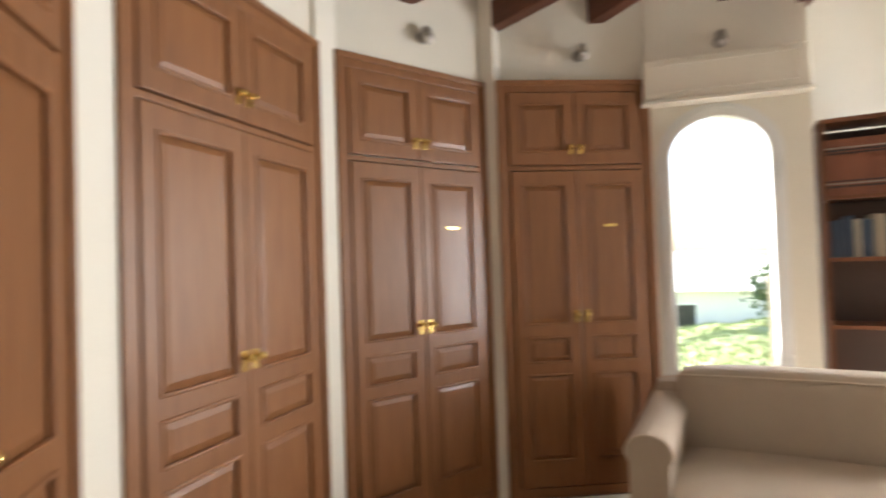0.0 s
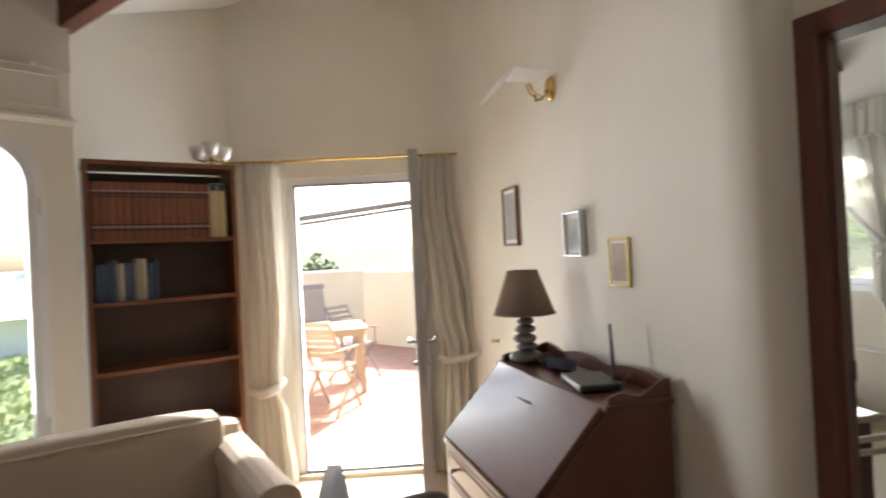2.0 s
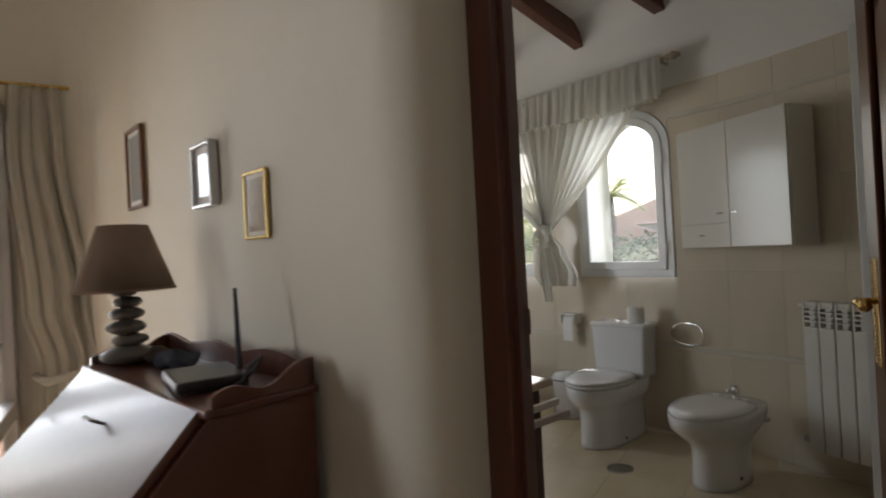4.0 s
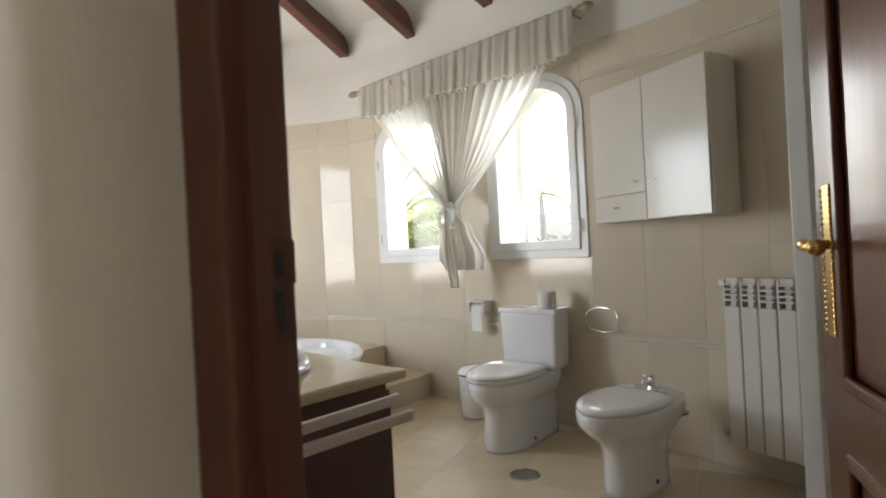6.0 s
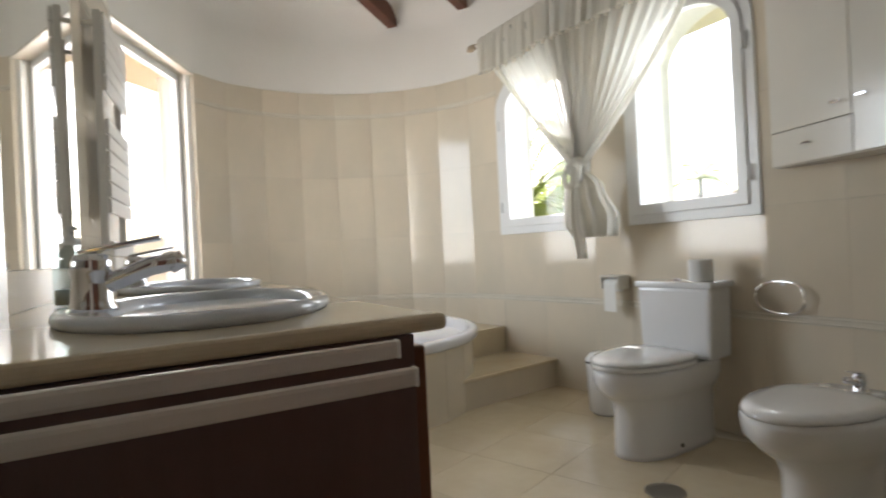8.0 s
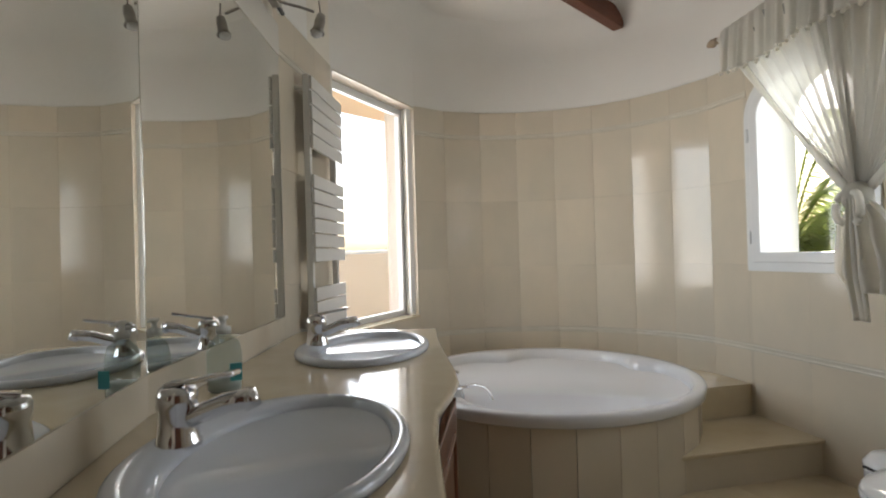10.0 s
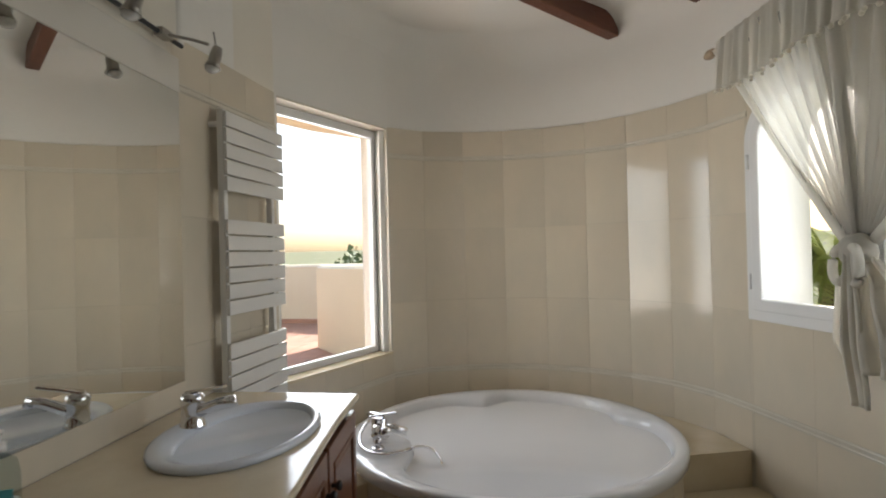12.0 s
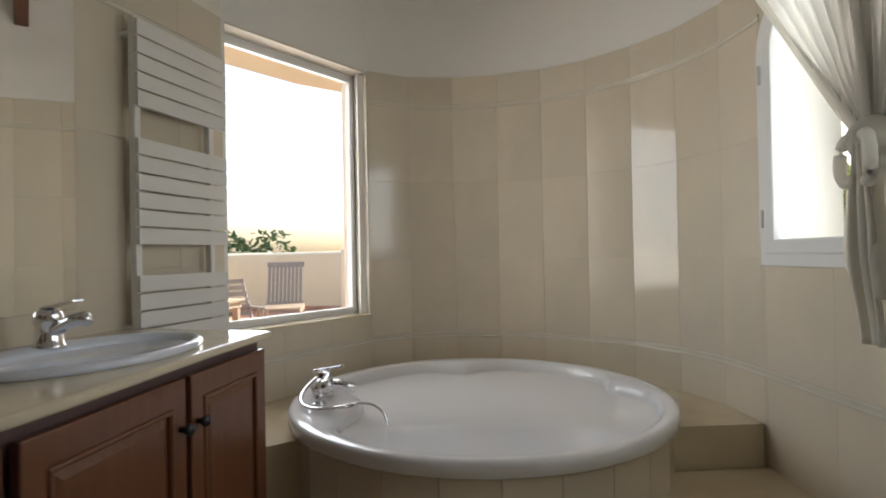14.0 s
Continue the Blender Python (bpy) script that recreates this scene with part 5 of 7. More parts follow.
# bathroom floor slabs, laid on the diagonal of the door
fl_parent = thing("floor_tiling", "polished cream marble floor slabs with thin joints", "floor tiles", (0, 0, 0), 0, kind="structure")
FS = 0.40
fbm = bmesh.new()
box(fbm, 0.001, FS - 0.001, 0.001, FS - 0.001, -0.006, 0.0)
fme = bpy.data.meshes.new("floor_slab")
fbm.to_mesh(fme)
fbm.free()
fme.materials.append(MARBLE)
for i in range(-2, 9):
    for j in range(-9, 12):
        c = Vector((1.04, 1.463)) + ND * (FS * i + 0.06) + UD * (FS * j)
        mid = c + (ND + UD) * FS / 2
        if 0.6 < mid.x < 3.65 and 0.55 < mid.y < 5.9 and (mid - JB).dot(ND) > 0.04:
            o = new("floor_slab", fme)
            o.parent = fl_parent
            o.matrix_local = pose(c.x, c.y, 0, 0, 0, math.degrees(math.atan2(ND.y, ND.x)))
# study floor tiles near the terrace door
sf = thing("floor_tiling", "beige ceramic floor tiles in the study", "floor tiles", (0, 0, 0), 0, kind="structure")
fbm = bmesh.new()
box(fbm, 0.0015, 0.3285, 0.0015, 0.3285, -0.004, 0.004)
fme1 = bpy.data.meshes.new("floor_tile")
fbm.to_mesh(fme1)
fbm.free()
fme1.materials.append(FLOOR1)
for i in range(-8, 5):
    for j in range(-2, 12):
        cx, cy = 0.33 * i, 0.33 * j
        if cx + 0.3 < on_wall(cy + 0.15).x and cx > -2.7 + abs(cy - 1) * 0.45 and cy < 3.4:
            o = new("floor_tile", fme1)
            o.parent = sf
            o.matrix_local = pose(cx, cy, 0)

# ---- bathroom windows ----
for (a, b), lab in (((BX, W1_B), "white arched casement window beside the round tub wall"), ((W2_A, W2_B), "white arched casement window over the toilet")):
    n, rz = along(a, b)
    t = thing("window_bath", lab, "window", (a[0], a[1], 0), rz, kind="structure")
    arched_window(t, 0.03, n - 0.03, WZ0, WSP, WZ1, -0.012, 0.07, hinge_right=(a == W2_A), depth=0.08, proud=0.022, handle=False)
bw = thing("window_bay", "white framed fixed bay window with clear glass", "window", (NI_L[0], NI_L[1], 0), nrz, kind="structure")
bm = bmesh.new()
slab(bm, rect(0.02, nn - 0.012, NZ0, TILE_TOP - 0.02), [rect(0.06, nn - 0.052, NZ0 + 0.04, TILE_TOP - 0.06)], 0.10, 0.15)
rounded(part("window_frame", bm, PVC, bw), 0.004)
bm = bmesh.new()
slab(bm, rect(0.055, nn - 0.047, NZ0 + 0.035, TILE_TOP - 0.055), [rect(0.075, nn - 0.067, NZ0 + 0.055, TILE_TOP - 0.075)], 0.092, 0.125)
rounded(part("glazing_bead", bm, PVC, bw), 0.003)
g = part("pane", boxes((0.06, nn - 0.052, 0.112, 0.118, NZ0 + 0.04, TILE_TOP - 0.06)), GLASS, bw, "clear glass")
g.visible_shadow = False
part("window_sill", boxes((0.015, nn - 0.008, -0.016, 0.10, NZ0 - 0.004, NZ0 + 0.014), bevel=0.003), MARBLE, bw, "cream marble sill")
part("reveal_edge", boxes((nn - 0.016, nn - 0.004, -0.006, 0.1, NZ0 + 0.014, TILE_TOP - 0.02), (0.018, nn - 0.004, -0.006, 0.1, TILE_TOP - 0.024, TILE_TOP - 0.012), bevel=0.002), TILE_RELIEF, bw)

# ---- mirror ----
MI_A, MI_B = Vector((0.775, 2.56)), Vector((0.632, 3.69))
MI_C = Vector((0.9875, 1.836))
mn, mrz = along(MI_A, MI_B)
mi = thing("mirror", "frameless wall mirror of two plates above the double washstand", "mirror", (MI_A.x, MI_A.y, 0), mrz)
part("mirror_plate", boxes((0.003, mn, -0.008, -0.002, 0.945, 2.065), bevel=0.001), MIRROR, mi, "silvered plate")
cn_, crz_ = along(MI_C, MI_A)
mp_ = part("mirror_plate", boxes((0.0, cn_ - 0.003, -0.008, -0.002, 0.945, 2.065), bevel=0.001), MIRROR, mi, "silvered plate")
mp_.matrix_local = mi.matrix_world.inverted() @ pose(MI_C.x, MI_C.y, 0, 0, 0, crz_)
# pelmet board with spot lamps
pe = thing("lamp_rail", "cream board with a dark rail and metal spotlights above the mirror", "spotlights", (MI_A.x, MI_A.y, 0), mrz)
part("board", boxes((0.0, mn, -0.012, 0.004, 2.066, 2.20), bevel=0.003), SATIN, pe)
bm = bmesh.new()
cyl(bm, (0.1, -0.04, 2.235), (mn - 0.03, -0.04, 2.235), 0.009)
part("rail", bm, BLACK, pe, "thin black rail")
for xx in (mn - 0.15, mn - 0.62, mn - 1.1):
    bm = boxes((xx - 0.035, xx + 0.035, -0.06, -0.02, 2.222, 2.252), bevel=0.006)
    sp_ = part("clamp", bm, STEEL, pe)
    bm = bmesh.new()
    tube(bm, [(xx, -0.05, 2.235), (xx + 0.03, -0.14, 2.22), (xx + 0.04, -0.19, 2.205)], 0.006)
    part("arm", bm, STEEL, sp_)
    bm = bmesh.new()
    lathe(bm, [(0.0, 0.085), (0.017, 0.08), (0.022, 0.05), (0.021, 0.02), (0.030, 0.0), (0.026, 0.0), (0.018, 0.02)], 16)
    bmesh.ops.transform(bm, matrix=pose(xx + 0.045, -0.20, 2.12, 12, 8), verts=bm.verts[:])
    part("lamp_cup", bm, STEEL, sp_, smooth=True)
    bm = bmesh.new()
    cyl(bm, (xx + 0.045, -0.215, 2.20), (xx + 0.04, -0.21, 2.25), 0.003)
    part("pin", bm, STEEL, sp_)
    bm = bmesh.new()
    ball(bm, (xx + 0.048, -0.197, 2.118), 0.025, 12, (1, 1, 0.7))
    part("bulb", bm, GLASSY, sp_, "clear reflector bulb", True)

# ---- washstand ----
ctr_outline = [(0.990, 1.842), (1.24, 1.904), (1.548, 1.972), (1.527, 2.03), (1.487, 2.239), (1.452, 2.45), (1.432, 2.62), (1.448, 2.78), (1.452, 2.92), (1.425, 3.08), (1.385, 3.26),
               (1.345, 3.45), (1.315, 3.60), (1.285, 3.78), (1.262, 3.94), (0.622, 3.91), (0.640, 3.69), (0.774, 2.56)]


def inset(pts, d):
    out = []
    n = len(pts)
    for k in range(n):
        p0, p, p1 = Vector(pts[k - 1]), Vector(pts[k]), Vector(pts[(k + 1) % n])
        n0, n1 = (p - p0).normalized(), (p1 - p).normalized()
        nrm = Vector((-(n0.y + n1.y), n0.x + n1.x)).normalized()
        out.append(tuple(p + nrm * d / max(0.4, nrm.dot(Vector((-n1.y, n1.x))))))
    return out


B1C, B2C = Vector((1.178, 2.35)), Vector((1.068, 3.395))
wt = thing("worktop", "polished cream marble washstand top with a rounded edge", "worktop", (0, 0, 0), 0)
bm = bmesh.new()


def ellipse(c, rx, ry, rot, n=40):
    cr_, sr_ = math.cos(rot), math.sin(rot)
    return [(c[0] + rx * math.cos(a) * cr_ - ry * math.sin(a) * sr_, c[1] + rx * math.cos(a) * sr_ + ry * math.sin(a) * cr_) for a in [2 * math.pi * k / n for k in range(n)]]


BROT = radians(94.5)
slab(bm, ctr_outline, [ellipse(B1C, 0.303, 0.207, BROT), ellipse(B2C, 0.303, 0.207, BROT)], 0, 0.026)
for v in bm.verts:
    v.co = Vector((v.co.x, v.co.z, 0.824 + v.co.y))
bmesh.ops.recalc_face_normals(bm, faces=bm.faces[:])
rounded(part("top_slab", bm, COUNTER, wt), 0.010, 3)
bm = bmesh.new()
prism(bm, [(0.998, 1.840), (0.786, 2.56), (0.640, 3.70), (0.628, 3.70), (0.772, 2.56), (0.984, 1.836)][::-1], 0.851, 0.944)
bmesh.ops.recalc_face_normals(bm, faces=bm.faces[:])
part("splash_tiles", bm, TILE, wt, "cream splashback tiles")

wc = thing("washstand_cabinet", "brown wooden washstand cabinet with panel doors and dark end", "cabinet", (0, 0, 0), 0)
body = inset(ctr_outline, 0.042)
bm = bmesh.new()
prism(bm, body, 0.10, 0.822)
bmesh.ops.recalc_face_normals(bm, faces=bm.faces[:])
bmesh.ops.delete(bm, geom=[f for f in bm.faces if f.normal.z > 0.9], context="FACES")
part("body", bm, VANITY_DARK, wc, "dark brown carcass")
bm = bmesh.new()
prism(bm, inset(ctr_outline, 0.08), 0.0, 0.10)
bmesh.ops.recalc_face_normals(bm, faces=bm.faces[:])
part("plinth", bm, VANITY_DARK, wc)
# end panel
e0, e1 = Vector(body[0]), Vector(body[2])
en, erz = along(e0, e1)
ep = part("end_panel", boxes((-0.14, en, -0.016, 0.0, 0.06, 0.820), bevel=0.003), VANITY_DARK, wc, "dark brown end panel")
ep.matrix_local = pose(e0.x, e0.y, 0, 0, 0, erz)
# doors along the curved front
fronts = [(2, 5), (5, 8), (8, 11), (11, 14)]
for q, (i, j) in enumerate(fronts):
    a, b = Vector(body[i]), Vector(body[j])
    n, rz = along(a, b)
    o = Vector((math.sin(radians(rz)), -math.cos(radians(rz)))) * 0.012
    dd = panel_leaf(wc, "door", 0.012, n - 0.012, 0.12, 0.795, 0.0, [(0.19, 0.725)], VANITY, 0.06, 0.022)
    dd.matrix_local = pose(a.x + o.x, a.y + o.y, 0, 0, 0, rz)
    bm = bmesh.new()
    lathe(bm, [(0.008, 0), (0.007, 0.012), (0.017, 0.022), (0.015, 0.032), (0, 0.036)], 14)
    kx = n - 0.04 if q % 2 == 0 else 0.04
    bmesh.ops.transform(bm, matrix=pose(kx, -0.022, 0.665, 90), verts=bm.verts[:])
    if q > 1:
        part("knob", bm, BLACK, dd, "dark metal knob", True)


def towel_bar(a, b, z):
    n, rz = along(a, b)
    t = thing("towel_bar", "white enamelled swing towel bar on the wall by the washstand", "towel bar", (a[0], a[1], z), rz, "towel bars")
    bm = bmesh.new()
    box(bm, 0.012, n, -0.007, 0.007, -0.0105, 0.0105, 0.005)
    part("bar", bm, ALU_BAR, t)
    part("end_cap", boxes((n - 0.001, n + 0.004, -0.0075, 0.0075, -0.011, 0.011), bevel=0.003), PVC, t, "white plastic end cap")
    bm = bmesh.new()
    cyl(bm, (0.004, 0, -0.03), (0.004, 0, 0.03), 0.011)
    part("pivot", bm, ALU_BAR, t)


towel_bar((0.872, 1.675), (1.42, 1.802), 0.833)
towel_bar((0.872, 1.655), (1.43, 1.765), 0.807)


def basin(c, rot, label):
    t = thing("washbasin", label, "washbasin", (c[0], c[1], 0.85), math.degrees(rot), "washbasins")
    bm = bmesh.new()
    prof = [(1.16, 0.0), (1.178, 0.008), (1.17, 0.017), (1.13, 0.023), (1.08, 0.022), (1.045, 0.016), (1.03, 0.004), (1.015, -0.018), (0.985, -0.06), (0.92, -0.10), (0.72, -0.135), (0.2, -0.148), (0.0, -0.15)]
    rings = lathe(bm, [(r * 0.25, z) for r, z in prof], 56, (0, 0, 0), 1.14, 0.79)
    # bowl pushed forward, wide ledge for the tap behind
    for v in bm.verts:
        rr = math.hypot(v.co.x / 1.14, v.co.y / 0.79) / 0.25
        if rr < 1.06:
            v.co.y = v.co.y * 0.86 - 0.024
        if v.co.y > 0:
            v.co.y *= 1.06
    bmesh.ops.recalc_face_normals(bm, faces=bm.faces[:])
    bowl = part("bowl", bm, BASIN, t, smooth=True)
    bm = bmesh.new()
    lathe(bm, [(0.022, 0.0), (0.022, 0.003), (0.0, 0.004)], 18, (0, -0.02, -0.137))
    part("drain", bm, CHROME, bowl, "chrome drain")
    bm = bmesh.new()
    lathe(bm, [(0.010, 0.0), (0.010, 0.002), (0, 0.0025)], 14)
    bmesh.ops.transform(bm, matrix=pose(0.0, -0.186, -0.02, -70), verts=bm.verts[:])
    part("overflow", bm, BLACK, bowl)
    return t


def mixer_tap(x, y, z, rz, label, s=1.0):
    """A single-lever tap; its spout reaches along local -y."""
    t = thing("mixer_tap", label, "tap", (x, y, z), rz, "taps")
    bm = bmesh.new()
    lathe(bm, [(0.034 * s, 0), (0.034 * s, 0.006 * s), (0.030 * s, 0.012 * s), (0.026 * s, 0.05 * s), (0.029 * s, 0.058 * s), (0.029 * s, 0.076 * s), (0.025 * s, 0.086 * s), (0, 0.090 * s)], 22)
    b = part("body", bm, CHROME, t, smooth=True)
    bm = bmesh.new()
    tube(bm, [(0, -0.005 * s, 0.035 * s), (0, -0.03 * s, 0.045 * s), (0, -0.08 * s, 0.065 * s), (0, -0.118 * s, 0.073 * s)], 0.015 * s, 12)
    cyl(bm, (0, -0.112 * s, 0.082 * s), (0, -0.124 * s, 0.058 * s), 0.013 * s, 0.012 * s)
    part("spout", bm, CHROME, t, smooth=True)
    bm = bmesh.new()
    box(bm, -0.012 * s, 0.012 * s, -0.10 * s, 0.016 * s, -0.004 * s, 0.004 * s, 0.003 * s, pose(0, 0, 0.092 * s, -10))
    part("lever", bm, CHROME, t, smooth=False)


# local -y of basin and tap points away from the mirror
BRZ = 94.5
basin(B1C, radians(BRZ), "pale grey oval ceramic washbasin set in the marble top")
basin(B2C, radians(BRZ), "pale grey oval ceramic washbasin set in the marble top")
tp1 = B1C + Vector((-0.19, 0.0))
tp2 = B2C + Vector((-0.19, 0.015))
mixer_tap(tp1.x, tp1.y, 0.862, BRZ - 8, "chrome single-lever basin tap", 1.22)
mixer_tap(tp2.x, tp2.y, 0.862, BRZ - 8, "chrome single-lever basin tap", 1.28)

# soap bottle by the mirror
sbt = thing("soap_bottle", "clear plastic soap bottle with a pump, nearly empty", "bottle", (0.846, 2.785, 0.852), 30)
sbt.scale = (1.22, 1.22, 1.0)
bm = bmesh.new()
lathe(bm, [(0.030, 0), (0.036, 0.006), (0.036, 0.10), (0.030, 0.13), (0.014, 0.145), (0.014, 0.152)], 24, sy=0.75)
PLASTIC = glass_material("clear_plastic", (0.80, 0.85, 0.84), 0.05)
bt_ = part("bottle", bm, PLASTIC, sbt, "clear plastic", True)
bm = bmesh.new()
lathe(bm, [(0.0, 0.003), (0.033, 0.003), (0.033, 0.04), (0.0, 0.04)], 24, sy=0.75)
part("soap", bm, material("white_soap", (0.75, 0.76, 0.74), 0.3), bt_, "white liquid soap", True)
part("label_patch", boxes((0.010, 0.034, -0.0285, -0.0275, 0.03, 0.075)), material("teal_label", (0.08, 0.40, 0.45), 0.5), bt_, "teal label")
bm = bmesh.new()
lathe(bm, [(0.015, 0.150), (0.015, 0.168), (0.006, 0.170), (0.006, 0.186), (0.010, 0.187), (0.010, 0.196), (0, 0.197)], 16)
cyl(bm, (0, 0, 0.191), (0, -0.035, 0.188), 0.004)
part("pump", bm, PAPER, sbt, "white pump", True)

# ---- towel radiator ----
TR_A, TR_B = Vector((0.705, 3.885)), Vector((0.690, 4.40))
tn, trz = along(TR_A, TR_B)
tr = thing("towel_radiator", "white flat-bar towel radiator on the wall beside the bay window", "radiator", (TR_A.x, TR_A.y, 0), trz)
part("upright", boxes((0.0, 0.028, 0.004, 0.034, 0.72, 2.05), bevel=0.004), GREY_ENAMEL, tr)
part("upright", boxes((tn - 0.10, tn - 0.072, 0.004, 0.034, 0.72, 2.05), bevel=0.004), GREY_ENAMEL, tr)
zz = 2.04
for group in (5, 6, 7):
    for k in range(group):
        part("bar", boxes((0.0, tn, -0.012, 0.002, zz - 0.062, zz), bevel=0.003), GREY_ENAMEL, tr)
        zz -= 0.069
    zz -= 0.115
for z_ in (1.99, 0.85):
    for x_ in (0.014, tn - 0.086):
        bm = bmesh.new()
        cyl(bm, (x_, 0.03, z_), (x_, 0.078, z_), 0.012)
        part("bracket", bm, GREY_ENAMEL, tr)

# ---- bath tub with steps ----
TC, TR_, TZ_ = Vector((1.81, 4.772)), 0.872, 0.46
tub = thing("bathtub", "large round white acrylic bathtub with a tiled skirt", "bathtub", (TC.x, TC.y, 0), -16)
bm = bmesh.new()
prof = [(TR_ - 0.014, TZ_ - 0.065), (TR_ - 0.002, TZ_ - 0.055), (TR_, TZ_ - 0.018), (TR_ - 0.006, TZ_ - 0.005), (TR_ - 0.02, TZ_), (TR_ - 0.052, TZ_ - 0.002), (TR_ - 0.066, TZ_ - 0.010), (TR_ - 0.078, TZ_ - 0.05), (TR_ - 0.105, TZ_ - 0.17), (TR_ - 0.15, TZ_ - 0.30), (TR_ - 0.22, TZ_ - 0.375), (0.5, TZ_ - 0.395), (0.25, TZ_ - 0.40), (0, TZ_ - 0.402)]
lathe(bm, prof, 72)
for v in bm.verts:
    rr, a = math.hypot(v.co.x, v.co.y), math.atan2(v.co.y, v.co.x)
    if rr < TR_ - 0.058:
        # ledge for the tap on one side, headrest swell at the far side
        for a0, depth, wide in ((radians(222), 0.25, 0.42), (radians(128), 0.13, 0.17), (radians(50), 0.10, 0.17)):
            d = (a - a0 + math.pi) % (2 * math.pi) - math.pi
            k = depth * math.exp(-(d / wide) ** 2)
            f = max(0.0, 1 - k / max(rr, 0.05)) if rr > 0.45 else 1
            v.co.x *= f
            v.co.y *= f
part("tub_shell", bm, ACRYLIC, tub, smooth=True)
sk_n = 26
for k in range(sk_n):
    bm = bmesh.new()
    a0, a1 = 2 * math.pi * k / sk_n, 2 * math.pi * (k + 1) / sk_n
    rr = TR_ - 0.03
    g = 0.0015
    q = [(rr * math.cos(a0 + g), rr * math.sin(a0 + g)), (rr * math.cos(a1 - g), rr * math.sin(a1 - g)), ((rr - 0.012) * math.cos(a1 - g), (rr - 0.012) * math.sin(a1 - g)), ((rr - 0.012) * math.cos(a0 + g), (rr - 0.012) * math.sin(a0 + g))]
    prism(bm, q, 0.0, TZ_ - 0.05)
    bmesh.ops.recalc_face_normals(bm, faces=bm.faces[:])
    part("skirt_tile", bm, TILE, tub, "")
# deck that fills the corner behind the tub
bm = bmesh.new()
deck = [(0.66, 4.02), (1.05, 4.02), (1.25, 4.3), (1.2, 5.0), (1.8, 5.35), (2.45, 5.05), (2.62, 4.74), (3.02, 4.89), *[tuple(p) for p in arc_pts[::-1][1:]], (0.93, 5.40), (0.64, 4.5)]
prism(bm, deck, 0.0, 0.366)
bmesh.ops.recalc_face_normals(bm, faces=bm.faces[:])
tagged(part("tub_deck", bm, MARBLE), "low cream marble deck round the bathtub", "deck", kind="structure")
st = thing("bath_steps", "cream marble step up to the bathtub", "steps", (0, 0, 0), 0)
bm = bmesh.new()
prism(bm, [(2.40, 4.19), (3.20, 4.47), (3.05, 4.89), (2.62, 4.73), (2.5, 4.5)], 0.0, 0.16)
bmesh.ops.recalc_face_normals(bm, faces=bm.faces[:])
part("riser", bm, TILE, st)
bm = bmesh.new()
prism(bm, [(2.40, 4.175), (3.21, 4.455), (3.05, 4.89), (2.62, 4.73), (2.5, 4.5)], 0.161, 0.184)
bmesh.ops.recalc_face_normals(bm, faces=bm.faces[:])
rounded(part("tread", bm, MARBLE, st), 0.005)

# tub tap with hand shower
tt = thing("bath_tap", "chrome bath mixer with hand shower and hose", "tap", (1.155, 4.46, TZ_ + 0.004), 20)
tt.scale = (1.3, 1.3, 1.3)
bm = bmesh.new()
for s in (-1, 1):
    cyl(bm, (0.0, s * 0.07, 0), (0.0, s * 0.07, 0.05), 0.016)
    lathe(bm, [(0.026, 0), (0.024, 0.008), (0.016, 0.01)], 16, (0, s * 0.07, 0))
cyl(bm, (0, -0.085, 0.058), (0, 0.085, 0.058), 0.021)
part("body", bm, CHROME, tt, smooth=True)
bm = bmesh.new()
tube(bm, [(0.01, 0.0, 0.055), (0.06, -0.01, 0.058), (0.115, -0.02, 0.04)], 0.014, 10)
part("spout", bm, CHROME, tt, smooth=True)
bm = bmesh.new()
cyl(bm, (0, 0, 0.07), (0, 0, 0.095), 0.018)
box(bm, -0.012, 0.10, -0.010, 0.010, 0.10, 0.108, 0.003, pose(0, 0, 0, 0, -10, -15))
part("lever", bm, CHROME, tt)
bm = bmesh.new()
tube(bm, bezier((0.02, -0.09, 0.075), (0.05, -0.02, 0.10), (0.0, 0.05, 0.10), (-0.03, 0.10, 0.085)), 0.010, 8)
ball(bm, (0.03, -0.105, 0.07), 0.022, 12, (1, 0.7, 1))
part("hand_shower", bm, CHROME, tt, smooth=True)
bm = bmesh.new()
tube(bm, bezier((-0.03, 0.09, 0.06), (-0.12, 0.0, 0.0), (-0.05, -0.22, 0.0), (0.12, -0.13, 0.012), 16) + bezier((0.12, -0.13, 0.012), (0.2, -0.10, 0.02), (0.24, -0.12, -0.02), (0.235, -0.14, -0.10), 10), 0.007, 8)
part("hose", bm, CHROME, tt, "ribbed chrome hose", True)

# ---- toilet and bidet ----
def bowl_mesh(bm, rows):
    """Stacks rounded outlines: (z, back, front, half width, squareness at the back)."""
    rings = []
    for z, yb, yf, hw, sq in rows:
        ring_ = []
        for k in range(36):
            a = 2 * math.pi * k / 36
            c, s = math.cos(a), math.sin(a)
            y = yf if s < 0 else yb
            e = 1.0 if s < 0 else sq
            ring_.append(bm.verts.new((hw * math.copysign(abs(c) ** e, c), (yb + yf) / 2 * 0 + (abs(s) ** (1.0 if s < 0 else sq)) * (yf if s < 0 else yb), z)))
        rings.append(ring_)
    for a, b in zip(rings, rings[1:]):
        for k in range(36):
            j = (k + 1) % 36
            bm.faces.new((a[k], a[j], b[j], b[k]))
    bm.faces.new(rings[0][::-1])
    bm.faces.new(rings[-1])


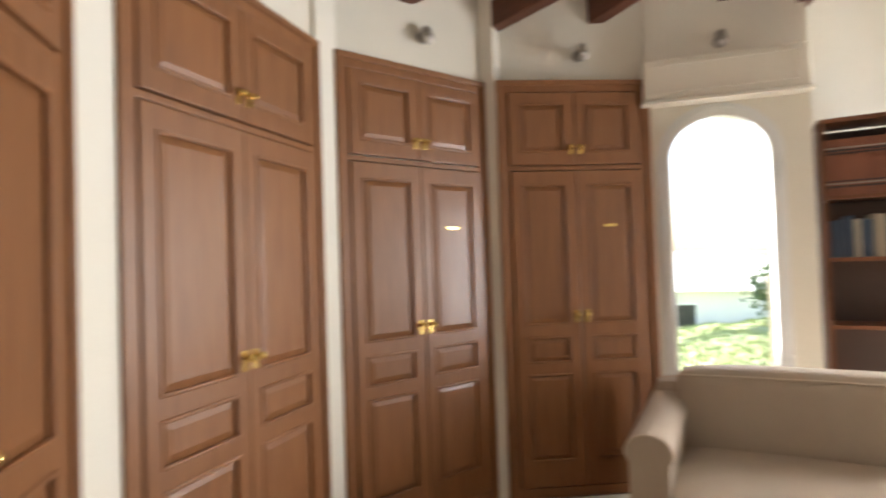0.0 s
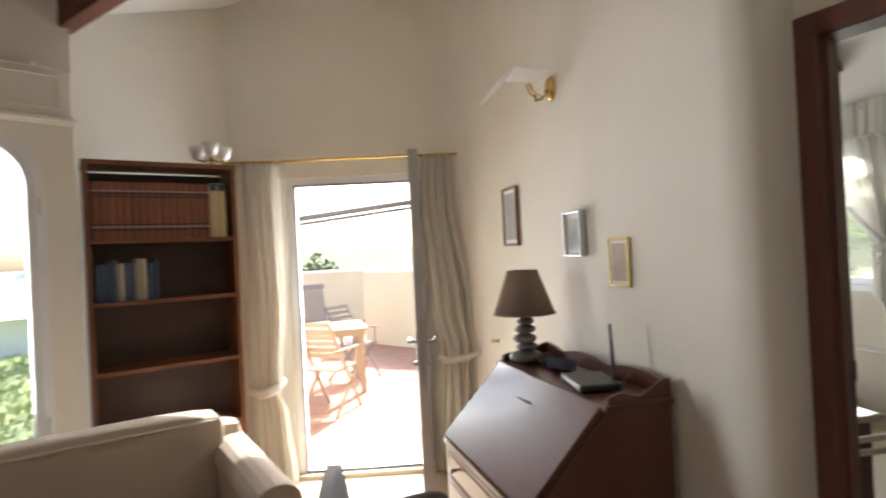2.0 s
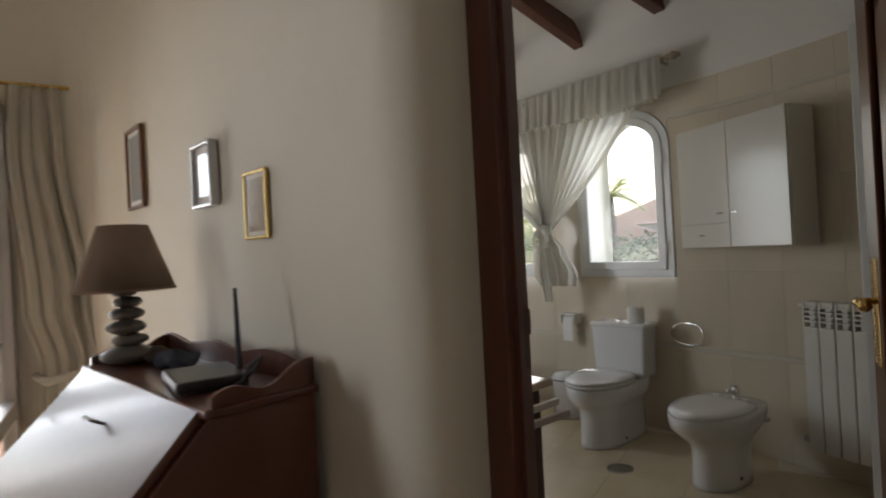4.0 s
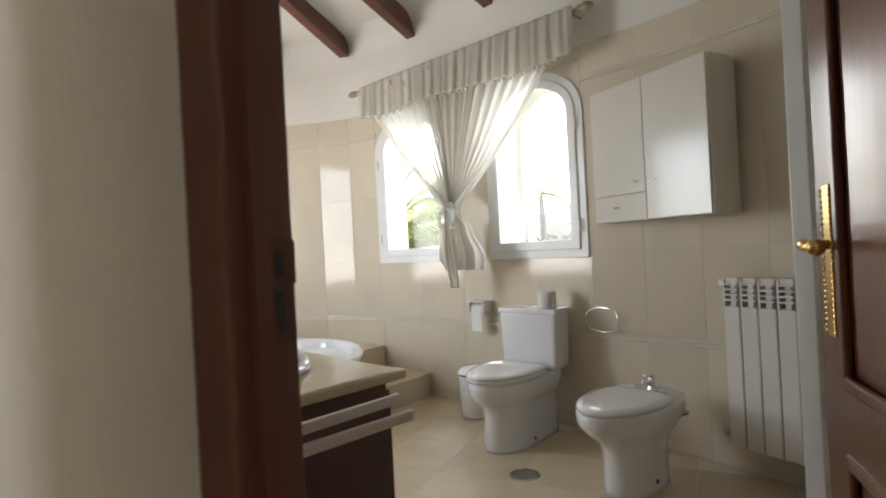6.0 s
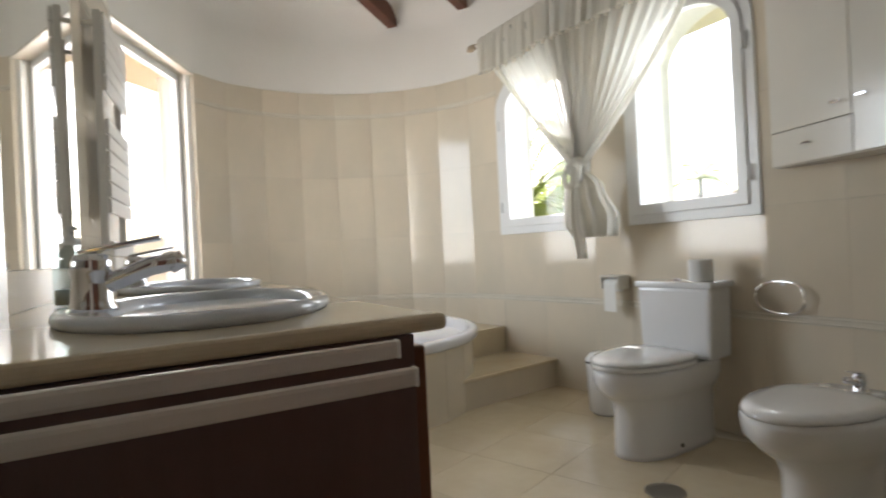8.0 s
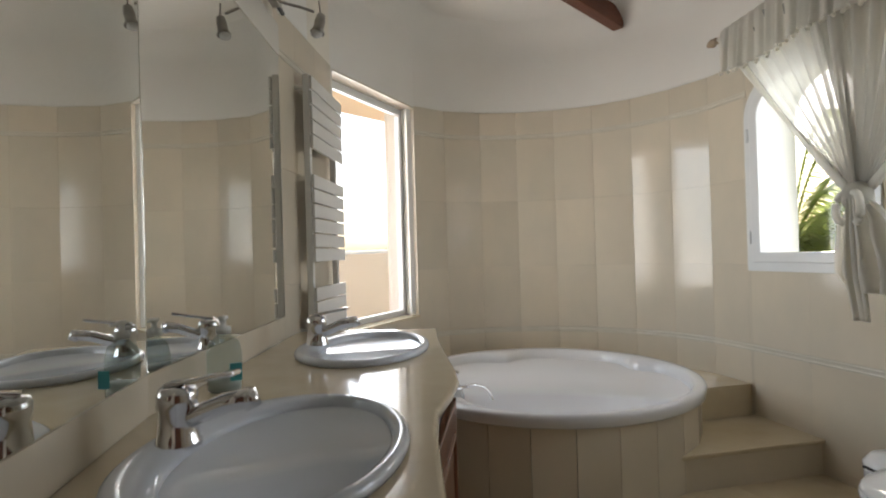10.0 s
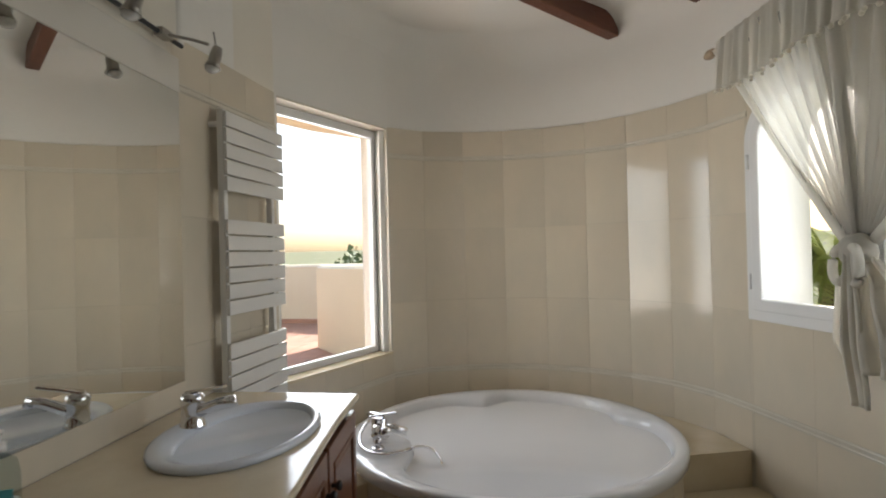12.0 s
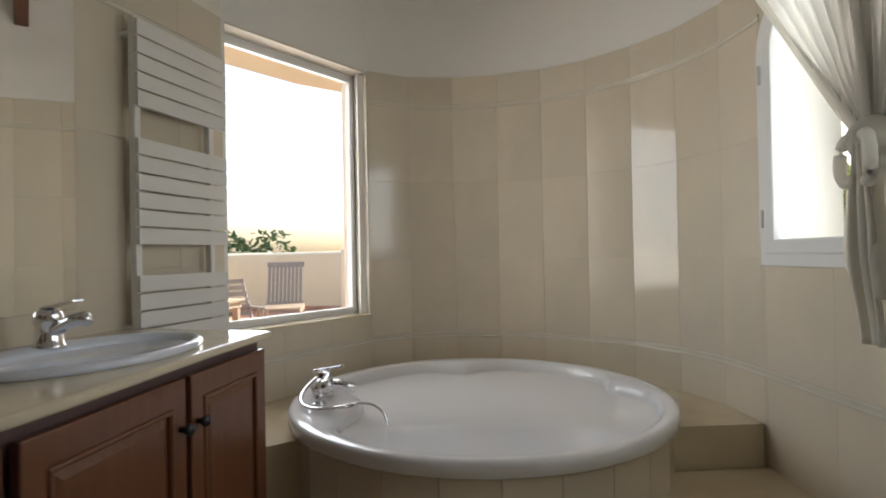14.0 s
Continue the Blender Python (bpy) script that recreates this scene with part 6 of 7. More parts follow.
# local -y points away from the wall
def toilet(x, y, rz):
    t = thing("toilet", "white ceramic close-coupled toilet with its lid closed", "toilet", (x, y, 0), rz)
    bm = bmesh.new()
    bowl_mesh(bm, [(0.0, 0.37, -0.205, 0.128, 0.4), (0.02, 0.37, -0.20, 0.124, 0.4), (0.18, 0.37, -0.195, 0.122, 0.4), (0.235, 0.37, -0.20, 0.127, 0.4), (0.27, 0.36, -0.25, 0.152, 0.4), (0.30, 0.36, -0.285, 0.172, 0.4), (0.335, 0.36, -0.30, 0.183, 0.4), (0.375, 0.36, -0.302, 0.186, 0.4), (0.39, 0.36, -0.295, 0.182, 0.4)])
    part("bowl", bm, CERAMIC, t, smooth=True)
    bm = bmesh.new()
    bowl_mesh(bm, [(0.396, 0.17, -0.305, 0.188, 0.6), (0.402, 0.175, -0.31, 0.192, 0.6), (0.412, 0.175, -0.31, 0.192, 0.6), (0.416, 0.17, -0.305, 0.187, 0.6)])
    seat = part("seat", bm, CERAMIC, t, "white plastic seat", True)
    bm = bmesh.new()
    bowl_mesh(bm, [(0.419, 0.17, -0.305, 0.188, 0.6), (0.425, 0.175, -0.31, 0.192, 0.6), (0.435, 0.17, -0.30, 0.186, 0.6), (0.442, 0.14, -0.25, 0.15, 0.6), (0.444, 0.06, -0.12, 0.07, 0.6)])
    part("lid", bm, CERAMIC, t, "white plastic lid", True)
    bm = bmesh.new()
    cyl(bm, (-0.09, 0.175, 0.42), (0.09, 0.175, 0.42), 0.012)
    part("lid_hinge", bm, CERAMIC, seat)
    bm = bmesh.new()
    box(bm, -0.195, 0.195, 0.20, 0.375, 0.39, 0.72, 0.02)
    for v in bm.verts:
        if v.co.z < 0.5:
            v.co.x *= 0.94
    part("cistern", bm, CERAMIC, t, smooth=False)
    bm = bmesh.new()
    box(bm, -0.205, 0.205, 0.19, 0.38, 0.715, 0.745, 0.010)
    lid = part("cistern_lid", bm, CERAMIC, t)
    bm = bmesh.new()
    lathe(bm, [(0.020, 0), (0.020, 0.008), (0.015, 0.011), (0, 0.011)], 16, (-0.03, 0.29, 0.745))
    part("flush_button", bm, CHROME, lid, "chrome flush button")
    for s in (-1, 1):
        bm = bmesh.new()
        lathe(bm, [(0.010, 0), (0.008, 0.005), (0, 0.006)], 10)
        bmesh.ops.transform(bm, matrix=pose(s * 0.124, 0.05, 0.035, 0, s * 90), verts=bm.verts[:])
        part("floor_bolt_cap", bm, BLACK, t)
    return t


TOI = Vector((2.955, 3.255))
toilet(TOI.x, TOI.y, -76.5)
pr = thing("toilet_roll", "white toilet paper roll standing on the cistern lid", "toilet roll", (0, 0, 0), 0)
pr.matrix_world = pose(TOI.x, TOI.y, 0, 0, 0, -76.5) @ pose(0.10, 0.285, 0.7455)
bm = bmesh.new()
lathe(bm, [(0.02, 0.0), (0.053, 0.0), (0.055, 0.004), (0.055, 0.096), (0.053, 0.1), (0.02, 0.1), (0.02, 0.0)], 28)
part("roll", bm, PAPER, pr, smooth=False)

BID = Vector((2.99, 2.46))
bd = thing("bidet", "white ceramic bidet with a closed lid and chrome tap", "bidet", (BID.x, BID.y, 0), -81)
bm = bmesh.new()
bowl_mesh(bm, [(0.0, 0.20, -0.17, 0.12, 0.6), (0.02, 0.20, -0.165, 0.115, 0.6), (0.18, 0.20, -0.165, 0.115, 0.6), (0.23, 0.21, -0.19, 0.13, 0.6), (0.28, 0.26, -0.27, 0.16, 0.6), (0.33, 0.29, -0.325, 0.185, 0.6), (0.375, 0.30, -0.335, 0.19, 0.6), (0.395, 0.295, -0.33, 0.186, 0.6)])
part("bowl", bm, CERAMIC, bd, smooth=True)
bm = bmesh.new()
bowl_mesh(bm, [(0.396, 0.14, -0.33, 0.18, 0.7), (0.402, 0.15, -0.335, 0.186, 0.7), (0.414, 0.145, -0.33, 0.18, 0.7), (0.421, 0.11, -0.26, 0.14, 0.7), (0.423, 0.05, -0.1, 0.06, 0.7)])
part("lid", bm, CERAMIC, bd, "white plastic lid", True)
for s in (-1, 1):
    bm = bmesh.new()
    cyl(bm, (s * 0.08, 0.165, 0.395), (s * 0.08, 0.165, 0.415), 0.016)
    part("lid_hinge", bm, CERAMIC, bd)
bm = bmesh.new()
cyl(bm, (0.11, 0.16, 0.30), (0.15, 0.26, 0.30), 0.012)
part("water_pipe", bm, STEEL, bd)
bm = bmesh.new()
lathe(bm, [(0.011, 0), (0.009, 0.005), (0, 0.006)], 10)
bmesh.ops.transform(bm, matrix=pose(0.115, 0.0, 0.05, 0, 90), verts=bm.verts[:])
part("floor_bolt_cap", bm, BLACK, bd)
q = pose(BID.x, BID.y, 0, 0, 0, -81) @ Vector((0.0, 0.225, 0.396))
mixer_tap(q.x, q.y, q.z, -81, "small chrome bidet tap", 0.72)

dr = thing("floor_drain", "round steel floor drain cover in the marble floor", "drain", (2.698, 2.875, 0.0), 0)
bm = bmesh.new()
lathe(bm, [(0.075, 0), (0.075, 0.003), (0.066, 0.005), (0.06, 0.0035), (0, 0.0045)], 32)
part("cover", bm, STEEL, dr, smooth=False)

# ---- wall cabinet, radiator, fittings ----
CB_L, CB_R = Vector((3.375, 2.925)), Vector((3.275, 2.18))
cn, crz = along(CB_L, CB_R)
wcb = thing("wall_cabinet", "glossy cream wall cabinet with two doors and a small drawer", "cabinet", (CB_L.x, CB_L.y, 1.225), crz)
part("carcass", boxes((0, cn, 0.018, 0.20, 0, 0.73), bevel=0.003), SATIN, wcb)
d1 = part("door", boxes((0.003, cn * 0.5 - 0.002, 0.0, 0.018, 0.145, 0.727), bevel=0.003), SATIN, wcb)
d2 = part("door", boxes((cn * 0.5 + 0.002, cn - 0.003, 0.0, 0.018, 0.003, 0.727), bevel=0.003), SATIN, wcb)
d3 = part("drawer", boxes((0.003, cn * 0.5 - 0.002, 0.0, 0.018, 0.003, 0.141), bevel=0.003), SATIN, wcb)
for d_, kx, kz in ((d1, cn * 0.5 - 0.05, 0.20), (d2, cn * 0.5 + 0.05, 0.20), (d3, cn * 0.25, 0.075)):
    bm = boxes((kx - 0.02, kx + 0.02, -0.022, -0.014, kz - 0.005, kz + 0.005), (kx - 0.004, kx + 0.004, -0.016, 0.0, kz - 0.004, kz + 0.004), bevel=0.002)
    part("knob", bm, CHROME, d_, "small chrome knob")

RA_L, RA_R = Vector((3.375, 2.21)), Vector((3.345, 1.73))
ran, rarz = along(RA_L, RA_R)
ra = thing("radiator", "white ribbed aluminium radiator on the tiled wall", "radiator", (RA_L.x, RA_L.y, 0), rarz)
ns = 6
for k in range(ns):
    x0, x1 = ran * k / ns, ran * (k + 1) / ns
    bm = bmesh.new()
    box(bm, x0 + 0.003, x1 - 0.003, -0.004, 0.014, 0.16, 0.80, 0.006)
    box(bm, x0 + 0.028, x1 - 0.028, 0.014, 0.085, 0.17, 0.90)
    box(bm, x0 + 0.010, x1 - 0.010, 0.004, 0.085, 0.905, 0.93, 0.006)
    for j in range(4):
        box(bm, x0 + 0.010, x1 - 0.010, -0.002, 0.06, 0.825 + 0.024 * j, 0.834 + 0.024 * j, 0.0, Matrix.Translation((0, 0, 0)))
    box(bm, x0 + 0.004, x0 + 0.012, -0.004, 0.07, 0.80, 0.925)
    part("section", bm, ENAMEL, ra)
bm = bmesh.new()
cyl(bm, (-0.03, 0.03, 0.905), (0.02, 0.03, 0.905), 0.016)
part("end_plug", bm, ENAMEL, ra)
bm = bmesh.new()
cyl(bm, (-0.045, 0.04, 0.20), (0.01, 0.04, 0.20), 0.014)
cyl(bm, (-0.045, 0.04, 0.20), (-0.045, 0.11, 0.20), 0.010)
part("valve", bm, STEEL, ra)
for xx in (0.1, ran - 0.1):
    bm = bmesh.new()
    cyl(bm, (xx, 0.08, 0.75), (xx, 0.15, 0.75), 0.01)
    part("bracket", bm, ENAMEL, ra)

tg = thing("towel_ring", "chrome towel ring on a white wall mount", "towel ring", (3.465, 2.965, 0.735), -86)
bm = bmesh.new()
lathe(bm, [(0.030, 0), (0.028, 0.02), (0.016, 0.032), (0, 0.034)], 18)
bmesh.ops.transform(bm, matrix=pose(0, 0.012, 0, 90), verts=bm.verts[:])
part("mount", bm, CERAMIC, tg, "white ceramic mount", True)
bm = bmesh.new()
pts = [(0.112 * math.copysign(abs(math.cos(a)) ** 0.75, math.cos(a)), -0.03 - 0.01 * math.cos(2 * a), -0.065 + 0.07 * math.copysign(abs(math.sin(a)) ** 0.85, math.sin(a))) for a in [2 * math.pi * k / 36 for k in range(37)]]
tube(bm, pts, 0.0055)
part("ring", bm, CHROME, tg, smooth=True)

ph = thing("paper_holder", "white wall-mounted toilet paper holder with a hanging roll", "paper holder", (3.335, 3.93, 0.74), -82)
part("cover", boxes((-0.075, 0.075, -0.09, 0.0, 0.0, 0.012), (-0.075, -0.062, -0.09, 0.0, -0.07, 0.0), (0.062, 0.075, -0.09, 0.0, -0.07, 0.0), bevel=0.004), SATIN, ph)
bm = bmesh.new()
cyl(bm, (-0.05, -0.05, -0.045), (0.05, -0.05, -0.045), 0.038, seg=24)
box(bm, -0.048, 0.048, -0.089, -0.087, -0.20, -0.045)
part("roll", bm, PAPER, ph, "white paper roll with a hanging sheet")
pb = thing("pedal_bin", "small white plastic bin with a tilted lid beside the toilet", "bin", (3.12, 3.80, 0.0), -70)
pb.scale = (1.0, 1.0, 0.9)
bm = bmesh.new()
lathe(bm, [(0.09, 0.0), (0.105, 0.02), (0.115, 0.30), (0.117, 0.31)], 28)
part("bucket", bm, CERAMIC, pb, smooth=True)
bm = bmesh.new()
lathe(bm, [(0.118, 0.0), (0.116, 0.02), (0.09, 0.055), (0.0, 0.07)], 28, (0, 0, 0.312))
part("lid", bm, CERAMIC, pb, smooth=True)
part("lid_slot", boxes((-0.05, 0.05, -0.122, -0.10, 0.318, 0.326)), BLACK, pb)

# shower screen
SPP = Vector((2.77, 1.60))
sh = thing("shower_screen", "white framed glass shower screen", "shower screen", (SPP.x, SPP.y, 0), 0)
part("post", boxes((-0.028, 0.028, -0.028, 0.028, 0.0, 2.06), bevel=0.004), PVC, sh, "white corner post")
part("seal", boxes((0.012, 0.020, -0.034, -0.026, 0.02, 2.04)), BLACK, sh)
for q in (Vector((2.36, 0.92)), Vector((3.36, 1.46))):
    n, rz = along(SPP, q)
    for nm, m_, dims in (("pane", GLASS, (0.028, n, -0.003, 0.003, 0.12, 2.02)), ("rail", PVC, (0.028, n, -0.018, 0.018, 2.02, 2.06)), ("rail", PVC, (0.028, n, -0.018, 0.018, 0.08, 0.12))):
        o = part(nm, boxes(dims), m_, sh)
        o.matrix_local = pose(0, 0, 0, 0, 0, rz)
        if nm == "pane":
            o.visible_shadow = False
bm = bmesh.new()
prism(bm, [(2.77, 1.63), (3.40, 1.49), (3.26, 1.12), (2.88, 0.66), (2.36, 0.60), (2.34, 0.92)][::-1], 0.0, 0.08)
bmesh.ops.recalc_face_normals(bm, faces=bm.faces[:])
part("tray", bm, CERAMIC, sh, "white shower tray")

# ---- bathroom curtain ----
RL, RR = Vector((2.905, 4.93)), Vector((3.325, 2.93))
cun, curz = along(RL, RR)
cd = thing("curtain_rod", "wooden curtain rod with turned ends over the bathroom windows", "curtain rod", (RL.x, RL.y, 2.44), curz)
bm = bmesh.new()
cyl(bm, (0, 0, 0), (cun, 0, 0), 0.012)
part("rod", bm, TEAK, cd)
for xx, s in ((0, -1), (cun, 1)):
    bm = bmesh.new()
    prof = [(0.013, 0), (0.022, 0.01), (0.014, 0.022), (0.027, 0.045), (0.022, 0.07), (0.012, 0.078), (0.016, 0.088), (0, 0.096)]
    lathe(bm, prof, 16)
    bmesh.ops.transform(bm, matrix=pose(xx, 0, 0, 0, s * 90), verts=bm.verts[:])
    part("finial", bm, TEAK, cd, smooth=True)
    bm = bmesh.new()
    cyl(bm, (xx - s * 0.06, 0, 0), (xx - s * 0.06, 0.20, 0), 0.008)
    part("bracket", bm, TEAK, cd)
bcn = thing("curtain", "sheer cream curtain pair knotted in the middle with a valance", "curtain", (RL.x, RL.y, 0), curz)
KX, KZ = cun * 0.49, 1.40


def drape2(x_outer, x_inner, seed, y0, folds, bow):
    """A panel that hangs from the rod and is drawn in to the knot; u runs from its outer edge inwards."""
    bm = bmesh.new()

    def fn(u, v):
        k = v ** (1.0 + bow * (1 - u))
        x_top = x_outer + (x_inner - x_outer) * u ** 0.85
        side = math.copysign(1.0, x_outer - x_inner)
        x = x_top + (KX + side * 0.015 * (1 - u) - x_top) * k
        z = 2.43 + (KZ - 2.43) * v - 0.05 * math.sin(math.pi * v) * (1 - u)
        amp = 0.010 + 0.020 * u * (1 - 0.5 * v)
        ph_ = 2 * math.pi * folds * u ** 0.8 + seed + 0.6 * math.sin(3 * v + 5 * u)
        return Vector((x, y0 - 0.015 * v + amp * (math.sin(ph_) + 0.35 * math.sin(2.1 * ph_ + seed)), z))

    sheet(bm, fn, 110, 50)
    edge = [fn(0.0, k / 24) for k in range(25)]
    return bm, edge


for nm, x_outer, x_inner, seed, y0, folds, bow in (("left_panel", 0.05, cun * 0.44, 1, -0.01, 7, -0.08), ("right_panel", cun - 0.10, cun * 0.34, 2, 0.015, 11, 0.14)):
    bm, edge = drape2(x_outer, x_inner, seed, y0, folds, bow)
    panel = thicken(part(nm, bm, VOILE, bcn, smooth=True), 0.0015)
    # the front edge, gathered into a thick fold
    bm = bmesh.new()

    def fold(u, v):
        p = edge[round(v * 24)]
        a = 2 * math.pi * u
        r_ = 0.026 + 0.008 * math.sin(7 * v + seed)
        return p + Vector((r_ * math.cos(a) * (1 + 0.2 * math.sin(3 * a + 4 * v)), r_ * 0.6 * math.sin(a) - 0.01, 0.0))

    sheet(bm, fold, 16, 24)
    part("gathered_edge", bm, SHEER, panel, smooth=True)
bm = bmesh.new()


def valance(u, v):
    scallop = 0.045 * abs(math.sin(math.pi * u * 3.0)) ** 0.7
    z = 2.462 - v * (0.245 + 0.012 * math.sin(11 * u) + 0.03 * u + 0.4 * scallop)
    ph_ = 2 * math.pi * 26 * u + 0.8 * math.sin(8 * u + 2 * v)
    return Vector((0.075 + (cun - 0.095) * u, -0.03 - 0.02 * v + (0.005 + 0.008 * v) * (math.sin(ph_) + 0.5 * math.sin(1.7 * ph_ + 1.3)), z))


sheet(bm, valance, 220, 16)
va_ = thicken(part("valance", bm, SHEER, bcn, smooth=True), 0.0015)
for k in range(46):
    u = (k + 0.5) / 46
    p = valance(u, 1.0)
    bm = bmesh.new()
    ball(bm, (p.x, p.y, p.z - 0.010), 0.010, 8)
    part("pompom", bm, CURTAIN, va_)
bm = bmesh.new()
ball(bm, (KX, -0.02, KZ - 0.01), 1.0, 22, (0.065, 0.05, 0.06))
for v in bm.verts:
    v.co += 0.014 * noise.noise_vector(v.co * 18)
part("knot", bm, SHEER, bcn, smooth=True)
bm = bmesh.new()
drape(bm, [(KZ, KX - 0.03, KX + 0.04, -0.01, 0.012), (KZ - 0.15, KX - 0.12, KX + 0.19, -0.02, 0.03), (KZ - 0.33, KX - 0.14, KX + 0.28, -0.02, 0.04), (KZ - 0.42, KX - 0.08, KX + 0.26, -0.02, 0.042)], 4, nu=50, nv=30, seed=3)
thicken(part("tail", bm, SHEER, bcn, smooth=True), 0.002)
bm = bmesh.new()
drape(bm, [(KZ, KX - 0.02, KX + 0.02, -0.06, 0.008), (KZ - 0.3, KX - 0.03, KX + 0.05, -0.06, 0.018), (KZ - 0.54, KX - 0.01, KX + 0.07, -0.05, 0.02)], 3, nu=30, nv=30, seed=6)
thicken(part("tail", bm, SHEER, bcn, smooth=True), 0.002)
for s in (-1, 1):
    bm = bmesh.new()
    tube(bm, bezier((KX + s * 0.02, -0.06, KZ), (KX + s * 0.07, -0.07, KZ + 0.02), (KX + s * 0.08, -0.08, KZ - 0.14), (KX + s * 0.03, -0.06, KZ - 0.12)), 0.016, 10)
    part("bow_loop", bm, SHEER, bcn, smooth=True)

# ---- outside: ground, terrace ----
bm = bmesh.new()
bmesh.ops.create_grid(bm, x_segments=60, y_segments=60, size=1500)
for v in bm.verts:
    d = v.co.xy.length
    v.co.z = -3.2 + (11 * noise.noise(v.co * 0.004) + 4) * min(1, max(0, d - 60) / 200)
structure("ground", bm, LAND)
TCN, TRAD = (-3.2, 6.6), 6.25


def terrace_round(r_, a):
    return (TCN[0] + r_ * math.cos(radians(a)), TCN[1] + r_ * math.sin(radians(a)))


bm = bmesh.new()
ring_o = [terrace_round(TRAD + 0.25, a) for a in range(22, 119, 4)]
prism(bm, [(0.15, 4.05), (2.2, 6.3), *ring_o, (-2.35, 3.3), (-1.75, 3.98)], -0.4, -0.045)
bmesh.ops.recalc_face_normals(bm, faces=bm.faces[:])
structure("terrace_floor", bm, TERRACOTTA)
te = thing("terrace_tiling", "weathered terracotta terrace tiles", "terrace tiles", (0, 0, 0), 0, kind="structure")
fbm = bmesh.new()
box(fbm, 0.004, 0.326, 0.004, 0.326, -0.01, 0.0)
tme = bpy.data.meshes.new("terrace_tile")
fbm.to_mesh(tme)
fbm.free()
tme.materials.append(TERRACOTTA)
for i in range(-10, 2):
    for j in range(0, 24):
        cx, cy = 0.33 * i - 0.02, 4.12 + 0.33 * j
        if math.hypot(cx - TCN[0], cy - TCN[1]) < TRAD - 0.3 and cx > -1.5 - (cy - 4) * 0.36 and cx < 0.1 and cx + cy < 8.3:
            o = new("terrace_tile", tme)
            o.parent = te
            o.matrix_local = pose(cx, cy, -0.036)


def parapet(name, centre, r0, r1, a0, a1, z0, z1, mat, n=24):
    """A low round wall with a softly rounded coping."""
    bm = bmesh.new()
    w = r1 - r0
    rim = [(r0, z0), (r0, z1 - 0.05), (r0 + 0.2 * w, z1 - 0.012), (r0 + 0.5 * w, z1), (r1 - 0.2 * w, z1 - 0.012), (r1, z1 - 0.05), (r1, z0)]
    rings = lathe(bm, rim, n, (*centre, 0), a0=radians(a0), a1=radians(a1))
    for k in (0, n):
        bm.faces.new([r_[k] for r_ in rings])
    bmesh.ops.recalc_face_normals(bm, faces=bm.faces[:])
    return structure(name, bm, mat)


parapet("terrace_parapet", TCN, TRAD, TRAD + 0.25, 22, 118, -0.05, 1.22, RENDER, 30)
parapet("terrace_skirting", TCN, TRAD - 0.012, TRAD - 0.001, 22, 118, -0.04, 0.05, TERRACOTTA, 30)
# nearer stretch of parapet that curves in beside the bay window
parapet("terrace_parapet_inner", (1.2, 12.1), 3.35, 3.6, 217, 290, -0.05, 1.26, RENDER)
wall("terrace_side_parapet", (-2.3, 3.35), terrace_round(TRAD, 117), -0.05, 1.22, 0.25, RENDER)
# eave over the outer wall
inner = [(0.44, 4.1), (0.46, 4.62), (0.79, 5.52), *[(ARC_C[0] + (ARC_R + 0.31) * math.cos(a), ARC_C[1] + (ARC_R + 0.31) * math.sin(a)) for a in [a_start + (a_end - a_start) * k / 8 - 0.02 for k in range(1, 9)]], (3.62, 4.25), (3.75, 3.4), (3.84, 2.7), (3.83, 2.0)]
outer = []
for k, p in enumerate(inner):
    d = (Vector(inner[min(k + 1, len(inner) - 1)]) - Vector(inner[max(k - 1, 0)])).normalized()
    outer.append((p[0] - d.y * 0.62, p[1] + d.x * 0.62))
bm = bmesh.new()
for k in range(len(inner) - 1):
    prism(bm, [inner[k], outer[k], outer[k + 1], inner[k + 1]][::-1], 2.38, 2.60)
bmesh.ops.recalc_face_normals(bm, faces=bm.faces[:])
structure("eave", bm, RENDER)


# ---- terrace furniture ----
def folding_chair(x, y, rz, mat, label):
    t = thing("garden_chair", label, "chair", (x, y, -0.036), rz, "garden chairs")
    for s in (-0.21, 0.21):
        for p0, p1 in (((s, 0.26, 0.0), (s, -0.20, 0.45)), ((s * 0.92, -0.24, 0.0), (s * 0.92, 0.30, 0.92))):
            bm = bmesh.new()
            cyl(bm, p0, p1, 0.016, seg=6)
            part("leg", bm, mat, t)
        bm = boxes((s - 0.02, s + 0.02, -0.2, 0.24, 0.62, 0.64), bevel=0.004)
        part("arm_rest", bm, mat, t)
        bm = bmesh.new()
        cyl(bm, (s, -0.16, 0.45), (s, -0.17, 0.62), 0.012, seg=6)
        part("arm_post", bm, mat, t)
    for k in range(7):
        part("seat_slat", boxes((-0.21, 0.21, -0.21 + 0.06 * k, -0.165 + 0.06 * k, 0.435, 0.45)), mat, t)
    for k in range(6):
        z_ = 0.55 + 0.065 * k
        y_ = -0.24 + 0.54 * z_ / 0.92
        part("back_slat", boxes((-0.20, 0.20, y_ - 0.008, y_ + 0.008, z_, z_ + 0.045)), mat, t)
    return t


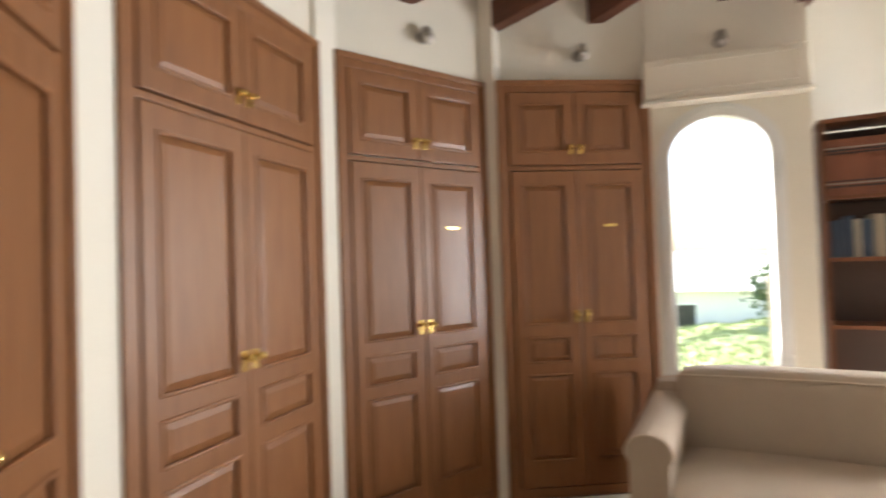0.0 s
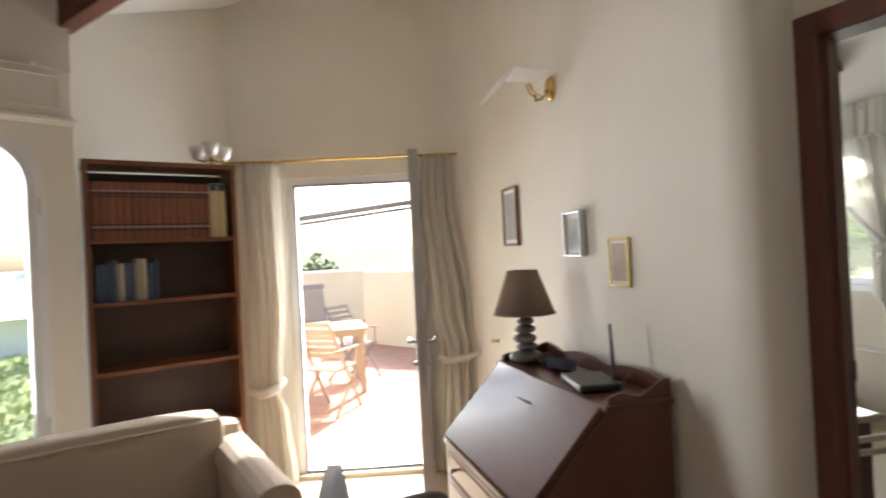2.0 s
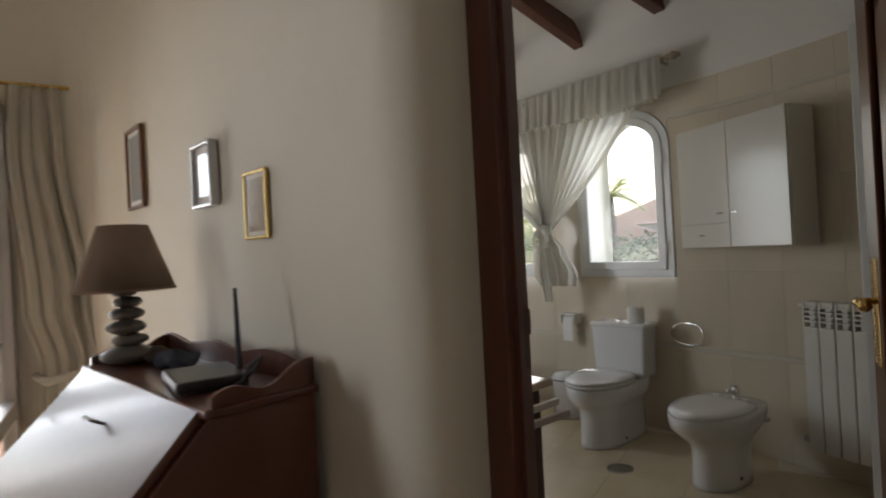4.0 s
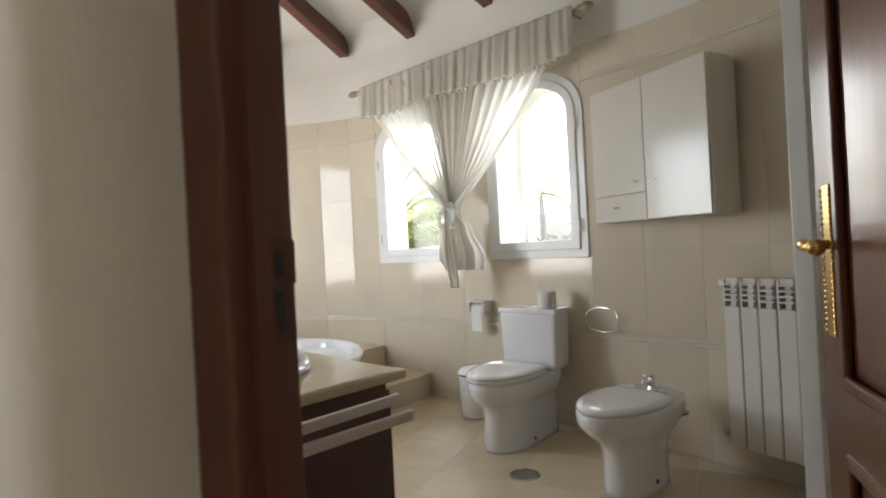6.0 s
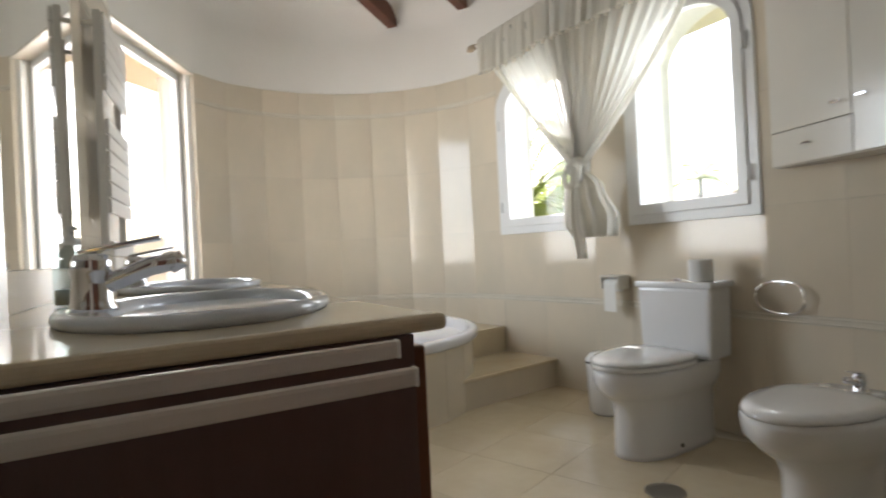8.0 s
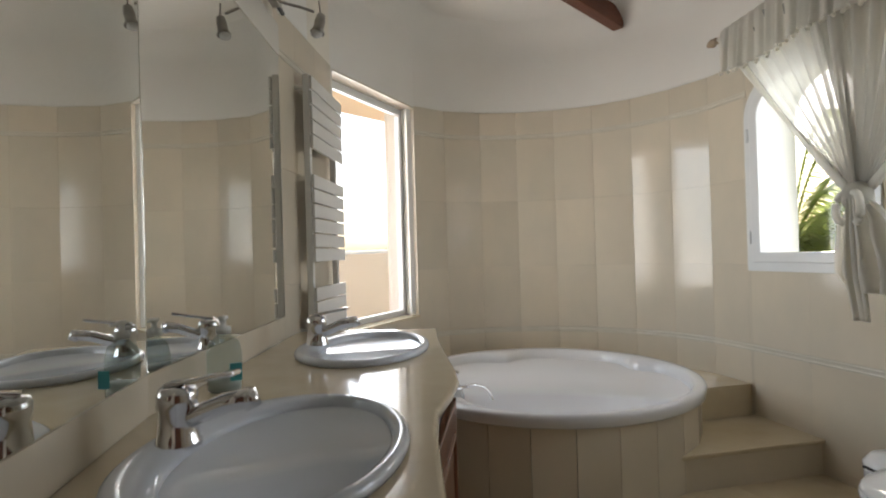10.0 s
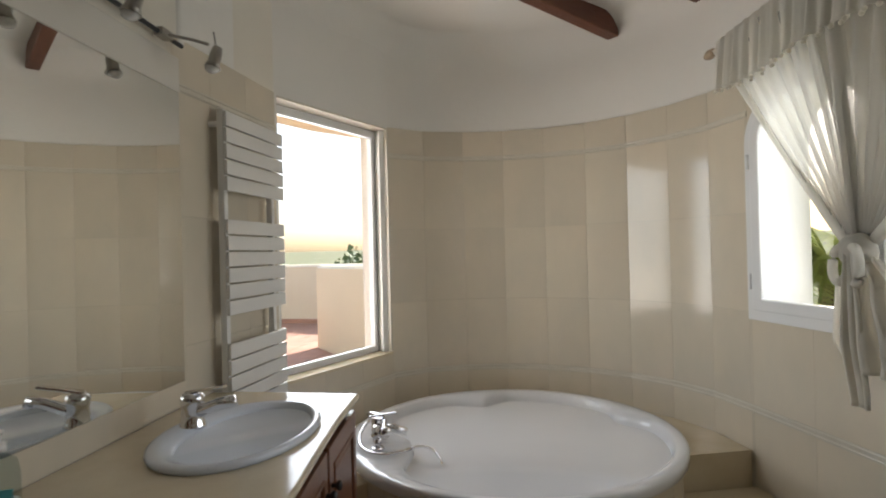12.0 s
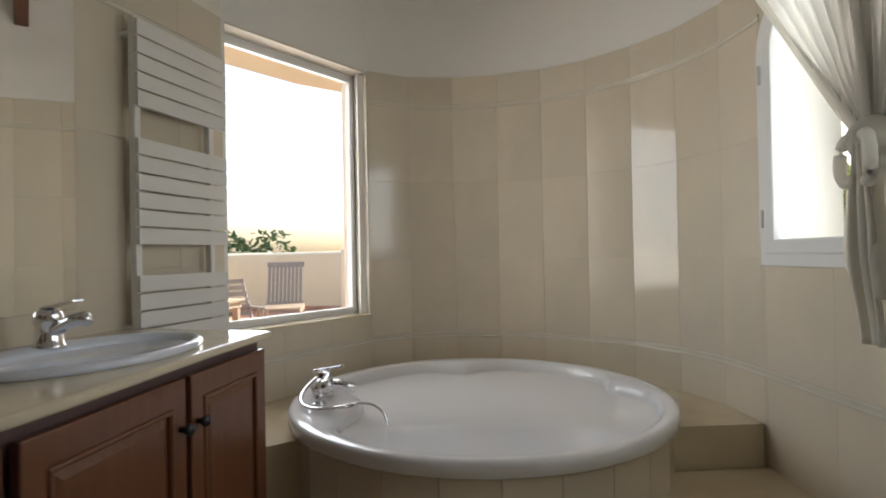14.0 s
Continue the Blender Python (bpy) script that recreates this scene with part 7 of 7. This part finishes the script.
def lounger(x, y, rz):
    t = thing("deck_chair", "weathered teak reclining deck chair by the parapet, back coloured as in shade", "chair", (x, y, -0.036), rz, "garden chairs")
    # the back carries painted backlit shade; seat and legs keep the pale teak
    for k in range(9):
        xx = -0.26 + 0.06 * k
        bm = bmesh.new()
        box(bm, xx, xx + 0.045, -0.01, 0.01, 0.0, 0.64, 0.0, pose(0, 0.30, 0.42, -22))
        part("back_slat", bm, TEAK_SHADED, t)
    bm = bmesh.new()
    box(bm, -0.28, 0.30, -0.015, 0.015, 0.62, 0.70, 0.006, pose(0, 0.30, 0.42, -22))
    part("back_rail", bm, TEAK_SHADED, t)
    bm = bmesh.new()
    box(bm, -0.28, 0.30, -0.015, 0.015, -0.03, 0.03, 0.006, pose(0, 0.30, 0.42, -22))
    part("back_rail", bm, TEAK_SHADED, t)
    for k in range(12):
        part("seat_slat", boxes((-0.28, 0.30, -0.55 + 0.07 * k, -0.505 + 0.07 * k, 0.40, 0.42)), TEAK, t)
    for sx in (-0.27, 0.29):
        part("side_rail", boxes((sx - 0.015, sx + 0.015, -0.56, 0.34, 0.33, 0.40)), TEAK, t)
        for sy in (-0.5, 0.3):
            part("leg", boxes((sx - 0.02, sx + 0.02, sy - 0.02, sy + 0.02, 0.0, 0.34)), TEAK, t)


lounger(-2.45, 9.50, 28)
folding_chair(-1.30, 5.55, 160, TEAK, "pale weathered teak folding chair at the terrace table")
# this chair has the shade painted into its whole colour
folding_chair(-1.32, 7.0, 60, TEAK_SHADED, "weathered teak folding chair at the terrace table, coloured as in backlit shade")
tb = thing("garden_table", "pale weathered teak garden table on the terrace", "table", (-1.75, 6.45, -0.036), 15)
for k in range(10):
    part("top_slat", boxes((-0.65, 0.65, -0.45 + 0.09 * k, -0.37 + 0.09 * k, 0.71, 0.735), bevel=0.003), TEAK, tb)
part("frame", boxes((-0.62, 0.62, -0.42, -0.39, 0.65, 0.71), (-0.62, 0.62, 0.39, 0.42, 0.65, 0.71), (-0.62, -0.59, -0.39, 0.39, 0.65, 0.71), (0.59, 0.62, -0.39, 0.39, 0.65, 0.71)), TEAK, tb)
for sx in (-0.58, 0.58):
    for sy in (-0.38, 0.38):
        part("leg", boxes((sx - 0.03, sx + 0.03, sy - 0.03, sy + 0.03, 0, 0.65), bevel=0.004), TEAK, tb)
pt = thing("flower_pot", "small terracotta flower pot with a green plant on the table", "flower pot", (-1.95, 6.65, 0.70), 0)
bm = bmesh.new()
lathe(bm, [(0.06, 0.0), (0.09, 0.11), (0.10, 0.11), (0.10, 0.14), (0.085, 0.14), (0.07, 0.10), (0, 0.10)], 20)
part("pot", bm, TERRACOTTA, pt, smooth=False)


def leaf_cloud(bm, c, radii, n, size, rng, low=-1.0):
    """Many small leaf clumps over an uneven crown."""
    for _ in range(n):
        d = Vector((rng.gauss(0, 1), rng.gauss(0, 1), rng.gauss(0, 1))).normalized()
        if d.z < low:
            continue
        f = rng.uniform(0.55, 1.0) * (0.85 + 0.45 * noise.noise(d * 2.3 + Vector(c)))
        p = Vector(c) + Vector((d.x * radii[0], d.y * radii[1], d.z * radii[2])) * f
        s = size * rng.uniform(0.6, 1.4)
        a, b = Vector((rng.gauss(0, 1), rng.gauss(0, 1), rng.gauss(0, 1))).normalized() * s, Vector((rng.gauss(0, 1), rng.gauss(0, 1), rng.gauss(0, 1))).normalized() * s * 0.6
        vs = [bm.verts.new(p + q_) for q_ in (a, b, -a, -b)]
        bm.faces.new(vs)


bm = bmesh.new()
leaf_cloud(bm, (0, 0, 0.17), (0.1, 0.1, 0.07), 160, 0.03, random.Random(3))
part("plant", bm, PALM, pt, "green leaves")


def tree(x, y, z, h, r, seed, n=1500, label="green leafy tree in the distance"):
    rng = random.Random(seed)
    t = thing("tree", label, "tree", (x, y, z), 0, "trees")
    bm = bmesh.new()
    cyl(bm, (0, 0, 0), (0.1, 0, h * 0.55), 0.06 * r, 0.035 * r)
    for k in range(5):
        a = k * 1.3
        cyl(bm, (0.05, 0, h * (0.35 + 0.04 * k)), (math.cos(a) * r * 0.6, math.sin(a) * r * 0.6, h * 0.72), 0.03 * r, 0.012 * r, 8)
    part("trunk", bm, BARK, t)
    bm = bmesh.new()
    for k in range(6):
        a = k * 1.05 + seed
        leaf_cloud(bm, (math.cos(a) * r * 0.5, math.sin(a) * r * 0.5, h * (0.68 + 0.12 * math.sin(k * 2.1))), (r * 0.55, r * 0.55, h * 0.22), n // 6, r * 0.085, rng)
    part("crown", bm, FOLIAGE, t, "green leaves")


for k, (x, y, h, r) in enumerate(((-5.1, 20.5, 5.0, 1.3), (-9.8, 18.6, 5.5, 1.7), (-0.9, 22, 4.7, 1.0), (-12.6, 19.5, 4.9, 1.6), (-29, 21, 4.6, 3.0), (-27, 26, 4.4, 3.0), (-31, 31, 4.6, 3.4),
                                  (36, 24, 6.2, 3.0), (34, 33, 6.4, 3.6), (26, 37, 6.2, 3.4))):
    tree(x, y, -3.2, h, r, k + 1)


def house(x, y, z, w, d, h, rz, label, roof=None):
    t = thing("house", label, "house", (x, y, z), rz, "houses")
    part("wall", boxes((-w / 2, w / 2, -d / 2, d / 2, 0, h)), HOUSE, t)
    bm = bmesh.new()
    o = 0.5
    v = [bm.verts.new(p) for p in ((-w / 2 - o, -d / 2 - o, h), (w / 2 + o, -d / 2 - o, h), (w / 2 + o, d / 2 + o, h), (-w / 2 - o, d / 2 + o, h), (-w / 4, 0, h + d * 0.25), (w / 4, 0, h + d * 0.25))]
    for f in ((0, 1, 5, 4), (1, 2, 5), (2, 3, 4, 5), (3, 0, 4), (3, 2, 1, 0)):
        bm.faces.new([v[i] for i in f])
    rf = part("roof", bm, roof or ROOF, t, "tile roof")
    part("chimney", boxes((w * 0.2, w * 0.2 + 0.6, -0.3, 0.3, h + d * 0.08, h + d * 0.3 + 0.3)), HOUSE, rf)
    for k in range(3):
        xx = -w * 0.32 + w * 0.32 * k
        for s in (-1, 1):
            wn_ = part("window", boxes((xx - 0.5, xx + 0.5, s * d / 2 - 0.05, s * d / 2 + 0.05, h * 0.35, h * 0.8)), PVC, t)
            part("pane", boxes((xx - 0.42, xx + 0.42, s * d / 2 - 0.06, s * d / 2 + 0.06, h * 0.38, h * 0.77)), BLACK, wn_, "dark glass")


house(-22.5, 25, -3.4, 13, 8, 3.0, 45, "white rendered villa beyond the green garden", HOUSE)
house(22.5, 23.0, -1.5, 7, 6, 2.7, 45, "white villa with a clay tile roof among trees")
house(26.5, 22.5, -0.5, 6, 6, 2.7, 30, "white villa with a grey tile roof on the slope")
# green bank outside the arched window
bm = bmesh.new()


def bank(u, v):
    # a grassy slope that falls away from the house
    d, a = 4.5 + 24 * v, radians(100 + 62 * u)
    x, y = -1.5 + d * math.cos(a), 2.0 + d * math.sin(a)
    return Vector((x, y, -0.75 - 0.06 * d + 0.75 * math.exp(-((u - 0.30) / 0.2) ** 2) * min(1, d / 9) + 0.22 * noise.noise(Vector((x * 0.7, y * 0.7, 0))) + 0.08 * noise.noise(Vector((x * 3, y * 3, 1)))))


sheet(bm, bank, 50, 30)
rng = random.Random(9)
for _ in range(16000):
    p = bank(rng.random(), rng.random())
    s = rng.uniform(0.06, 0.2)
    a = Vector((rng.gauss(0, 1), rng.gauss(0, 1), 0)).normalized() * 0.05
    vs = [bm.verts.new(p + q_) for q_ in (a, -a, Vector((rng.gauss(0, .06), rng.gauss(0, .06), s)))]
    bm.faces.new(vs)
tagged(part("hedge_bank", bm, GRASS), "bright green grassy bank and hedge below the house", "hedge", kind="stuff")
bm = bmesh.new()
for c, rr in (((13.5, 13.2, -0.5), 2.2), ((16, 13.5, -0.1), 2.3), ((14.5, 16, 0.0), 2.2), ((18, 16.5, 0.2), 2.3), ((12, 10, -1.4), 2.2), ((15, 10, -1.3), 2.4)):
    leaf_cloud(bm, c, (rr, rr, rr * 0.7), 1600, 0.16, rng, -0.3)
tagged(part("shrubs", bm, FOLIAGE), "dense green garden shrubs below the bathroom windows", "shrubs", kind="stuff")
bm = bmesh.new()
leaf_cloud(bm, (15.4, 12.2, 0.9), (1.2, 1.2, 0.5), 500, 0.12, rng, -0.2)
tagged(part("bougainvillea", bm, material("pink_flowers", (0.50, 0.12, 0.22), 0.7, 0, (0.35, 0.07, 0.14), 3, 0.8)), "pink flowering shrub in the garden", "shrub", kind="stuff")


def palm(x, y, z, h, n, length, seed, label):
    rng = random.Random(seed)
    t = thing("palm_tree", label, "palm", (x, y, z), 0, "palms")
    bm = bmesh.new()
    for k in range(10):
        z0, z1 = h * k / 10, h * (k + 1) / 10
        cyl(bm, (0.05 * math.sin(k), 0, z0), (0.05 * math.sin(k + 1), 0, z1), 0.17 - 0.005 * k, 0.15 - 0.005 * k, 10)
    part("trunk", bm, BARK, t)
    for k in range(n):
        az, up = rng.uniform(0, 2 * math.pi), rng.uniform(0.1, 1.6)
        d = Vector((math.cos(az), math.sin(az), 0))
        side = Vector((-d.y, d.x, 0))
        pts = [Vector((0, 0, h)) + d * length * s_ * math.cos(up * 0.6) + Vector((0, 0, length * (up * 0.8 * s_ - 0.75 * s_ * s_))) for s_ in [j / 12 for j in range(13)]]
        bm = bmesh.new()
        tube(bm, pts, 0.014, 5)
        for j in range(1, 13):
            for f in (0.0, 0.33, 0.66):
                p = pts[j - 1].lerp(pts[j], f)
                l_ = length * 0.24 * math.sin(math.pi * min(1, (j + f) / 13) * 0.9 + 0.15)
                for s in (-1, 1):
                    tip = p + side * s * l_ * 0.8 + d * l_ * 0.5 + Vector((0, 0, -l_ * 0.35))
                    w_ = d * 0.014 * length
                    vs = [bm.verts.new(p - w_), bm.verts.new(p + w_), bm.verts.new(tip)]
                    bm.faces.new(vs)
        part("frond", bm, PALM, t)


palm(4.75, 8.0, -3.2, 4.3, 44, 2.4, 2, "green palm close outside the bathroom window")
palm(19.0, 19.2, -3.2, 6.6, 22, 1.5, 5, "tall palm tree among the villas")
